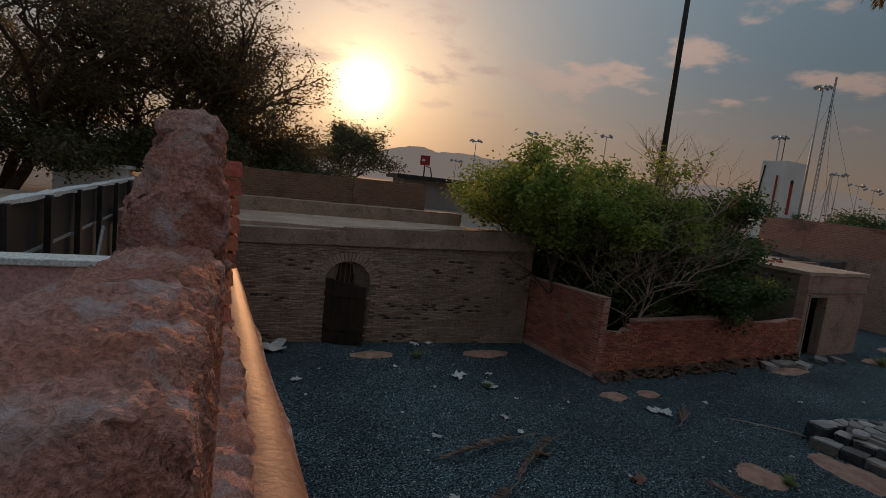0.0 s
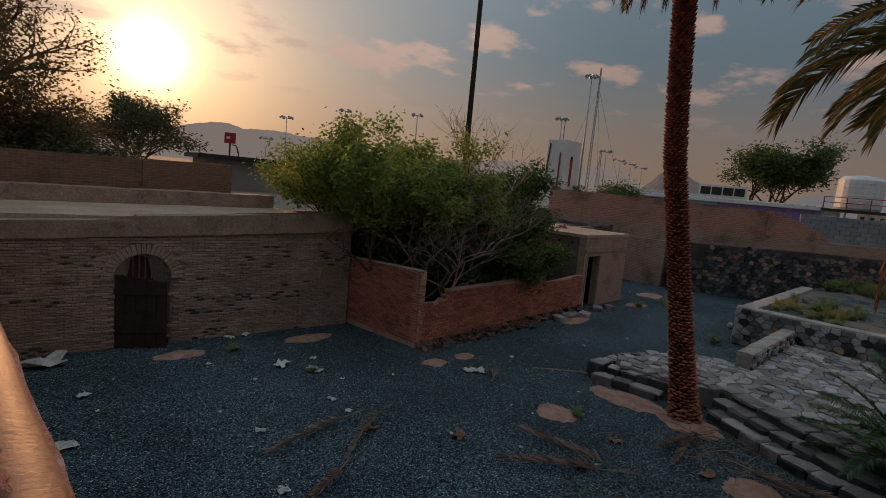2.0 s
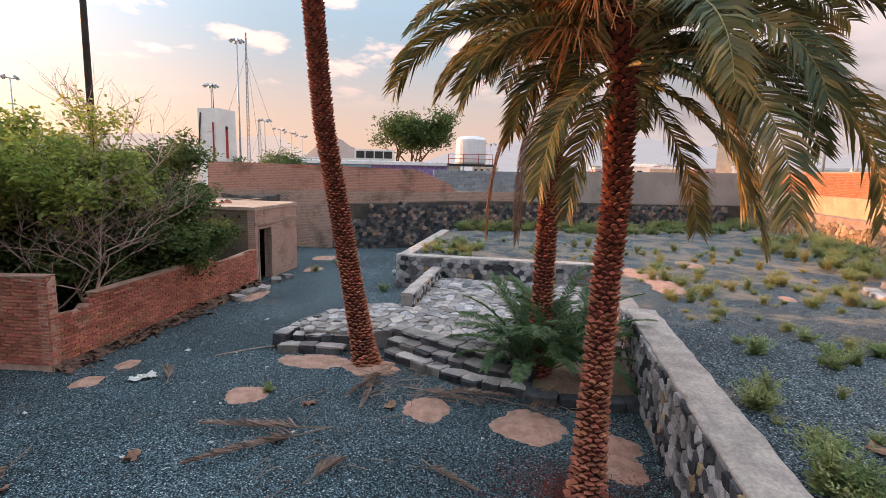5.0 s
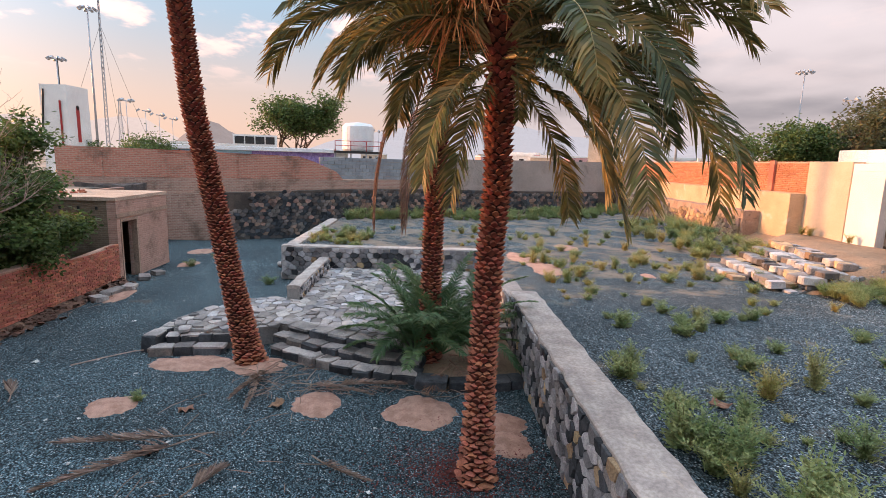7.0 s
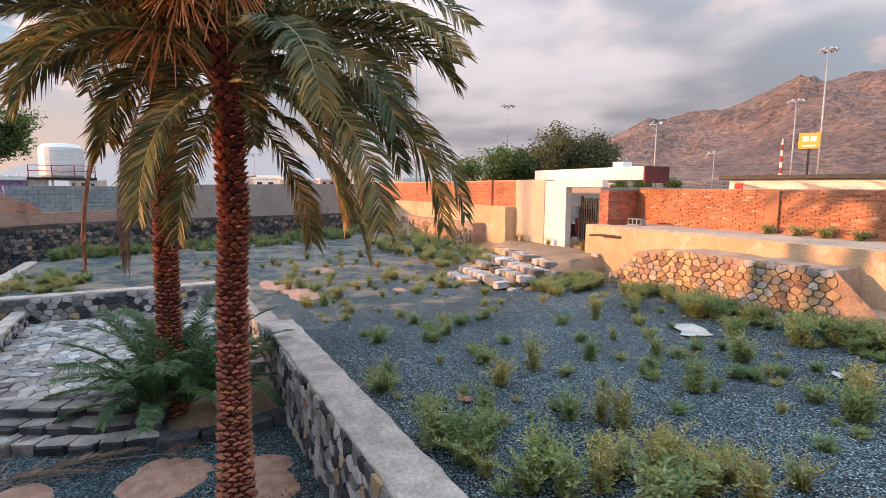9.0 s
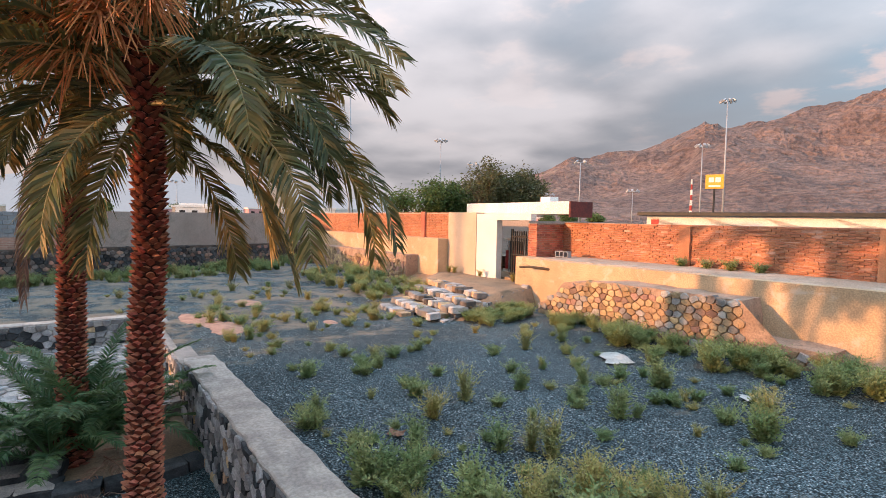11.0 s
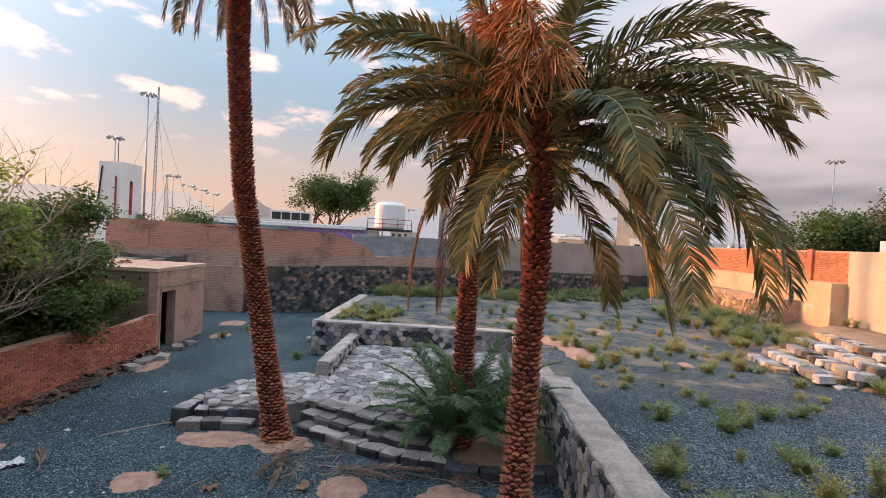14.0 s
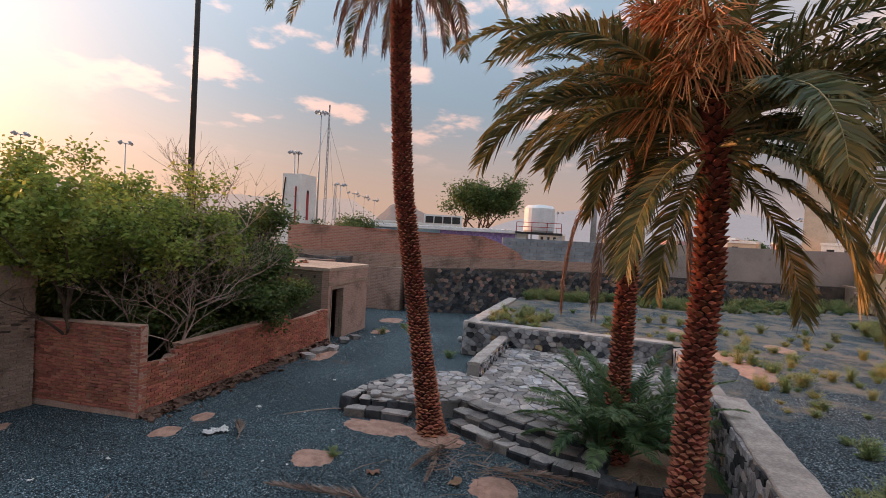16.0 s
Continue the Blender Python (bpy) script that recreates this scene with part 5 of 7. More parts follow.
def frond_mesh(length, leaf, start, droop, seed, mats, pairs=84, bend=1.25, curl=0.0, twist=0.0, bare=0.14, thick=0.02, sag=0.35, spread=1.0):
    """One feather leaf growing towards +y. start: degrees above level at its foot; droop: degrees that it bends down by."""
    rr = random.Random(seed)
    bm = bmesh.new()
    n = 16
    pts, ways = [Vector((0, 0, 0))], []
    for k in range(n):
        s = (k + 0.5) / n
        el, az = radians(start - droop * s ** bend), radians(curl * s)
        way = Vector((math.sin(az) * math.cos(el), math.cos(az) * math.cos(el), math.sin(el)))
        ways.append(way)
        pts.append(pts[-1] + way * length / n)
    ways.append(ways[-1])
    add_tube(bm, pts, [thick * (1 - 0.85 * k / n) for k in range(n + 1)], 5)
    for k in range(pairs):
        s = bare + (1 - bare) * (k + rr.uniform(-0.3, 0.3)) / pairs
        s = min(max(s, 0.02), 0.995)
        i = min(int(s * n), n - 1)
        base, way = pts[i].lerp(pts[i + 1], s * n - i), ways[i].lerp(ways[i + 1], s * n - i).normalized()
        side = way.cross(Vector((0, 0, 1)))
        side = side.normalized() if side.length > 0.05 else Vector((1, 0, 0))
        side = Matrix.Rotation(radians(twist * s), 3, way) @ side
        up = side.cross(way).normalized()
        size = leaf * (0.35 + 0.65 * math.sin(math.pi * min(1, 0.12 + 0.88 * s)) ** 0.6) * rr.uniform(0.85, 1.1)
        forward = 0.45 + 0.75 * s
        for sign in (-1, 1):
            out = (side * sign * spread + way * forward * rr.uniform(0.85, 1.2) + up * rr.uniform(0.15, 0.55)).normalized()
            wide = 0.0150 * (leaf / 0.4) * rr.uniform(0.8, 1.2)
            flat = (way - out * way.dot(out)).normalized() * wide
            flat = Matrix.Rotation(rr.uniform(-0.9, 0.9), 3, out) @ flat
            mid = base + out * size * 0.5 + Vector((0, 0, -sag * 0.08 * size))
            tip = base + out * size + Vector((0, 0, -sag * size * rr.uniform(0.5, 1.2)))
            a, b, c, d, e = (bm.verts.new(p) for p in (base - flat * 0.5, base + flat * 0.5, mid + flat, mid - flat, tip))
            f1, f2 = bm.faces.new((a, b, c, d)), bm.faces.new((d, c, e))
            f1.material_index = f2.material_index = 1
    me = bpy.data.meshes.new("frond")
    bm.normal_update()
    bm.to_mesh(me)
    bm.free()
    for mt in mats:
        me.materials.append(mt)
    return me


M_RACHIS = material("frond_stalk", (0.23, 0.20, 0.08), (0.30, 0.20, 0.09), 3.0, 30, rough=0.6, bump=0.1)


def crown(palm, top, plan, seed, mats=(M_RACHIS, M_FROND), radius=0.12, name="frond", label="", clear=None):
    """plan: rows of azimuth (degrees from +y towards +x), start, droop, length, leaflet length, twist."""
    rr = random.Random(seed)
    for k, (az, start, droop, length, leaf, twist) in enumerate(plan):
        if clear and clear[0] < az % 360 < clear[1] and start > clear[2]:
            continue
        me = frond_mesh(length, leaf, start, droop, seed * 100 + k, mats, twist=twist, curl=rr.uniform(-12, 12))
        ob = part(name, me, None, palm, label)
        a = radians(az)
        ob.matrix_basis = Matrix.Translation(Vector(top) + Vector((math.sin(a), math.cos(a), 0)) * radius + Vector((0, 0, 0.25 * (start / 90)))) @ Matrix.Rotation(-a, 4, "Z")


def crown_plan(seed, rings, length, leaf):
    rr = random.Random(seed)
    plan = []
    for count, start, droop, scale, turn in rings:
        for k in range(count):
            plan.append((turn + 360 * (k + rr.uniform(-0.25, 0.25)) / count, start + rr.uniform(-8, 8), droop + rr.uniform(-12, 12), length * scale * rr.uniform(0.9, 1.08), leaf * rr.uniform(0.9, 1.1), rr.uniform(-50, 50)))
    return plan


def stalk_bunch(palm, at, toward, seed, length=0.75, count=46):
    """A spray of thin orange fruit stalks bending down."""
    rr = random.Random(seed)
    bm = bmesh.new()
    a = radians(toward)
    out = Vector((math.sin(a), math.cos(a), 0))
    add_tube(bm, [(0, 0, 0), out * 0.18 + Vector((0, 0, 0.22)), out * 0.42 + Vector((0, 0, 0.26))], [0.022, 0.018, 0.014], 5)
    foot = out * 0.40 + Vector((0, 0, 0.26))
    for _ in range(count):
        s = rr.uniform(-0.16, 0.05)
        d = (out * rr.uniform(0.0, 0.7) + Vector((rr.uniform(-0.6, 0.6), rr.uniform(-0.6, 0.6), rr.uniform(-0.5, 0.25)))).normalized()
        size = length * rr.uniform(0.5, 1.0)
        p0 = foot + out * s
        p1 = p0 + d * size * 0.5
        p2 = p1 + (d * 0.65 + Vector((0, 0, -0.5))) * size * 0.5
        add_tube(bm, [p0, p1, p2], [0.009, 0.008, 0.005], 3, cap=False)
    ob = part("fruit_stalk", bm, M_FIBRE, palm, "spray of bare orange fruit stalks")
    ob.matrix_basis = Matrix.Translation(at)


palm = empty("date_palm", "date palm with drooping grey-green fronds and orange fruit stalks", "palm tree", "date palms", at=(6.45, -0.78, 0))
palm_trunk(palm, [(0, 0, -0.1, 0.27), (0, 0, 0.25, 0.19), (0.0, -0.02, 1.5, 0.14), (0.0, -0.06, 3.1, 0.126), (0.0, -0.11, 3.9, 0.126), (0.0, -0.08, 5.3, 0.13), (0, -0.05, 6.0, 0.16)], 8, 0.062, 1, (0.9, 4.4))
rings = [(10, 18, 90, 0.78, 5), (12, 30, 92, 0.95, 20), (13, 44, 94, 1.0, 0), (9, 58, 92, 1.0, 15), (7, 72, 80, 0.95, 30), (5, 86, 45, 0.75, 10)]
crown(palm, (0, -0.05, 5.5), crown_plan(2, rings, 2.95, 0.46), 2, clear=(254, 318, -40))
crown(palm, (0, -0.05, 5.4), [(225, 10, 98, 3.3, 0.44, -60), (205, 12, 96, 3.4, 0.44, 40), (150, 5, 96, 3.2, 0.42, 60), (180, 15, 100, 3.4, 0.44, 20), (60, 0, 92, 2.6, 0.42, 20), (248, -2, 84, 2.5, 0.42, -30), (315, -20, 66, 1.9, 0.38, 10), (236, 4, 92, 2.9, 0.42, 50), (335, -35, 48, 1.5, 0.36, 20), (222, -25, 56, 2.5, 0.4, -20), (306, -48, 38, 1.7, 0.36, 0), (212, -45, 40, 1.9, 0.36, 40)], 3, (M_RACHIS, M_FROND), label="old yellowing frond hanging down")
for k, (az, high) in enumerate(((340, 0.55), (305, 0.5), (15, 0.9), (325, 1.05), (350, 1.3), (290, 0.9), (0, 0.6), (330, 0.2), (300, 1.3), (270, 0.7))):
    stalk_bunch(palm, (math.sin(radians(az)) * 0.28, -0.05 + math.cos(radians(az)) * 0.28, 5.35 + high), az, 40 + k, 0.7, 90)

palm3 = empty("date_palm", "date palm in the planting bed with two long dead fronds", "palm tree", "date palms", at=(10.45, -0.14, 0.1))
palm_trunk(palm3, [(0, 0, -0.1, 0.28), (0, 0, 0.3, 0.22), (0.0, -0.02, 1.6, 0.172), (0.0, -0.05, 3.6, 0.158), (0, -0.12, 5.3, 0.16), (0, -0.14, 6.3, 0.17)], 8, 0.072, 5, (1.6, 4.8))
crown(palm3, (0, -0.13, 6.2), crown_plan(6, [(8, 32, 76, 0.7, 0), (10, 38, 84, 0.92, 15), (10, 46, 94, 1.05, 5), (8, 66, 85, 1.0, 20), (6, 82, 60, 0.9, 0)], 3.0, 0.42), 6)
for k, (az, drop) in enumerate(((345, 2.55), (300, 2.5), (210, 1.8), (200, 1.5))):
    a = radians(az)
    me = frond_mesh(drop + 0.8, 0.23, 25, 116, 700 + k, (M_DRY, M_DRY), pairs=90, bend=0.22, bare=0.35, sag=1.4, spread=0.7, thick=0.024)
    ob = part("dead_frond", me, None, palm3, "long dead reddish frond hanging straight down")
    ob.matrix_basis = Matrix.Translation((math.sin(a) * 0.2, -0.13 + math.cos(a) * 0.2, 5.9)) @ Matrix.Rotation(-a, 4, "Z")
for k, az in enumerate((350, 320, 280)):
    stalk_bunch(palm3, (math.sin(radians(az)) * 0.16, -0.13 + math.cos(radians(az)) * 0.16, 6.25), az, 60 + k, 0.75)

palm1 = empty("date_palm", "tall leaning date palm with a skirt of dead fronds", "palm tree", "date palms", at=(10.42, 3.55, 0))
palm_trunk(palm1, [(0.02, -0.04, -0.1, 0.31), (0.0, 0.05, 0.35, 0.235), (0, 0.30, 1.7, 0.195), (0, 0.50, 2.83, 0.185), (0, 0.70, 3.93, 0.18), (0, 0.90, 5.0, 0.18), (0, 1.0, 6.0, 0.175), (0, 1.14, 7.8, 0.175), (0, 1.2, 9.4, 0.18), (0, 1.22, 10.2, 0.2)], 10, 0.062, 8, (0.8, 4.6))
crown(palm1, (0, 1.2, 10.0), crown_plan(9, [(12, 20, 100, 1.0, 0), (10, 45, 90, 1.05, 15), (8, 70, 75, 1.0, 5)], 3.0, 0.42), 9)
for k in range(22):
    az = 360 * k / 22 + RNG.uniform(-8, 8)
    a = radians(az)
    me = frond_mesh(RNG.uniform(1.5, 2.1), 0.26, -15, 72, 800 + k, (M_DRY, M_DRY), pairs=30, bare=0.3, sag=1.5, spread=0.4, thick=0.022)
    ob = part("dead_frond", me, None, palm1, "dead brown frond of the skirt")
    ob.matrix_basis = Matrix.Translation((math.sin(a) * 0.2, 1.2 + math.cos(a) * 0.2, 9.85)) @ Matrix.Rotation(-a, 4, "Z")

young = empty("young_palm", "bushy young date palm offshoots with dark green fronds", "palm shrub", at=(10.2, -0.38, 0.1))
for k, (dx, dy, count, size) in enumerate(((0, 0, 19, 2.4), (0.5, -0.6, 15, 2.1), (-0.1, 0.5, 14, 2.0), (0.7, 0.6, 13, 2.0))):
    plan = []
    for j in range(count):
        plan.append((360 * j / count + RNG.uniform(-14, 14), RNG.choice((35, 52, 66, 80)) + RNG.uniform(-8, 8), RNG.uniform(45, 78), size * RNG.uniform(0.75, 1.02), 0.29, RNG.uniform(-30, 30)))
    crown(young, (dx, dy, 0.15), plan, 20 + k, (M_YOUNG_FROND, M_YOUNG_FROND), 0.05)
for k in range(3):
    me = frond_mesh(1.1, 0.24, 5, 40, 880 + k, (M_DRY, M_DRY), pairs=26, sag=0.6)
    ob = part("dry_frond", me, None, young, "dry brown frond on the ground")
    ob.matrix_basis = pose(-0.3 + 0.3 * k, -0.2, 0.1, 0, 0, 60 + 50 * k)

# ---- trees ----
def grow(bm, rr, base, way, length, rad, level, tips, spread, lift):
    """Branches that fork towards the tips; collects the tips."""
    pts, p, d = [base], base.copy(), way.normalized()
    for k in range(4):
        d = (d + Vector((rr.uniform(-1, 1), rr.uniform(-1, 1), rr.uniform(-0.6, 1) * lift)) * 0.22).normalized()
        p = p + d * length / 4
        pts.append(p.copy())
    add_tube(bm, pts, [rad * (1 - 0.12 * k) for k in range(5)], 6 if level > 2 else (4 if level > 1 else 3), cap=False)
    tips.append((p.copy(), d.copy(), level))
    if level <= 1:
        tips.extend((q.copy(), d.copy(), 0) for q in pts[1:4])
        return
    for k in range(rr.choice((2, 3, 3, 4))):
        turn = Vector((rr.uniform(-1, 1), rr.uniform(-1, 1), rr.uniform(-0.45, 0.9) * lift))
        where = pts[rr.choice((2, 3, 4, 4))]
        grow(bm, rr, where.copy(), (d * 0.75 + turn * spread).normalized(), length * rr.uniform(0.62, 0.82), rad * 0.58, level - 1, tips, spread, lift)


def leaf_clump(verts, faces, rr, at, count, clump, size):
    for _ in range(count):
        p = at + Vector((rr.gauss(0, 1), rr.gauss(0, 1), rr.gauss(0, 0.8))) * clump
        a = Vector((rr.uniform(-1, 1), rr.uniform(-1, 1), rr.uniform(-0.7, 0.4))).normalized()
        b = a.cross(Vector((rr.uniform(-1, 1), rr.uniform(-1, 1), rr.uniform(-1, 1)))).normalized()
        s = size * rr.uniform(0.6, 1.3)
        k = len(verts)
        verts += [p, p + a * s * 0.5 + b * s * 0.24, p + a * s, p + a * s * 0.5 - b * s * 0.24]
        faces.append((k, k + 1, k + 2, k + 3))


def tree(name, label, at, stems, level, length, rad, leafy, clump, size, mat, seed, spread=0.8, lift=0.6, lean=(0, 0), bark=M_BARK, group="", min_z=None):
    rr = random.Random(seed)
    thing = empty(name, label, "tree", group, at=at)
    bm, tips = bmesh.new(), []
    for k in range(stems):
        a = math.tau * k / max(stems, 1) + rr.uniform(-0.5, 0.5)
        tilt = 0.12 if stems == 1 else 0.5
        grow(bm, rr, Vector((math.cos(a), math.sin(a), 0)) * (0.0 if stems == 1 else 0.15), Vector((math.cos(a) * tilt + lean[0], math.sin(a) * tilt + lean[1], 1)), length, rad, level, tips, spread, lift)
    part("trunk", bm, bark, thing, smooth=True)
    if leafy:
        verts, faces = [], []
        for p, d, lv in tips:
            if lv <= 1 and (min_z is None or p.z > min_z):
                leaf_clump(verts, faces, rr, p, leafy, clump, size)
        me = bpy.data.meshes.new("crown")
        me.from_pydata(verts, [], faces)
        me.materials.append(mat)
        part("crown", me, mat, thing)
    return thing


tree("leafy_tree", "bright green leafy tree leaning over the pen wall", (9.3, 12.4, 0), 3, 5, 2.1, 0.10, 40, 0.20, 0.13, M_TREE_LEAF, 3, 0.8, 0.6, lean=(-0.2, 0.1), group="trees in the pen", min_z=3.0)
tree("leafy_tree", "green tree with loose pinnate foliage", (10.0, 12.9, 0), 3, 5, 2.3, 0.09, 40, 0.20, 0.13, M_TREE_LEAF, 8, 0.85, 0.5, lean=(-0.1, 0), group="trees in the pen")
tree("dense_tree", "dense dark green tree beside the hut", (13.5, 12.9, 0), 4, 5, 1.85, 0.09, 40, 0.20, 0.14, M_DEEP_LEAF, 14, 0.62, 0.75, group="trees in the pen")
tree("dense_tree", "dark green bushy tree in the pen", (11.7, 12.7, 0), 3, 5, 1.9, 0.08, 46, 0.20, 0.14, M_DEEP_LEAF, 22, 0.9, 0.4, group="trees in the pen")
tree("dense_tree", "low dark green bush against the hut", (14.3, 11.8, 0), 3, 5, 1.15, 0.06, 36, 0.20, 0.14, M_DEEP_LEAF, 27, 1.0, 0.3, group="trees in the pen")
tree("dense_tree", "low green bush behind the broken wall", (10.3, 11.7, 0), 3, 5, 1.3, 0.06, 36, 0.20, 0.14, M_DEEP_LEAF, 29, 1.0, 0.3, group="trees in the pen")
tree("dense_tree", "dark green bush in the shade of the pen", (13.0, 11.7, 0), 3, 5, 1.5, 0.06, 36, 0.20, 0.14, M_DEEP_LEAF, 28, 1.0, 0.35, group="trees in the pen")
tree("dense_tree", "low shaded bush at the foot of the trees", (11.3, 11.9, 0), 5, 4, 0.95, 0.04, 60, 0.22, 0.13, M_DEEP_LEAF, 71, 1.0, 0.2, group="trees in the pen")
tree("dense_tree", "low shaded bush at the foot of the trees", (12.6, 12.5, 0), 5, 4, 1.0, 0.04, 60, 0.24, 0.13, M_DEEP_LEAF, 72, 1.0, 0.2, group="trees in the pen")
tree("dense_tree", "low shaded bush at the foot of the trees", (13.3, 11.2, 0), 5, 4, 0.9, 0.04, 60, 0.22, 0.13, M_DEEP_LEAF, 73, 1.0, 0.2, group="trees in the pen")
tree("bare_tree", "thin bare tree with fine grey-brown twigs", (12.2, 11.5, 0), 1, 6, 2.35, 0.07, 0, 0, 0, M_TREE_LEAF, 31, 0.7, 0.6, bark=M_DEAD_WOOD)
tree("bare_tree", "leafless shrub with a haze of fine brown twigs", (11.5, 11.0, 0), 2, 6, 1.9, 0.05, 0, 0, 0, M_TREE_LEAF, 37, 0.8, 0.5, bark=M_DEAD_WOOD)
tree("dead_shrub", "dead pale bush with tangled branches", (10.0, 10.35, 0), 3, 6, 1.75, 0.045, 0, 0, 0, M_TREE_LEAF, 33, 0.95, 0.4, lean=(-0.15, 0.1), bark=M_DEAD_WOOD)
tree("acacia_tree", "large dark acacia with feathery foliage against the sun", (-1.0, 22.5, 2.6), 4, 6, 2.9, 0.24, 5, 0.26, 0.13, M_ACACIA_LEAF, 41, 0.8, 0.45)
tree("acacia_tree", "large dark acacia with feathery foliage against the sun", (-5.5, 19.0, 2.6), 3, 6, 2.9, 0.2, 5, 0.26, 0.13, M_ACACIA_LEAF, 44, 0.85, 0.4)
tree("acacia_tree", "large dark acacia with feathery foliage against the sun", (1.0, 21.5, 2.6), 4, 6, 1.7, 0.14, 4, 0.26, 0.13, M_ACACIA_LEAF, 45, 0.95, 0.25)
tree("acacia_tree", "large dark acacia with feathery foliage against the sun", (-3.5, 20.5, 2.6), 4, 6, 1.9, 0.14, 4, 0.26, 0.13, M_ACACIA_LEAF, 46, 0.95, 0.25)
for k, (x, y) in enumerate(((-3.0, 18.6), (-6.2, 18.3), (-0.3, 18.9), (2.6, 19.6), (-9.0, 18.2))):
    tree("bush", "dark shrub along the upper brick parapet", (x, y, 2.6), 4, 5, 1.0, 0.05, 9, 0.22, 0.13, M_OLIVE_LEAF, 160 + k, 1.0, 0.3, group="shrubs on the upper level")
tree("bush", "olive bush behind the brick parapet", (10.4, 44.0, 2.6), 5, 5, 2.3, 0.12, 9, 0.42, 0.24, M_OLIVE_LEAF, 47, 0.8, 0.4)
tree("far_tree", "dark green broadleaf tree beyond the far wall", (64.9, 16.6, 2.6), 3, 5, 3.5, 0.2, 14, 0.5, 0.36, M_DEEP_LEAF, 51, 0.85, 0.9)
tree("far_tree", "round green tree behind the gatehouse", (32.8, -22.9, 2.0), 3, 5, 2.1, 0.13, 16, 0.34, 0.22, M_DEEP_LEAF, 53, 0.8, 0.4)
tree("far_tree", "olive green tree behind the gatehouse", (31.7, -27.6, 2.0), 4, 5, 2.75, 0.15, 16, 0.36, 0.22, M_OLIVE_LEAF, 55, 0.8, 0.55)
tree("far_tree", "olive green tree behind the gatehouse", (30.6, -28.8, 2.0), 4, 5, 2.3, 0.15, 16, 0.36, 0.22, M_OLIVE_LEAF, 56, 0.8, 0.5)
tree("far_tree", "small green tree behind the tower", (33.5, 18.5, 2.6), 2, 5, 1.2, 0.08, 7, 0.24, 0.18, M_DEEP_LEAF, 57, 0.8, 0.4)

# ---- masts, poles, signs ----
def toward(az, dist):
    """A place on the ground at an azimuth (degrees from +y towards +x) and distance."""
    return math.sin(radians(az)) * dist, math.cos(radians(az)) * dist


def light_mast(az, dist, top_el, lamps=8, rad=0.22, base=2.6):
    x, y = toward(az, dist)
    top = 4.1 + dist * math.tan(radians(top_el)) - base
    mast = empty("light_mast", "tall grey lighting mast with a ring of floodlights", "lighting mast", "lighting masts", at=(x, y, base))
    part("pole", tube([(0, 0, 0), (0, 0, top * 0.5), (0, 0, top)], [rad, rad * 0.75, rad * 0.5], 8), M_STEEL, mast, smooth=True)
    size = dist / 110
    ring = part("ring", tube([(-0.9 * size, 0, top), (0.9 * size, 0, top)], [0.09 * size, 0.09 * size], 6), M_STEEL, mast)
    for k in range(lamps):
        a = math.tau * k / lamps
        lamp = box(-0.32 * size, 0.32 * size, -0.2 * size, 0.2 * size, -0.16 * size, 0.16 * size, 0.02)
        part("floodlight", lamp, M_STEEL, ring).matrix_basis = Matrix.Translation((math.cos(a) * 1.15 * size, math.sin(a) * 1.15 * size, top + 0.12 * size)) @ Matrix.Rotation(a, 4, "Z") @ Matrix.Rotation(radians(35), 4, "Y")
    return mast


for az, dist, top_el in ((58.5, 110, 12.05), (56.0, 120, 7.7), (40.6, 130, 6.85), (33.0, 150, 6.5), (115.4, 100, 13.6), (125.2, 130, 8.65), (128.8, 160, 6.2), (140.2, 140, 6.45), (151.8, 140, 7.75), (153.8, 110, 11.8), (67.0, 170, 6.3), (60.9, 190, 4.7), (27.1, 170, 5.1), (117.8, 190, 5.0)):
    light_mast(az, dist, top_el, 8 if top_el > 7.5 else 4)
for az, dist, top_el in ((63.5, 220, 3.6), (64.6, 230, 3.3), (62.4, 200, 3.9), (84.6, 240, 3.0), (98.5, 210, 3.3), (107.0, 230, 3.1), (136.9, 210, 3.0), (25.2, 230, 2.8), (145.5, 200, 3.4)):
    light_mast(az, dist, top_el, 3, 0.18)
pole = empty("tall_pole", "dark bare tall pole rising behind the trees", "pole", at=(*toward(46.05, 42.0), 2.6))
part("pole", tube([(0, 0, 0), (0, 0, 14), (0, 0, 28)], [0.24, 0.20, 0.15], 10), M_METAL_DARK, pole, smooth=True)
near_pole = empty("steel_pole", "grey steel pole behind the block wall", "pole", at=(*toward(88.2, 46.0), 2.6))
part("pole", tube([(0, 0, 0), (0, 0, 11.0)], [0.26, 0.2], 10), M_STEEL, near_pole, smooth=True)


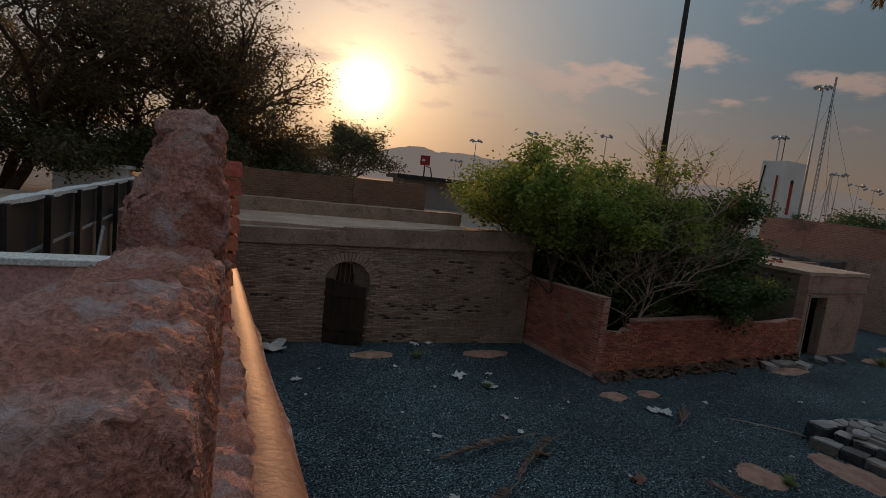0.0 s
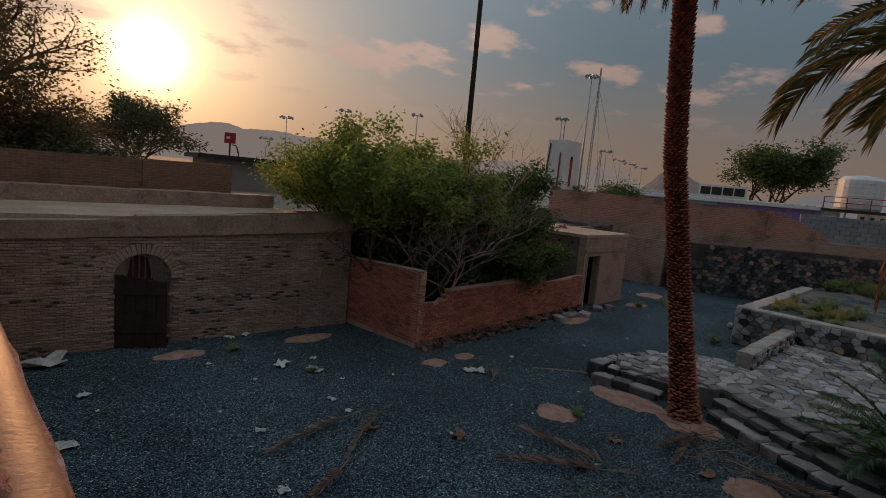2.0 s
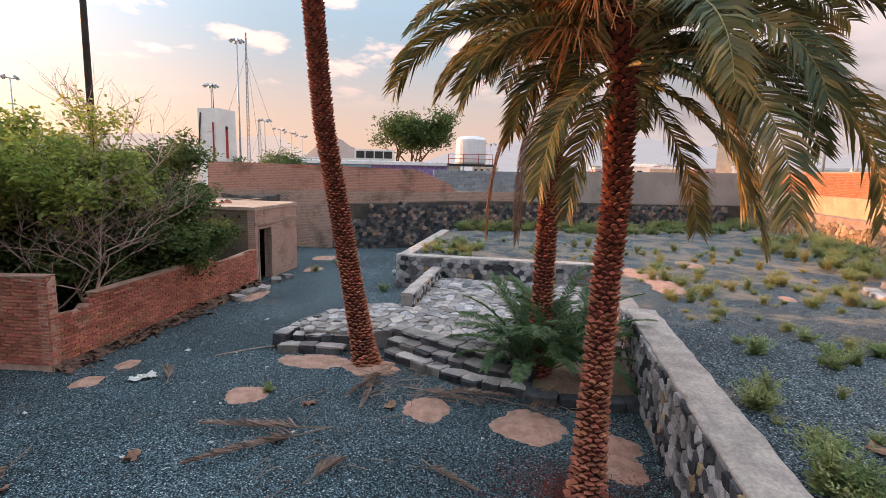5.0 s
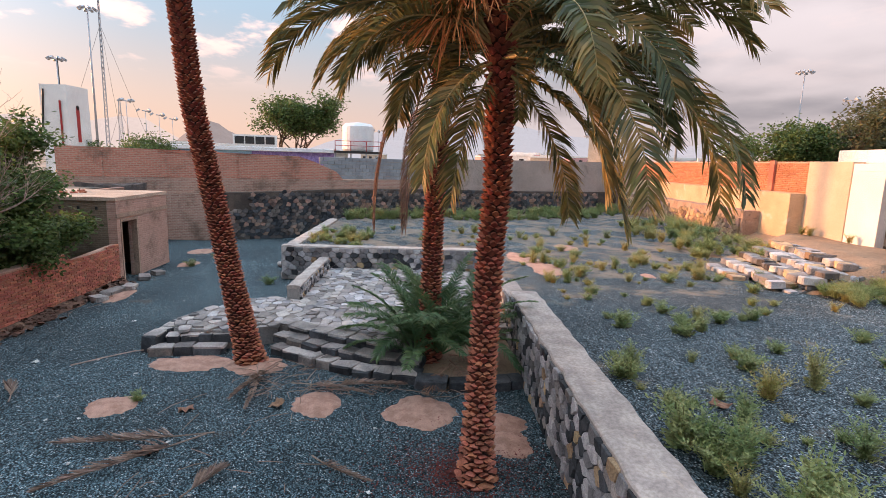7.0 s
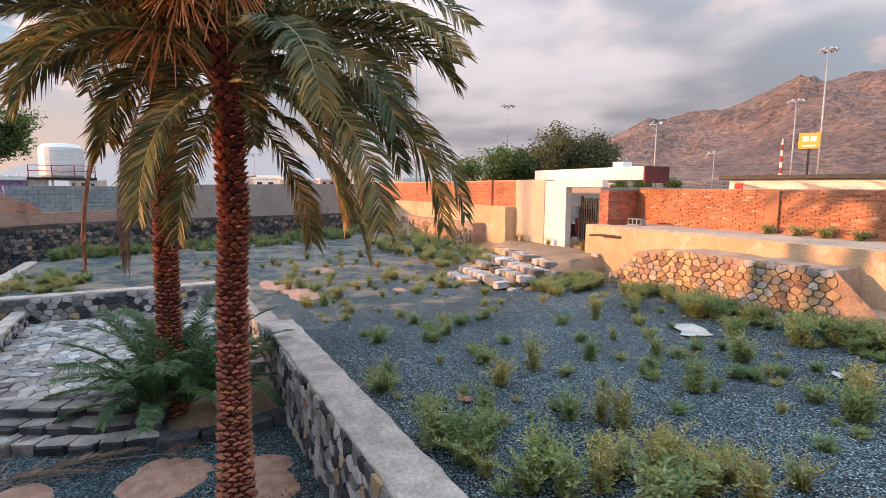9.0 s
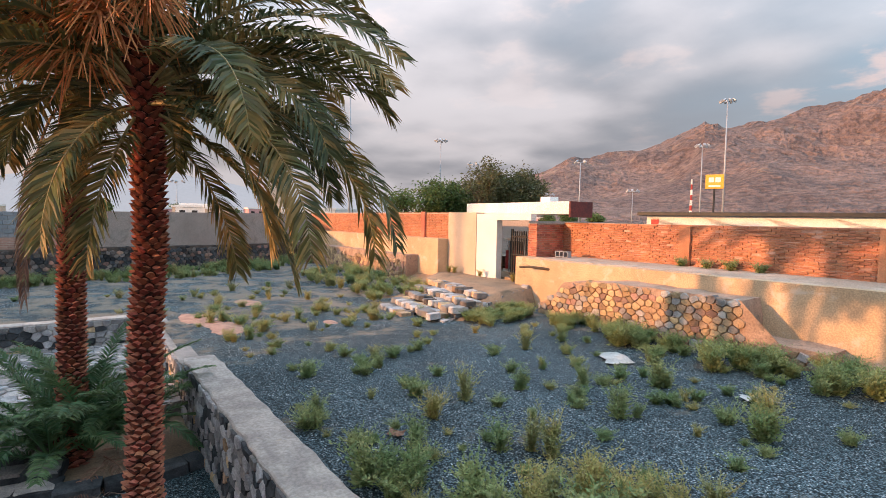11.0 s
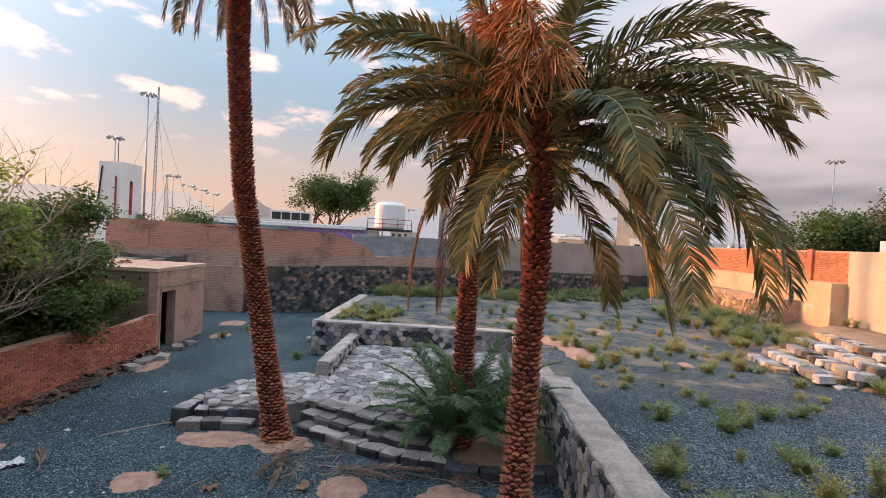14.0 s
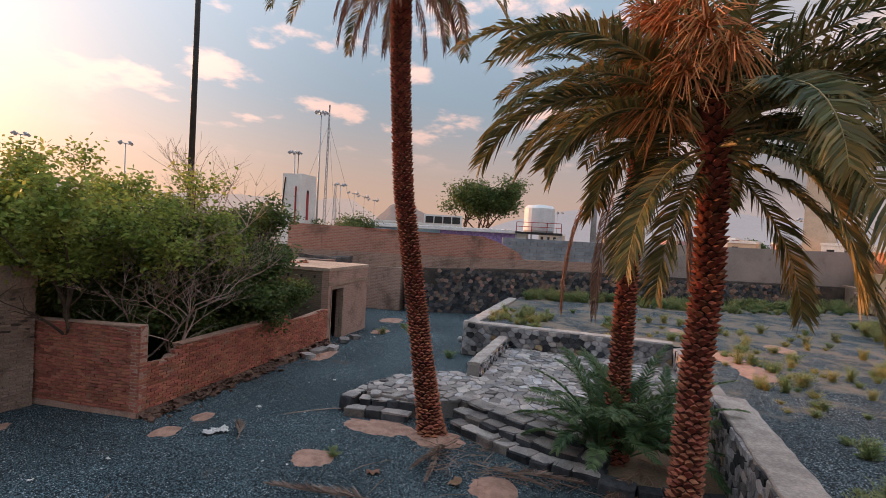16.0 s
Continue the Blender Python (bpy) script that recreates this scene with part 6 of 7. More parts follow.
def lattice_tower(az, dist, top_el, wide, red=False):
    x, y = toward(az, dist)
    top = 4.1 + dist * math.tan(radians(top_el)) - 2.6
    thing = empty("lattice_tower", "slim guyed lattice radio tower", "radio tower", at=(x, y, 2.6))
    mats = (M_RED, M_WHITE) if red else (M_STEEL, M_STEEL)
    n = 10
    for k in range(n):
        bm = bmesh.new()
        z0, z1 = top * k / n, top * (k + 1) / n
        a, b = wide * (1 - 0.7 * k / n), wide * (1 - 0.7 * (k + 1) / n)
        corners = [(1, 0), (-0.5, 0.87), (-0.5, -0.87)]
        for i, (cx, cy) in enumerate(corners):
            dx, dy = corners[(i + 1) % 3]
            add_tube(bm, [(cx * a, cy * a, z0), (cx * b, cy * b, z1)], [0.09, 0.09], 4)
            for j in range(3):
                s, t = j / 3, (j + 1) / 3
                add_tube(bm, [(cx * a, cy * a, z0 + (z1 - z0) * s), (dx * b, dy * b, z0 + (z1 - z0) * t)], [0.05, 0.05], 3)
        part("section", bm, mats[k % 2], thing)
    if not red:
        for sx, sy in ((1, 0.2), (-0.7, 0.7), (0.2, -1)):
            part("guy_wire", tube([(0, 0, top * 0.85), (sx * top * 0.28, sy * top * 0.28, 0)], [0.03, 0.03], 3), M_METAL_DARK, thing)
    return thing


lattice_tower(59.35, 130, 12.95, 0.42)
lattice_tower(60.4, 190, 4.6, 1.0)
lattice_tower(151.0, 150, 4.6, 0.4, True)

sign = empty("road_sign", "small red square sign on a bent pole", "sign", at=(*toward(21.7, 60.0), 2.6))
part("pole", tube([(0, 0, 0), (0, 0, 3.6)], [0.09, 0.09], 8), M_METAL_DARK, sign)
part("board", box(-0.55, 0.55, -0.06, 0.06, 3.6, 4.7, 0.02), M_RED, sign, "red sign face").matrix_basis = pose(0, 0, 0, 0, 0, -20)
part("mark", box(-0.35, 0.0, -0.08, -0.063, 4.05, 4.3), M_WHITE, sign).matrix_basis = pose(0, 0, 0, 0, 0, -20)
part("bent_lamp_arm", tube([(0.9, 0, 0), (0.95, 0, 2.6), (0.7, 0, 3.4), (0.2, 0, 3.5)], [0.08, 0.08, 0.07, 0.06], 8), M_METAL_DARK, sign)
M_YELLOW = material("yellow_sign", (0.75, 0.42, 0.06), (0.68, 0.36, 0.05), 2.0, 10, rough=0.5, bump=0.02)
board = empty("billboard", "square yellow billboard on a dark post", "billboard", at=(*toward(153.0, 100.0), 2.6))
turn = pose(0, 0, 0, 0, 0, 26.6)
part("post", tube([(0, 0, 0), (0, 0, 7.9)], [0.16, 0.16], 8), M_METAL_DARK, board)
part("panel", box(-1.4, 1.4, -0.2, 0.2, 7.9, 10.3, 0.05), M_YELLOW, board, "yellow panel").matrix_basis = turn
part("mark", box(-0.9, -0.1, 0.21, 0.23, 9.0, 9.8), M_WHITE, board).matrix_basis = turn
part("mark", box(0.1, 0.9, 0.21, 0.23, 9.0, 9.8), M_WHITE, board).matrix_basis = turn
part("mark", box(-0.9, 0.9, 0.21, 0.23, 8.2, 8.5), M_WHITE, board).matrix_basis = turn

# ---- buildings beyond the walls ----
x, y = 30.0, 19.8
tower = empty("plaster_tower", "pale grey plastered stair tower with a rusty pipe", "tower", at=(x, y, 0))
part("shaft", rough_up(box(0, 1.88, 0, 1.42, 0, 7.76), 0.02, 0.8, 0.6), M_WHITE, tower, "weathered pale plaster shaft")
part("pipe", tube([(-0.06, 0.35, 2.6), (-0.06, 0.35, 6.9)], [0.05, 0.05], 6), M_RED, tower, "rusty drain pipe")
part("window_slot", box(0.7, 0.95, -0.03, 0.03, 4.7, 6.6), M_RED, tower, "narrow rusty window slot")
part("slot_arch", tube([(0.83, -0.03, 6.6), (0.83, 0.04, 6.6)], [0.13, 0.13], 10), M_METAL_DARK, tower)
part("corner_pipe", tube([(-0.05, 1.38, 5.4), (-0.05, 1.2, 7.5)], [0.05, 0.05], 6), M_METAL_DARK, tower)
part("aerial", tube([(0.6, 0.7, 7.76), (0.6, 0.7, 9.3)], [0.025, 0.02], 4), M_METAL_DARK, tower)
rubble_heap = rough_up(box(24.5, 29.5, 13.5, 17.5, 2.0, 2.75), 0.18, 1.3, 0.25)
tagged(part("rubble_heap", rubble_heap, M_DARK_STONE), "heap of dark rubble below the tower", "rubble", kind="stuff")

ax, ay = toward(61.7, 50.0)
bx, by = toward(80.6, 46.0)
ang, length = math.degrees(math.atan2(by - ay, bx - ax)), math.hypot(bx - ax, by - ay)
cabin = empty("long_cabin", "long low pale blue and purple cabin with white roof", "building", at=(ax, ay, 2.6), turn=ang)
part("blue_wall", box(0, length * 0.55, 0, 3.0, 0, 2.05), M_BLUE, cabin, "pale blue corrugated sheet wall")
part("purple_wall", box(length * 0.552, length * 0.97, -0.02, 3.0, 0, 2.05), M_PURPLE, cabin, "purple stone-patterned wall")
part("end_wall", box(length * 0.972, length * 1.03, -0.05, 3.0, 0, 2.2), M_WHITE, cabin, "white end wall")
cabin_roof = part("roof", box(-0.4, length * 1.0, -0.5, 3.2, 2.06, 2.36, 0.03), M_PLASTIC, cabin, "white corrugated roof")
for k in range(36):
    s = length * k / 36
    part("roof_rib", box(s, s + 0.12, -0.54, 3.2, 2.361, 2.41), M_PLASTIC, cabin_roof)
for s in (0.42, 0.53):
    part("window", box(length * s, length * s + 0.5, -0.06, -0.005, 1.25, 1.75), M_METAL_DARK, cabin)
part("air_unit", box(length * 0.18, length * 0.18 + 1.6, -0.55, -0.02, 1.3, 1.9, 0.03), M_STEEL, cabin)
x, y = toward(72.1, 62.0)
annex = empty("glazed_annex", "white annex with a row of dark windows on its roof line", "building", at=(x, y, 2.6), turn=-72.1)
part("wall", box(-2.3, 2.3, 0, 3, 0, 3.95), M_WHITE, annex)
for k in range(4):
    part("window", box(-2.1 + k * 1.06, -1.16 + k * 1.06, -0.05, -0.003, 2.95, 3.75), M_METAL_DARK, annex)

x, y = toward(82.5, 47.0)
tank = empty("water_tank", "white water tank on a railed steel stand", "water tank", at=(x, y, 2.3), turn=-82.5)
tank_body = part("tank", tube([(0, 0, 2.6), (0, 0, 2.75), (0, 0, 4.7), (0, 0, 4.95), (0, 0, 5.05)], [1.25, 1.35, 1.35, 1.1, 0.3], 24), M_PLASTIC, tank, "white ribbed plastic tank", smooth=False)
for k in range(6):
    part("rib", tube([(0, 0, 2.95 + k * 0.3), (0, 0, 3.0 + k * 0.3)], [1.375, 1.375], 24), M_PLASTIC, tank_body)
part("deck", box(-2.0, 2.0, -1.6, 1.6, 2.4, 2.58), M_METAL_DARK, tank)
for sx in (-1.9, -0.6, 0.7, 1.9):
    part("rail_post", box(sx - 0.03, sx + 0.03, -1.6, -1.54, 2.58, 3.4), M_RED, tank)
    part("leg", box(sx - 0.07, sx + 0.07, -1.5, -1.36, 0, 2.4), M_STEEL, tank)
for z in (3.0, 3.38):
    part("rail", box(-1.9, 1.9, -1.595, -1.555, z, z + 0.05), M_RED, tank)
part("brace", tube([(-1.9, -1.45, 0.2), (1.9, -1.45, 2.3)], [0.04, 0.04], 5), M_STEEL, tank)

x, y = toward(108.2, 120.0)
block = empty("apartment_block", "tall pale block catching the low sun", "building", at=(x, y, 2.6), turn=-108)
part("wall", box(-2.6, 2.6, 0, 8, 0, 20.5), M_BEIGE, block)
part("parapet", box(-2.7, 2.7, -0.1, 8.1, 20.505, 21.1), M_WHITE, block)

ax, ay = toward(147.0, 62.0)
arcade = empty("arcade", "long white arcade shelter with a dark flat roof", "building", at=(ax, ay, 2.6), turn=-166.0)
span, n = 5.4, 7
for k in range(n):
    x0 = k * span
    pts = [(x0, 0), (x0 + 0.45, 0), (x0 + 0.45, 1.1)]
    pts += [(x0 + span / 2 - math.cos(math.pi * j / 12) * (span / 2 - 0.45), 1.1 + math.sin(math.pi * j / 12) * 0.75) for j in range(1, 12)]
    pts += [(x0 + span - 0.45, 1.1), (x0 + span - 0.45, 0), (x0 + span, 0), (x0 + span, 2.6), (x0, 2.6)]
    part("arch_bay", profile_wall(pts, 0.4, (0, 0, 0), 0), M_WHITE, arcade)
part("roof", box(-0.8, n * span + 0.8, -0.8, 8.0, 2.61, 3.0, 0.03), M_METAL_DARK, arcade, "dark flat roof edge")
part("back_wall", box(0, n * span, 7.5, 7.8, 0, 2.6), M_GREY_PLASTER, arcade)
part("sign", box(0.5, 1.3, -0.06, -0.004, 1.4, 2.2), M_RED, arcade, "small red sign")
x, y = toward(27.0, 34.0)
low = empty("dark_roof_house", "low house with a dark flat roof beyond the parapet", "building", at=(x, y, 2.6), turn=-12)
part("wall", box(-4.5, 4.5, 0, 6, 0, 1.75), M_GREY_PLASTER, low)
part("roof", box(-5.0, 5.0, -0.5, 6.3, 1.755, 2.0), M_METAL_DARK, low, "dark roof edge")
rr = random.Random(123)
for k in range(46):
    az, dist = rr.uniform(60, 178), rr.uniform(110, 420)
    x, y = toward(az, dist)
    wide, high = rr.uniform(5, 16), rr.uniform(2.0, 2.6) + dist * rr.uniform(0.004, 0.016)
    house = empty("far_house", "small pale flat-roofed building far off", "building", "far buildings", at=(x, y, 2.6), turn=-az + rr.uniform(-20, 20))
    part("wall", box(-wide / 2, wide / 2, 0, wide * 0.6, 0, high), rr.choice((M_WHITE, M_BEIGE, M_WHITE, M_PINK)), house)
    part("parapet", box(-wide / 2 - 0.15, wide / 2 + 0.15, -0.15, wide * 0.6 + 0.15, high + 0.005, high + 0.45), M_WHITE, house)
    for j in range(int(wide / 2.6)):
        part("window", box(-wide / 2 + 0.8 + j * 2.5, -wide / 2 + 1.9 + j * 2.5, -0.05, -0.004, high - 1.9, high - 0.7), M_METAL_DARK, house)
for k in range(9):
    az, dist = (128, 131, 134, 137, 139, 142, 99, 103, 92)[k], rr.uniform(150, 240)
    x, y = toward(az, dist)
    tree("far_tree", "dark green trees far off along the road", (x, y, 2.6), 3, 4, 2.0, 0.12, 10, 0.7, 0.6, M_DEEP_LEAF, 200 + k, 0.9, 0.3, group="far trees")

# ---- mountains ----
M_ROCK = material("brown_mountain_rock", (0.225, 0.145, 0.12), (0.135, 0.092, 0.082), 0.008, 0.10, bump=1.0, depth=14.0, grain=0.6, stain=(0.32, 0.22, 0.16), stain_at=(0.58, 0.7))


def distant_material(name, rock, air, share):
    """Far ridges with the haze of dusty air painted on as a glow."""
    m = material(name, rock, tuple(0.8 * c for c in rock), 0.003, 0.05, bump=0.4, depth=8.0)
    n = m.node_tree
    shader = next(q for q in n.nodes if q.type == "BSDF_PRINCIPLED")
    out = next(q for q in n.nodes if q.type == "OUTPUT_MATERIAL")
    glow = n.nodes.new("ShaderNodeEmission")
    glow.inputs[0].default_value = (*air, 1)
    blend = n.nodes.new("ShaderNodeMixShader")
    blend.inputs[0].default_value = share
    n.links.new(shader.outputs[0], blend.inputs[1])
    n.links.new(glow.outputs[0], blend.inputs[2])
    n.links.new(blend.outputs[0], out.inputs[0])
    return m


M_FAR_HAZE = distant_material("far_rock_haze_glow", (0.25, 0.24, 0.26), (0.47, 0.50, 0.55), 0.8)
M_SUN_HAZE = distant_material("sunward_rock_haze_glow", (0.25, 0.22, 0.20), (0.64, 0.56, 0.52), 0.85)
M_HILL_HAZE = distant_material("hill_rock_haze_glow", (0.16, 0.14, 0.13), (0.42, 0.36, 0.34), 0.45)


def mountains(name, label, az0, az1, near, far, profile, mat, seed, rough, nu=240, nv=60):
    """Ridges: profile gives the skyline in degrees by azimuth; the crest lies two thirds of the way back."""
    bm = bmesh.new()
    line = top_line(profile)
    rows = []
    for i in range(nu + 1):
        az = az0 + (az1 - az0) * i / nu
        row = []
        for j in range(nv + 1):
            v = j / nv
            dist = near + (far - near) * v
            crest = near + (far - near) * 0.66
            shape = min(1.0, v / 0.66) ** 1.15 if v < 0.66 else 1.0 - ((v - 0.66) / 0.34) ** 1.5
            x, y = toward(az, dist)
            peak = crest * math.tan(radians(line(az)))
            ridge = noise.ridged_multi_fractal(Vector((x, y, seed)) * (2.6 / (far - near)), 0.9, 2.1, 6, 1.0, 2.0)
            edge = min(1.0, 4 * v)
            fine = noise.fractal(Vector((x, y, seed + 3)) * (14 / (far - near)), 0.9, 2.1, 4)
            row.append(bm.verts.new((x, y, 1.0 + peak * shape * (1 + rough * (ridge - 1.1) * (1 - 0.75 * max(0, 1 - abs(v - 0.66) * 6))) + edge * shape * fine * peak * 0.07 * rough / 0.3)))
        rows.append(row)
    for a, b in zip(rows, rows[1:]):
        for j in range(nv):
            bm.faces.new((a[j], a[j + 1], b[j + 1], b[j]))
    bmesh.ops.recalc_face_normals(bm, faces=bm.faces)
    return tagged(part(name, bm, mat), label, "mountain", kind="structure")


mountains("mountain", "bare red-brown rocky mountain beyond the town", 128, 215, 600, 1900, [(128, 0.8), (131, 2.6), (134.8, 5.0), (139.3, 6.7), (143, 7.1), (146.3, 7.8), (149, 8.5), (151.9, 9.6), (153.5, 9.1), (157.3, 9.8), (164, 10.8), (175, 11), (190, 8), (215, 2)], M_ROCK, 3, 0.3)
mountains("hill", "dark rocky hill far off", 64.0, 72.5, 1200, 1500, [(64.0, 0.6), (65.6, 2.1), (66.4, 3.0), (67.5, 3.5), (68.6, 3.3), (69.6, 2.6), (71.0, 1.9), (72.5, 0.5)], M_HILL_HAZE, 5, 0.12, 80, 24)
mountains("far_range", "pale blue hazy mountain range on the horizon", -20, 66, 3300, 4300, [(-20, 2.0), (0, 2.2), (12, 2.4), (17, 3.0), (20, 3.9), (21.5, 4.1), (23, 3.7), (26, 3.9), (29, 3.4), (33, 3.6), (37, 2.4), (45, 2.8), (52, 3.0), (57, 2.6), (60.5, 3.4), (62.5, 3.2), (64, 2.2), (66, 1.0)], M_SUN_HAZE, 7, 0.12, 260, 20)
mountains("far_range", "pale blue hazy mountain range on the horizon", 76, 133, 3300, 4300, [(76, 0.6), (80, 2.0), (84, 2.9), (88, 3.7), (91, 4.6), (95, 4.9), (99, 4.2), (104, 3.2), (110, 2.6), (116, 2.2), (120, 2.8), (124, 2.0), (128, 1.6), (133, 0.6)], M_FAR_HAZE, 9, 0.12, 200, 20)

# ---- weeds ----
def weed_parts(seed, stems, high, wide, leaf, count):
    """Upright branching weed: thin stems with small leaves all the way up."""
    rr = random.Random(seed)
    stalks, verts, faces = bmesh.new(), [], []
    for k in range(stems):
        a, lean = rr.uniform(0, math.tau), rr.uniform(0.1, 1.0) * wide
        top = Vector((math.cos(a) * lean, math.sin(a) * lean, high * rr.uniform(0.55, 1.0)))
        mid = Vector((top.x * 0.4, top.y * 0.4, top.z * 0.55))
        foot = Vector((math.cos(a) * 0.02, math.sin(a) * 0.02, -0.02))
        add_tube(stalks, [foot, mid, top], [0.006, 0.005, 0.002], 3, cap=False)
        for j in range(count):
            s = (j + 1) / count
            p = foot.lerp(mid, s * 2) if s < 0.5 else mid.lerp(top, s * 2 - 1)
            b = rr.uniform(0, math.tau)
            size = leaf * (1.15 - 0.5 * s) * rr.uniform(0.7, 1.3)
            out = Vector((math.cos(b), math.sin(b), rr.uniform(-0.1, 0.8))).normalized()
            side = out.cross(Vector((0, 0, 1))).normalized() * size * 0.18
            n = len(verts)
            verts += [p, p + out * size * 0.5 + side, p + out * size, p + out * size * 0.5 - side]
            faces.append((n, n + 1, n + 2, n + 3))
            if rr.random() < 0.9:
                q = p + out * size * rr.uniform(0.6, 1.4)
                out2 = (out + Vector((rr.uniform(-1, 1), rr.uniform(-1, 1), rr.uniform(0, 1)))).normalized()
                side2 = out2.orthogonal().normalized() * size * 0.16
                n = len(verts)
                verts += [q, q + out2 * size * 0.4 + side2, q + out2 * size * 0.8, q + out2 * size * 0.4 - side2]
                faces.append((n, n + 1, n + 2, n + 3))
    at = len(verts)
    stalks.verts.index_update()
    verts += [v.co.copy() for v in stalks.verts]
    stem_faces = [[at + v.index for v in f.verts] for f in stalks.faces]
    stalks.free()
    me = bpy.data.meshes.new("weed")
    me.from_pydata(verts, [], faces + stem_faces)
    return me


KINDS = []
for k, (stems, high, wide, leaf, count, mat, label) in enumerate((
        (18, 0.50, 0.32, 0.075, 26, M_WEED, "green leafy weed growing out of the gravel"),
        (22, 0.34, 0.36, 0.07, 22, M_WEED, "low spreading green weed in the gravel"),
        (18, 0.62, 0.30, 0.06, 30, M_WEED_DRY, "tall yellowing weed in the gravel"),
        (20, 0.44, 0.34, 0.06, 26, M_WEED_DRY, "yellow-green flowering weed in the gravel"),
        (24, 0.22, 0.30, 0.055, 14, M_WEED, "small green weed tuft in the gravel"),
        (28, 0.52, 0.44, 0.085, 24, M_WEED, "bushy green weed with broad leaves"),
        (22, 0.18, 0.30, 0.05, 12, M_WEED_DRY, "small yellow grass tuft"))):
    made = []
    for v in range(3):
        leaves = weed_parts(300 + 10 * k + v, stems, high, wide, leaf, count)
        leaves.materials.append(mat)
        made.append(leaves)
    KINDS.append((made, label, mat))


def weed(kind, x, y, z, scale, turn):
    made, label, _ = KINDS[kind]
    ob = tagged(new("weed", made[int(turn) % 3]), label, "weed", "weeds on the terrace")
    ob.matrix_basis = pose(x, y, z - 0.01, 0, 0, turn) @ Matrix.Diagonal((scale, scale, scale, 1))


GROWTH = {}


def growth(kind, x, y, z, scale, turn):
    """Weeds too far off to tell apart: collected and joined."""
    made, _, mat = KINDS[kind]
    me = made[int(turn) % 3]
    m = pose(x, y, z - 0.01, 0, 0, turn) @ Matrix.Diagonal((scale, scale, scale, 1))
    verts, faces = GROWTH.setdefault(mat.name, ([], []))
    at = len(verts)
    verts += [m @ v.co for v in me.vertices]
    faces += [[at + i for i in q.vertices] for q in me.polygons]


rr = random.Random(400)
NEAR_WEEDS = ((5.34, -3.24), (6.5, -3.38), (6.74, -4.84), (7.1, -5.79), (7.79, -5.19), (5.06, -5.33), (3.76, -5.04), (3.28, -5.02), (4.16, -3.43), (3.81, -4.08), (3.27, -5.46), (7.99, -11.4), (6.69, -10.85), (5.72, -9.49), (5.55, -11.21), (5.12, -11.7), (9.26, -9.36), (9.21, -10.64), (9.89, -3.95), (9.5, -5.04), (8.59, -6.24), (9.25, -8.29), (11.65, -5.2), (7.48, -3.04), (5.82, -7.23), (5.15, -7.43), (4.04, -8.72), (3.58, -9.12), (2.84, -6.02), (3.39, -8.5), (6.06, -4.09))
SORTS = (5, 4, 3, 2, 1, 2, 2, 3, 5, 2, 3, 5, 5, 0, 5, 5, 2, 0, 1, 1, 4, 4, 4, 1, 4, 0, 1, 2, 3, 5, 0)
for (x, y), kind in zip(NEAR_WEEDS, SORTS):
    weed(kind, x, y, terrace_height(x, y), rr.uniform(0.9, 1.25), rr.uniform(0, 360))
for x, y, kind in ((5.15, -3.5, 0), (5.5, -3.0, 0), (5.0, -3.15, 5), (3.6, -4.7, 2), (3.95, -4.5, 3), (3.5, -5.3, 3), (3.9, -3.7, 0), (4.4, -3.8, 5), (3.2, -4.4, 5), (2.9, -5.3, 2), (4.75, -5.4, 2), (5.3, -5.0, 0), (5.6, -3.75, 1)):
    weed(kind, x, y, terrace_height(x, y), rr.uniform(0.95, 1.3), rr.uniform(0, 360))
for _ in range(210):
    x, y = rr.uniform(2.5, 17), rr.uniform(-11.5, -2.9)
    if noise.noise(Vector((x * 0.5, y * 0.5, 7))) > -0.15:
        weed(rr.choice((4, 4, 6, 1, 1, 3, 0)), x, y, terrace_height(x, y), rr.uniform(0.4, 0.95), rr.uniform(0, 360))
# thick growth along the far wall and the foot of the right walls
for _ in range(330):
    s = rr.uniform(5.0, 24.5)
    p = far_pose @ Vector((s, -rr.uniform(0.3, 3.2 if s > 12 else 1.6), 0))
    if p.y < 4.2 and p.y > -13.0:
        growth(rr.choice((0, 1, 5, 4, 0, 2)), p.x, p.y, terrace_height(p.x, p.y), rr.uniform(0.5, 1.25), rr.uniform(0, 360))
for _ in range(55):
    x = rr.uniform(2.5, 10.8)
    y = -rr.uniform(11.3, 12.4)
    weed(rr.choice((5, 0, 5, 1)), x, y, terrace_height(x, y), rr.uniform(0.6, 1.2), rr.uniform(0, 360))
for _ in range(46):
    x, y = rr.uniform(11.6, 13.0), rr.uniform(-12.2, -10.2)
    growth(rr.choice((4, 1, 1)), x, y, terrace_height(x, y) + 0.05, rr.uniform(0.7, 1.1), rr.uniform(0, 360))
for _ in range(50):
    x, y = rr.uniform(18.6, 22.5), rr.uniform(2.2, 4.3)
    growth(rr.choice((1, 3, 6, 0)), x, y, terrace_height(x, y), rr.uniform(0.5, 0.95), rr.uniform(0, 360))
for _ in range(90):
    x, y = rr.uniform(13.5, 24), rr.uniform(-9.0, 1.5)
    if x > 18.6 or y < -2.8:
        growth(rr.choice((6, 6, 3, 1)), x, y, terrace_height(x, y), rr.uniform(0.6, 1.1), rr.uniform(0, 360))
for _ in range(90):
    x, y = rr.uniform(16.5, 27), rr.uniform(-12.6, -9.5)
    growth(rr.choice((0, 5, 3, 1)), x, y, terrace_height(x, y) + 0.1, rr.uniform(0.7, 1.2), rr.uniform(0, 360))
for x in (8.9, 8.1, 7.4, 6.6):
    weed(1, x, -15.7, 2.95, rr.uniform(0.8, 1.1), rr.uniform(0, 360))
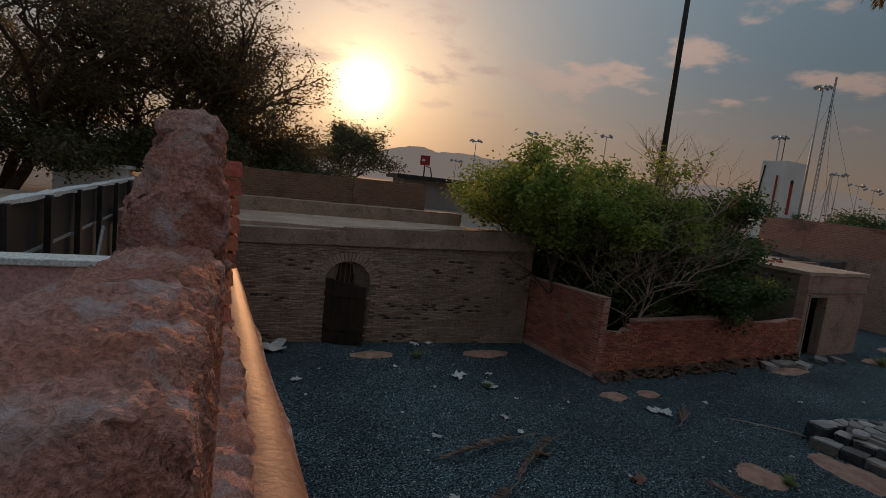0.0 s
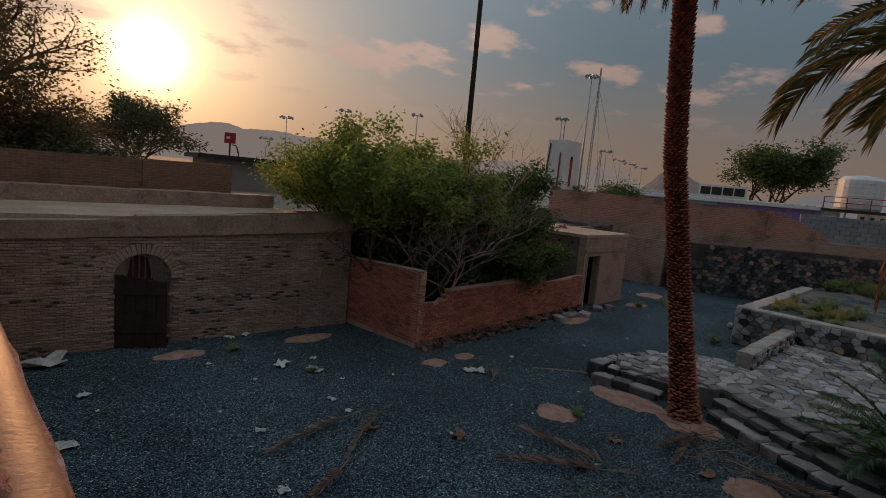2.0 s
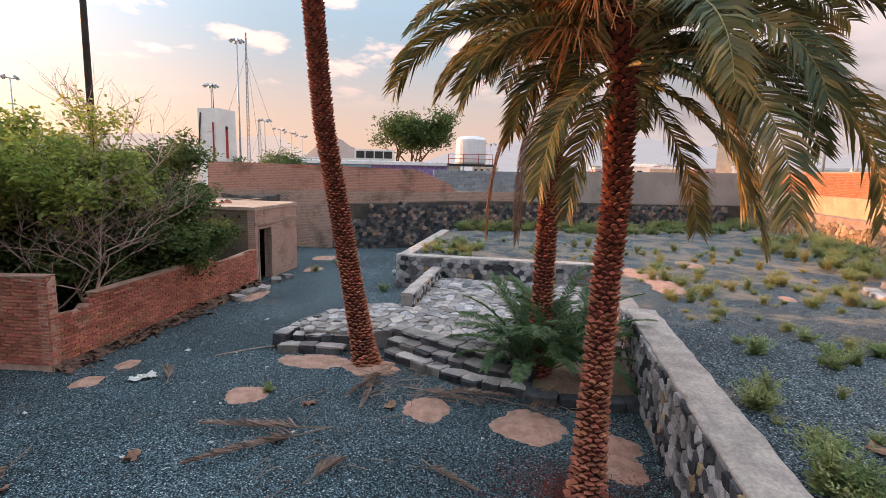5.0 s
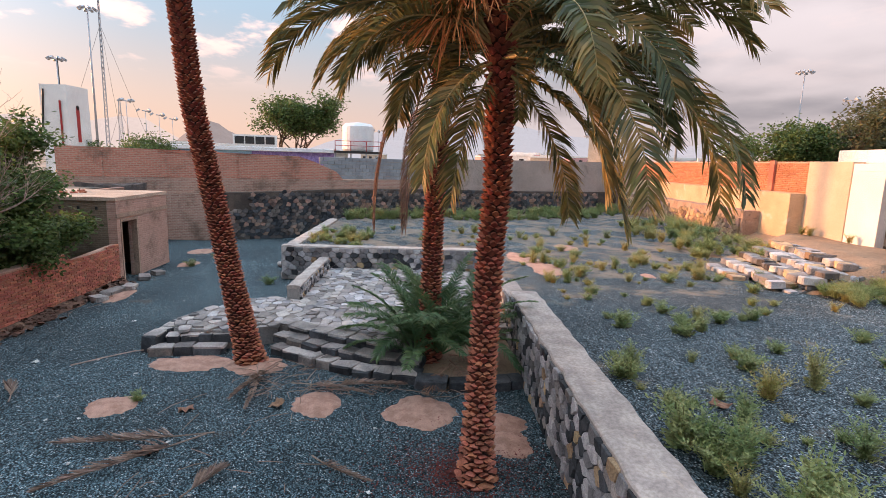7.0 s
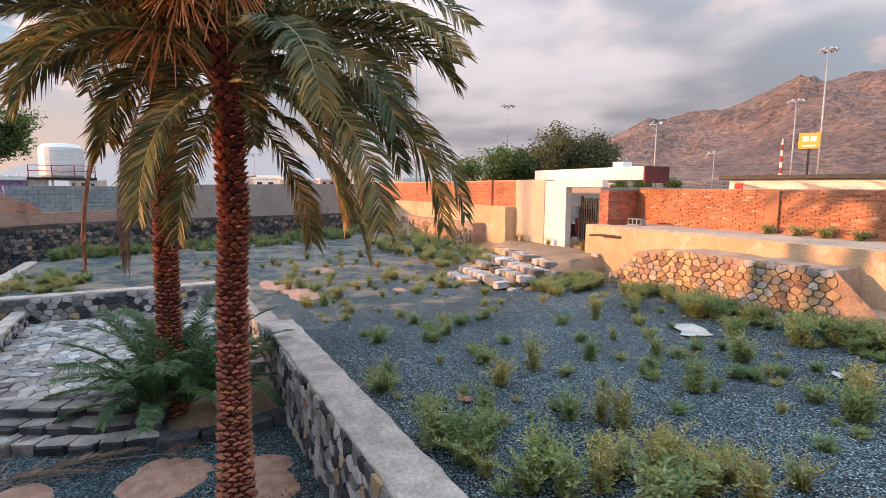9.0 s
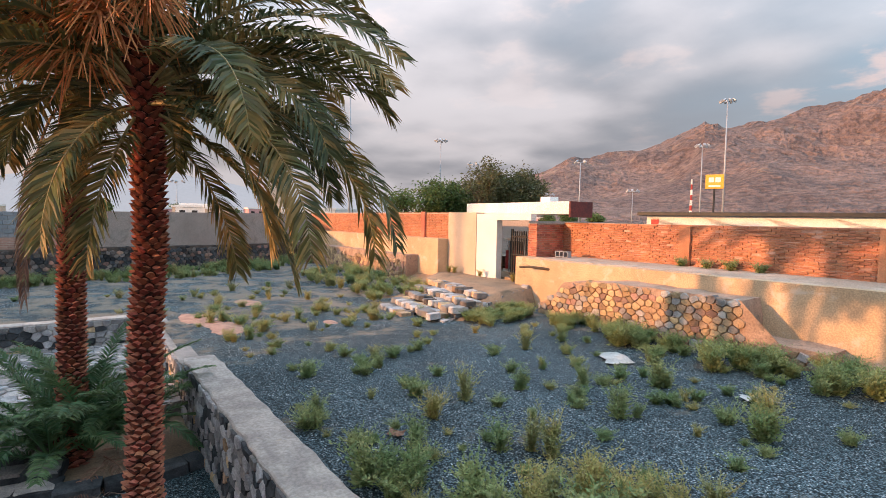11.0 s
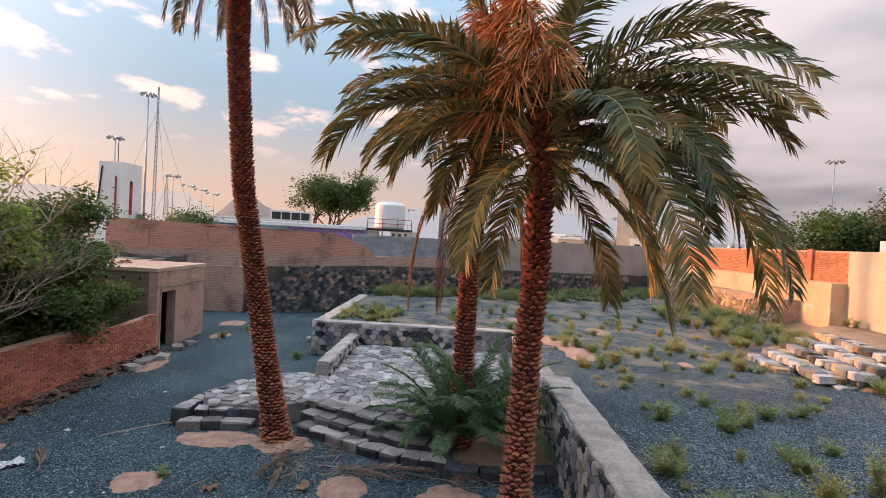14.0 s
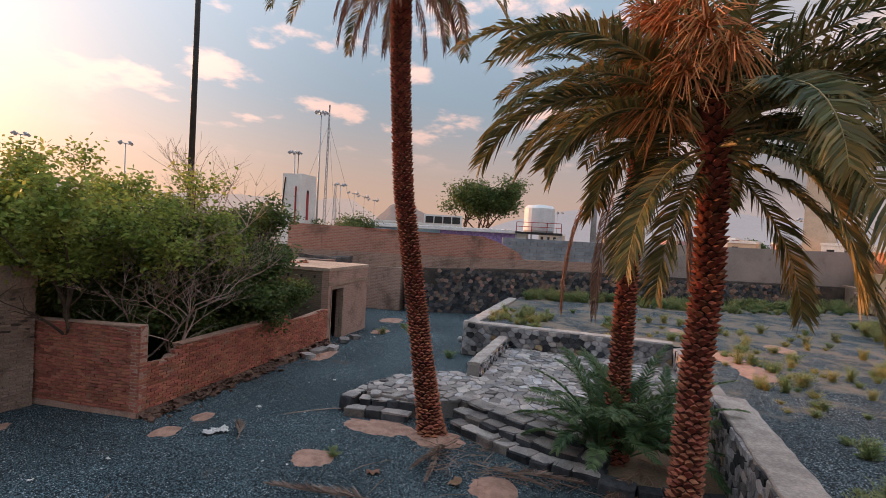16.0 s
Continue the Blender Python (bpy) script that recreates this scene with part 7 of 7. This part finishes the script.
for x, y in ((16.9, -14.2), (18.6, -14.1), (19.0, -14.1), (14.9, -14.2)):
    weed(3, x, y, 1.93, 0.8, rr.uniform(0, 360))
for x, y, s in ((19.8, 8.9, 0.9), (20.6, 8.0, 1.1), (8.6, 4.85, 0.6), (17.2, 5.2, 0.9), (5.5, 9.3, 0.5), (4.6, 11.3, 0.6), (21.4, 8.6, 0.7)):
    weed(1, x, y, 0.0, s, rr.uniform(0, 360))

for name, (verts, faces) in GROWTH.items():
    me = bpy.data.meshes.new("weed_growth")
    me.from_pydata(verts, [], faces)
    me.materials.append(bpy.data.materials[name])
    tagged(part("weed_growth", me, None), "thick weed growth along the foot of the walls", "weeds", kind="stuff")

# ---- sand patches, litter, fallen fronds ----
def low_patch(name, label, x, y, rx, ry, high, mat, seed, turn=0, kind="stuff", z=0.0):
    rr = random.Random(seed)
    bm = bmesh.new()
    n, m = 64, 7
    rows = [[bm.verts.new((0, 0, high))]]
    for j in range(1, m + 1):
        f = j / m
        ring = []
        for k in range(n):
            a = math.tau * k / n
            wob = 1 + 0.22 * noise.fractal(Vector((math.cos(a) * 1.3, math.sin(a) * 1.3, seed)), 0.7, 2.2, 5)
            ring.append(bm.verts.new((math.cos(a) * rx * f * wob, math.sin(a) * ry * f * wob, high * (1 - f ** 2) - 0.03 * f + 0.012 * noise.noise(Vector((math.cos(a) * f * 5, math.sin(a) * f * 5, seed))))))
        rows.append(ring)
    for k in range(n):
        bm.faces.new((rows[0][0], rows[1][k], rows[1][(k + 1) % n]))
    for a, b in zip(rows[1:], rows[2:]):
        for k in range(n):
            bm.faces.new((a[k], b[k], b[(k + 1) % n], a[(k + 1) % n]))
    ob = part(name, bm, mat, smooth=True)
    ob.matrix_basis = pose(x, y, z, 0, 0, turn)
    return tagged(ob, label, "sand", kind=kind)


for k, (x, y, rx, ry) in enumerate(((8.43, 5.15, 0.42, 0.42), (8.63, 1.8, 0.5, 0.44), (8.36, -0.05, 0.6, 0.62), (7.95, -1.3, 0.45, 0.45), (7.38, -1.36, 0.5, 0.42), (10.25, 4.7, 0.5, 0.85), (10.25, 3.4, 0.5, 0.6), (8.21, 8.45, 0.35, 0.28), (9.2, 8.4, 0.3, 0.2), (15.3, 9.0, 0.8, 0.35), (23.0, 9.9, 0.8, 0.5), (20.2, 9.2, 0.6, 0.35), (6.55, 11.4, 0.7, 0.3), (3.6, 11.6, 0.6, 0.3))):
    low_patch("sand_patch", "patch of loose pale sand on the gravel", x, y, rx, ry, 0.045, M_SAND, k, z=0.02)
for k, (x, y, rx, ry) in enumerate(((15.6, -3.7, 1.1, 0.6), (14.9, -6.6, 0.4, 0.25), (17.0, -3.3, 1.4, 0.6), (19.5, -5.5, 1.2, 0.5), (21.5, -2.5, 1.0, 0.4))):
    low_patch("sand_patch", "bare sandy patch on the terrace", x, y, rx, ry, 0.03, M_SAND, 30 + k, z=terrace_height(x, y) + 0.015)
M_HUSK = material("dark_red_husks", (0.16, 0.035, 0.028), (0.10, 0.028, 0.022), 9.0, 60, bump=0.8, depth=0.01)
verts, faces = [], []
rr = random.Random(77)
for _ in range(3200):
    a, d = rr.uniform(0, math.tau), abs(rr.gauss(0, 0.6))
    p = Vector((6.55 + math.cos(a) * d * 1.1, -0.55 + math.sin(a) * d * 1.3, 0.03 + rr.uniform(0, 0.02)))
    u = Vector((rr.uniform(-1, 1), rr.uniform(-1, 1), rr.uniform(-0.3, 0.3))).normalized() * rr.uniform(0.012, 0.03)
    v = u.cross(Vector((rr.uniform(-0.4, 0.4), rr.uniform(-0.4, 0.4), 1))).normalized() * 0.01
    n = len(verts)
    verts += [p - u, p + v, p + u, p - v]
    faces.append((n, n + 1, n + 2, n + 3))
me = bpy.data.meshes.new("fallen_husks")
me.from_pydata(verts, [], faces)
tagged(part("fallen_husks", me, None), "dark red fallen date husks round the palm foot", "husks", kind="stuff").data.materials.append(M_HUSK)


def fallen(x0, y0, x1, y1, leaf, seed, label="dry brown palm frond lying on the gravel"):
    length, ang = math.hypot(x1 - x0, y1 - y0), math.degrees(math.atan2(y1 - y0, x1 - x0)) - 90
    me = frond_mesh(length, leaf, 3, 5, seed, (M_FALLEN, M_FALLEN), pairs=60, sag=0.12, spread=0.28, thick=0.013, curl=random.Random(seed).uniform(-35, 35), bare=0.25)
    ob = tagged(part("fallen_frond", me, None), label, "palm frond", "fallen fronds")
    ob.matrix_basis = pose(x0, y0, 0.06, 0, 0, ang)


for k, row in enumerate(((7.5, 3.1, 6.71, 5.1, 0.3), (7.45, 3.2, 5.9, 4.55, 0.3), (5.3, 7.2, 3.3, 6.75, 0.28), (5.95, 7.15, 3.95, 6.37, 0.25), (5.95, 2.9, 6.55, 2.6, 0.3), (8.4, 6.85, 9.2, 7.25, 0.3), (10.1, 3.3, 8.3, 2.6, 0.25), (10.2, 2.9, 8.6, 3.3, 0.25), (9.2, 1.9, 9.3, 0.3, 0.25), (9.3, 2.4, 9.0, 0.8, 0.2), (4.2, 6.0, 3.1, 5.2, 0.25), (6.9, 1.5, 6.1, 0.8, 0.2))):
    fallen(*row, 500 + k)
twigs = bmesh.new()
rt = random.Random(83)
for cx, cy, wide, deep, count in ((9.7, 2.7, 0.7, 0.8, 70), (9.2, 1.2, 0.3, 0.9, 40), (9.1, -0.6, 0.3, 0.6, 25), (7.0, 3.4, 1.6, 1.6, 25), (15.5, 9.2, 1.6, 0.25, 20)):
    for _ in range(count):
        x, y, turn, half = rt.gauss(cx, wide * 0.6), rt.gauss(cy, deep * 0.6), rt.uniform(0, math.pi), rt.uniform(0.06, 0.32)
        dx, dy, z = math.cos(turn) * half, math.sin(turn) * half, 0.03 + rt.uniform(0, 0.02)
        add_tube(twigs, [(x - dx, y - dy, z), (x + rt.uniform(-0.03, 0.03), y + rt.uniform(-0.03, 0.03), z + 0.015), (x + dx, y + dy, z)], [0.006, 0.007, 0.004], 4)
tagged(part("twig_litter", twigs, M_FALLEN), "dry broken twigs and leaf strips scattered on the gravel", "twigs", kind="stuff")
hose = tagged(part("stick", tube([(11.0, 5.6, 0.05), (10.8, 6.1, 0.05), (10.45, 6.5, 0.04), (10.0, 6.9, 0.04)], [0.014] * 4, 6), M_DEAD_WOOD), "thin dry stick lying on the gravel", "stick")


def rag(x, y, size, seed, mat=M_LITTER, name="litter", label="crumpled pale paper litter on the gravel", z=0.02, flat=0.25):
    rr = random.Random(seed)
    bm = bmesh.new()
    bmesh.ops.create_grid(bm, x_segments=4, y_segments=4, size=0.5)
    for v in bm.verts:
        v.co = Vector((v.co.x * size + rr.uniform(-1, 1) * size * 0.12, v.co.y * size * 0.65 + rr.uniform(-1, 1) * size * 0.12, rr.uniform(0, 1) * size * flat))
    bmesh.ops.solidify(bm, geom=bm.faces, thickness=0.006)
    ob = tagged(part(name, bm, mat), label, "litter", "litter in the yard")
    ob.matrix_basis = pose(x, y, z, 0, 0, rr.uniform(0, 360))


for k, (x, y, size) in enumerate(((5.14, 9.97, 0.34), (5.58, 9.36, 0.3), (4.91, 12.2, 0.22), (5.33, 12.25, 0.2), (5.11, 7.95, 0.16), (5.08, 7.36, 0.14), (3.52, 7.52, 0.16), (1.13, 8.56, 0.3), (1.62, 10.26, 0.2), (3.08, 5.86, 0.16), (1.3, 12.2, 0.7), (4.34, 9.51, 0.08), (5.82, 8.67, 0.08), (3.26, 8.5, 0.06), (5.91, 10.0, 0.14), (3.9, 10.75, 0.1), (8.5, 7.62, 0.22), (8.72, 7.45, 0.26), (8.6, 7.56, 0.2), (10.2, 7.7, 0.12))):
    rag(x, y, size, 600 + k)
for k in range(60):
    rag(rr.uniform(1.5, 20), rr.uniform(0.5, 11.5), rr.uniform(0.03, 0.08), 700 + k)
rag(7.43, -10.43, 0.95, 900, M_LITTER, "board", "dirty white board lying on the terrace", terrace_height(7.4, -10.2) + 0.03, 0.05)
rag(4.2, -10.2, 0.5, 902, M_LITTER, "board", "white scrap lying on the terrace", terrace_height(4.2, -10.2) + 0.03, 0.08)
rag(6.46, -3.99, 0.24, 901, M_DRY, "husk", "dark brown curled leaf husk on the terrace", terrace_height(6.5, -4.06) + 0.02, 0.3)
for k, (x, y) in enumerate(((8.27, 3.89), (8.5, 2.44), (5.0, 6.6), (7.0, 3.8), (6.1, 5.6))):
    rag(x, y, 0.24, 920 + k, M_DRY, "leaf_sheath", "curled brown palm leaf sheath on the gravel", 0.02, 0.3)
ball = bmesh.new()
bmesh.ops.create_icosphere(ball, subdivisions=3, radius=0.11)
tagged(part("ball", ball, M_LITTER, smooth=True), "pale ball lying by the terrace wall", "ball").matrix_basis = pose(20.0, 5.6, 0.12)
for k, (x, y, z, s) in enumerate(((18.0, 12.2, 2.80, 0.2), (18.3, 12.5, 2.80, 0.25), (18.5, 11.9, 2.80, 0.2), (18.2, 12.0, 2.80, 0.18), (19.2, 12.4, 2.8, 0.2))):
    tagged(part("loose_brick", box(-0.11, 0.11, -0.055, 0.055, 0, 0.065, 0.006), M_BRICK), "loose red brick lying on the hut roof", "brick", "bricks on the roof").matrix_basis = pose(x, y, z - 0.02, 0, 0, 40 * k)
for k, (x, y, wide) in enumerate(((15.6, 9.35, 0.9), (16.2, 9.2, 0.6), (17.6, 9.5, 0.7), (18.3, 9.4, 0.5), (14.8, 9.3, 0.5))):
    ob = tagged(part("slab", block_mesh("slab", M_FLAG, 50 + k), None), "broken stone slab beside the hut", "stone", "stones by the hut")
    ob.matrix_basis = pose(x, y, 0.06, 3, 2, 15 * k) @ Matrix.Diagonal((wide, 0.35, 0.16, 1))

# loose chippings that stand out of the gravel
verts, faces = [], []
rr = random.Random(81)
for _ in range(9000):
    if rr.random() < 0.5:
        x, y = rr.uniform(1.0, 16.0), rr.uniform(-1.8, 11.8)
        z = yard_height(x, y)
    else:
        x, y = rr.uniform(2.2, 14.0), rr.uniform(-11.0, -2.75)
        z = terrace_height(x, y)
    s = rr.uniform(0.008, 0.022)
    n = len(verts)
    verts += [Vector((x + s * rr.uniform(0.6, 1.2) * dx, y + s * rr.uniform(0.6, 1.2) * dy, z + s * dz * rr.uniform(0.7, 1.3))) for dx, dy, dz in ((1, 0, 0), (0, 1, 0), (-1, 0, 0), (0, -1, 0), (0.1, 0.1, 0.9))]
    faces += [(n, n + 1, n + 4), (n + 1, n + 2, n + 4), (n + 2, n + 3, n + 4), (n + 3, n, n + 4)]
me = bpy.data.meshes.new("loose_chippings")
me.from_pydata(verts, [], faces)
me.materials.append(material("chippings", (0.13, 0.15, 0.155), (0.22, 0.235, 0.235), 3.0, 30, vary=0.6))
tagged(part("loose_chippings", me, None), "loose grey stone chippings on the gravel", "gravel", kind="stuff")
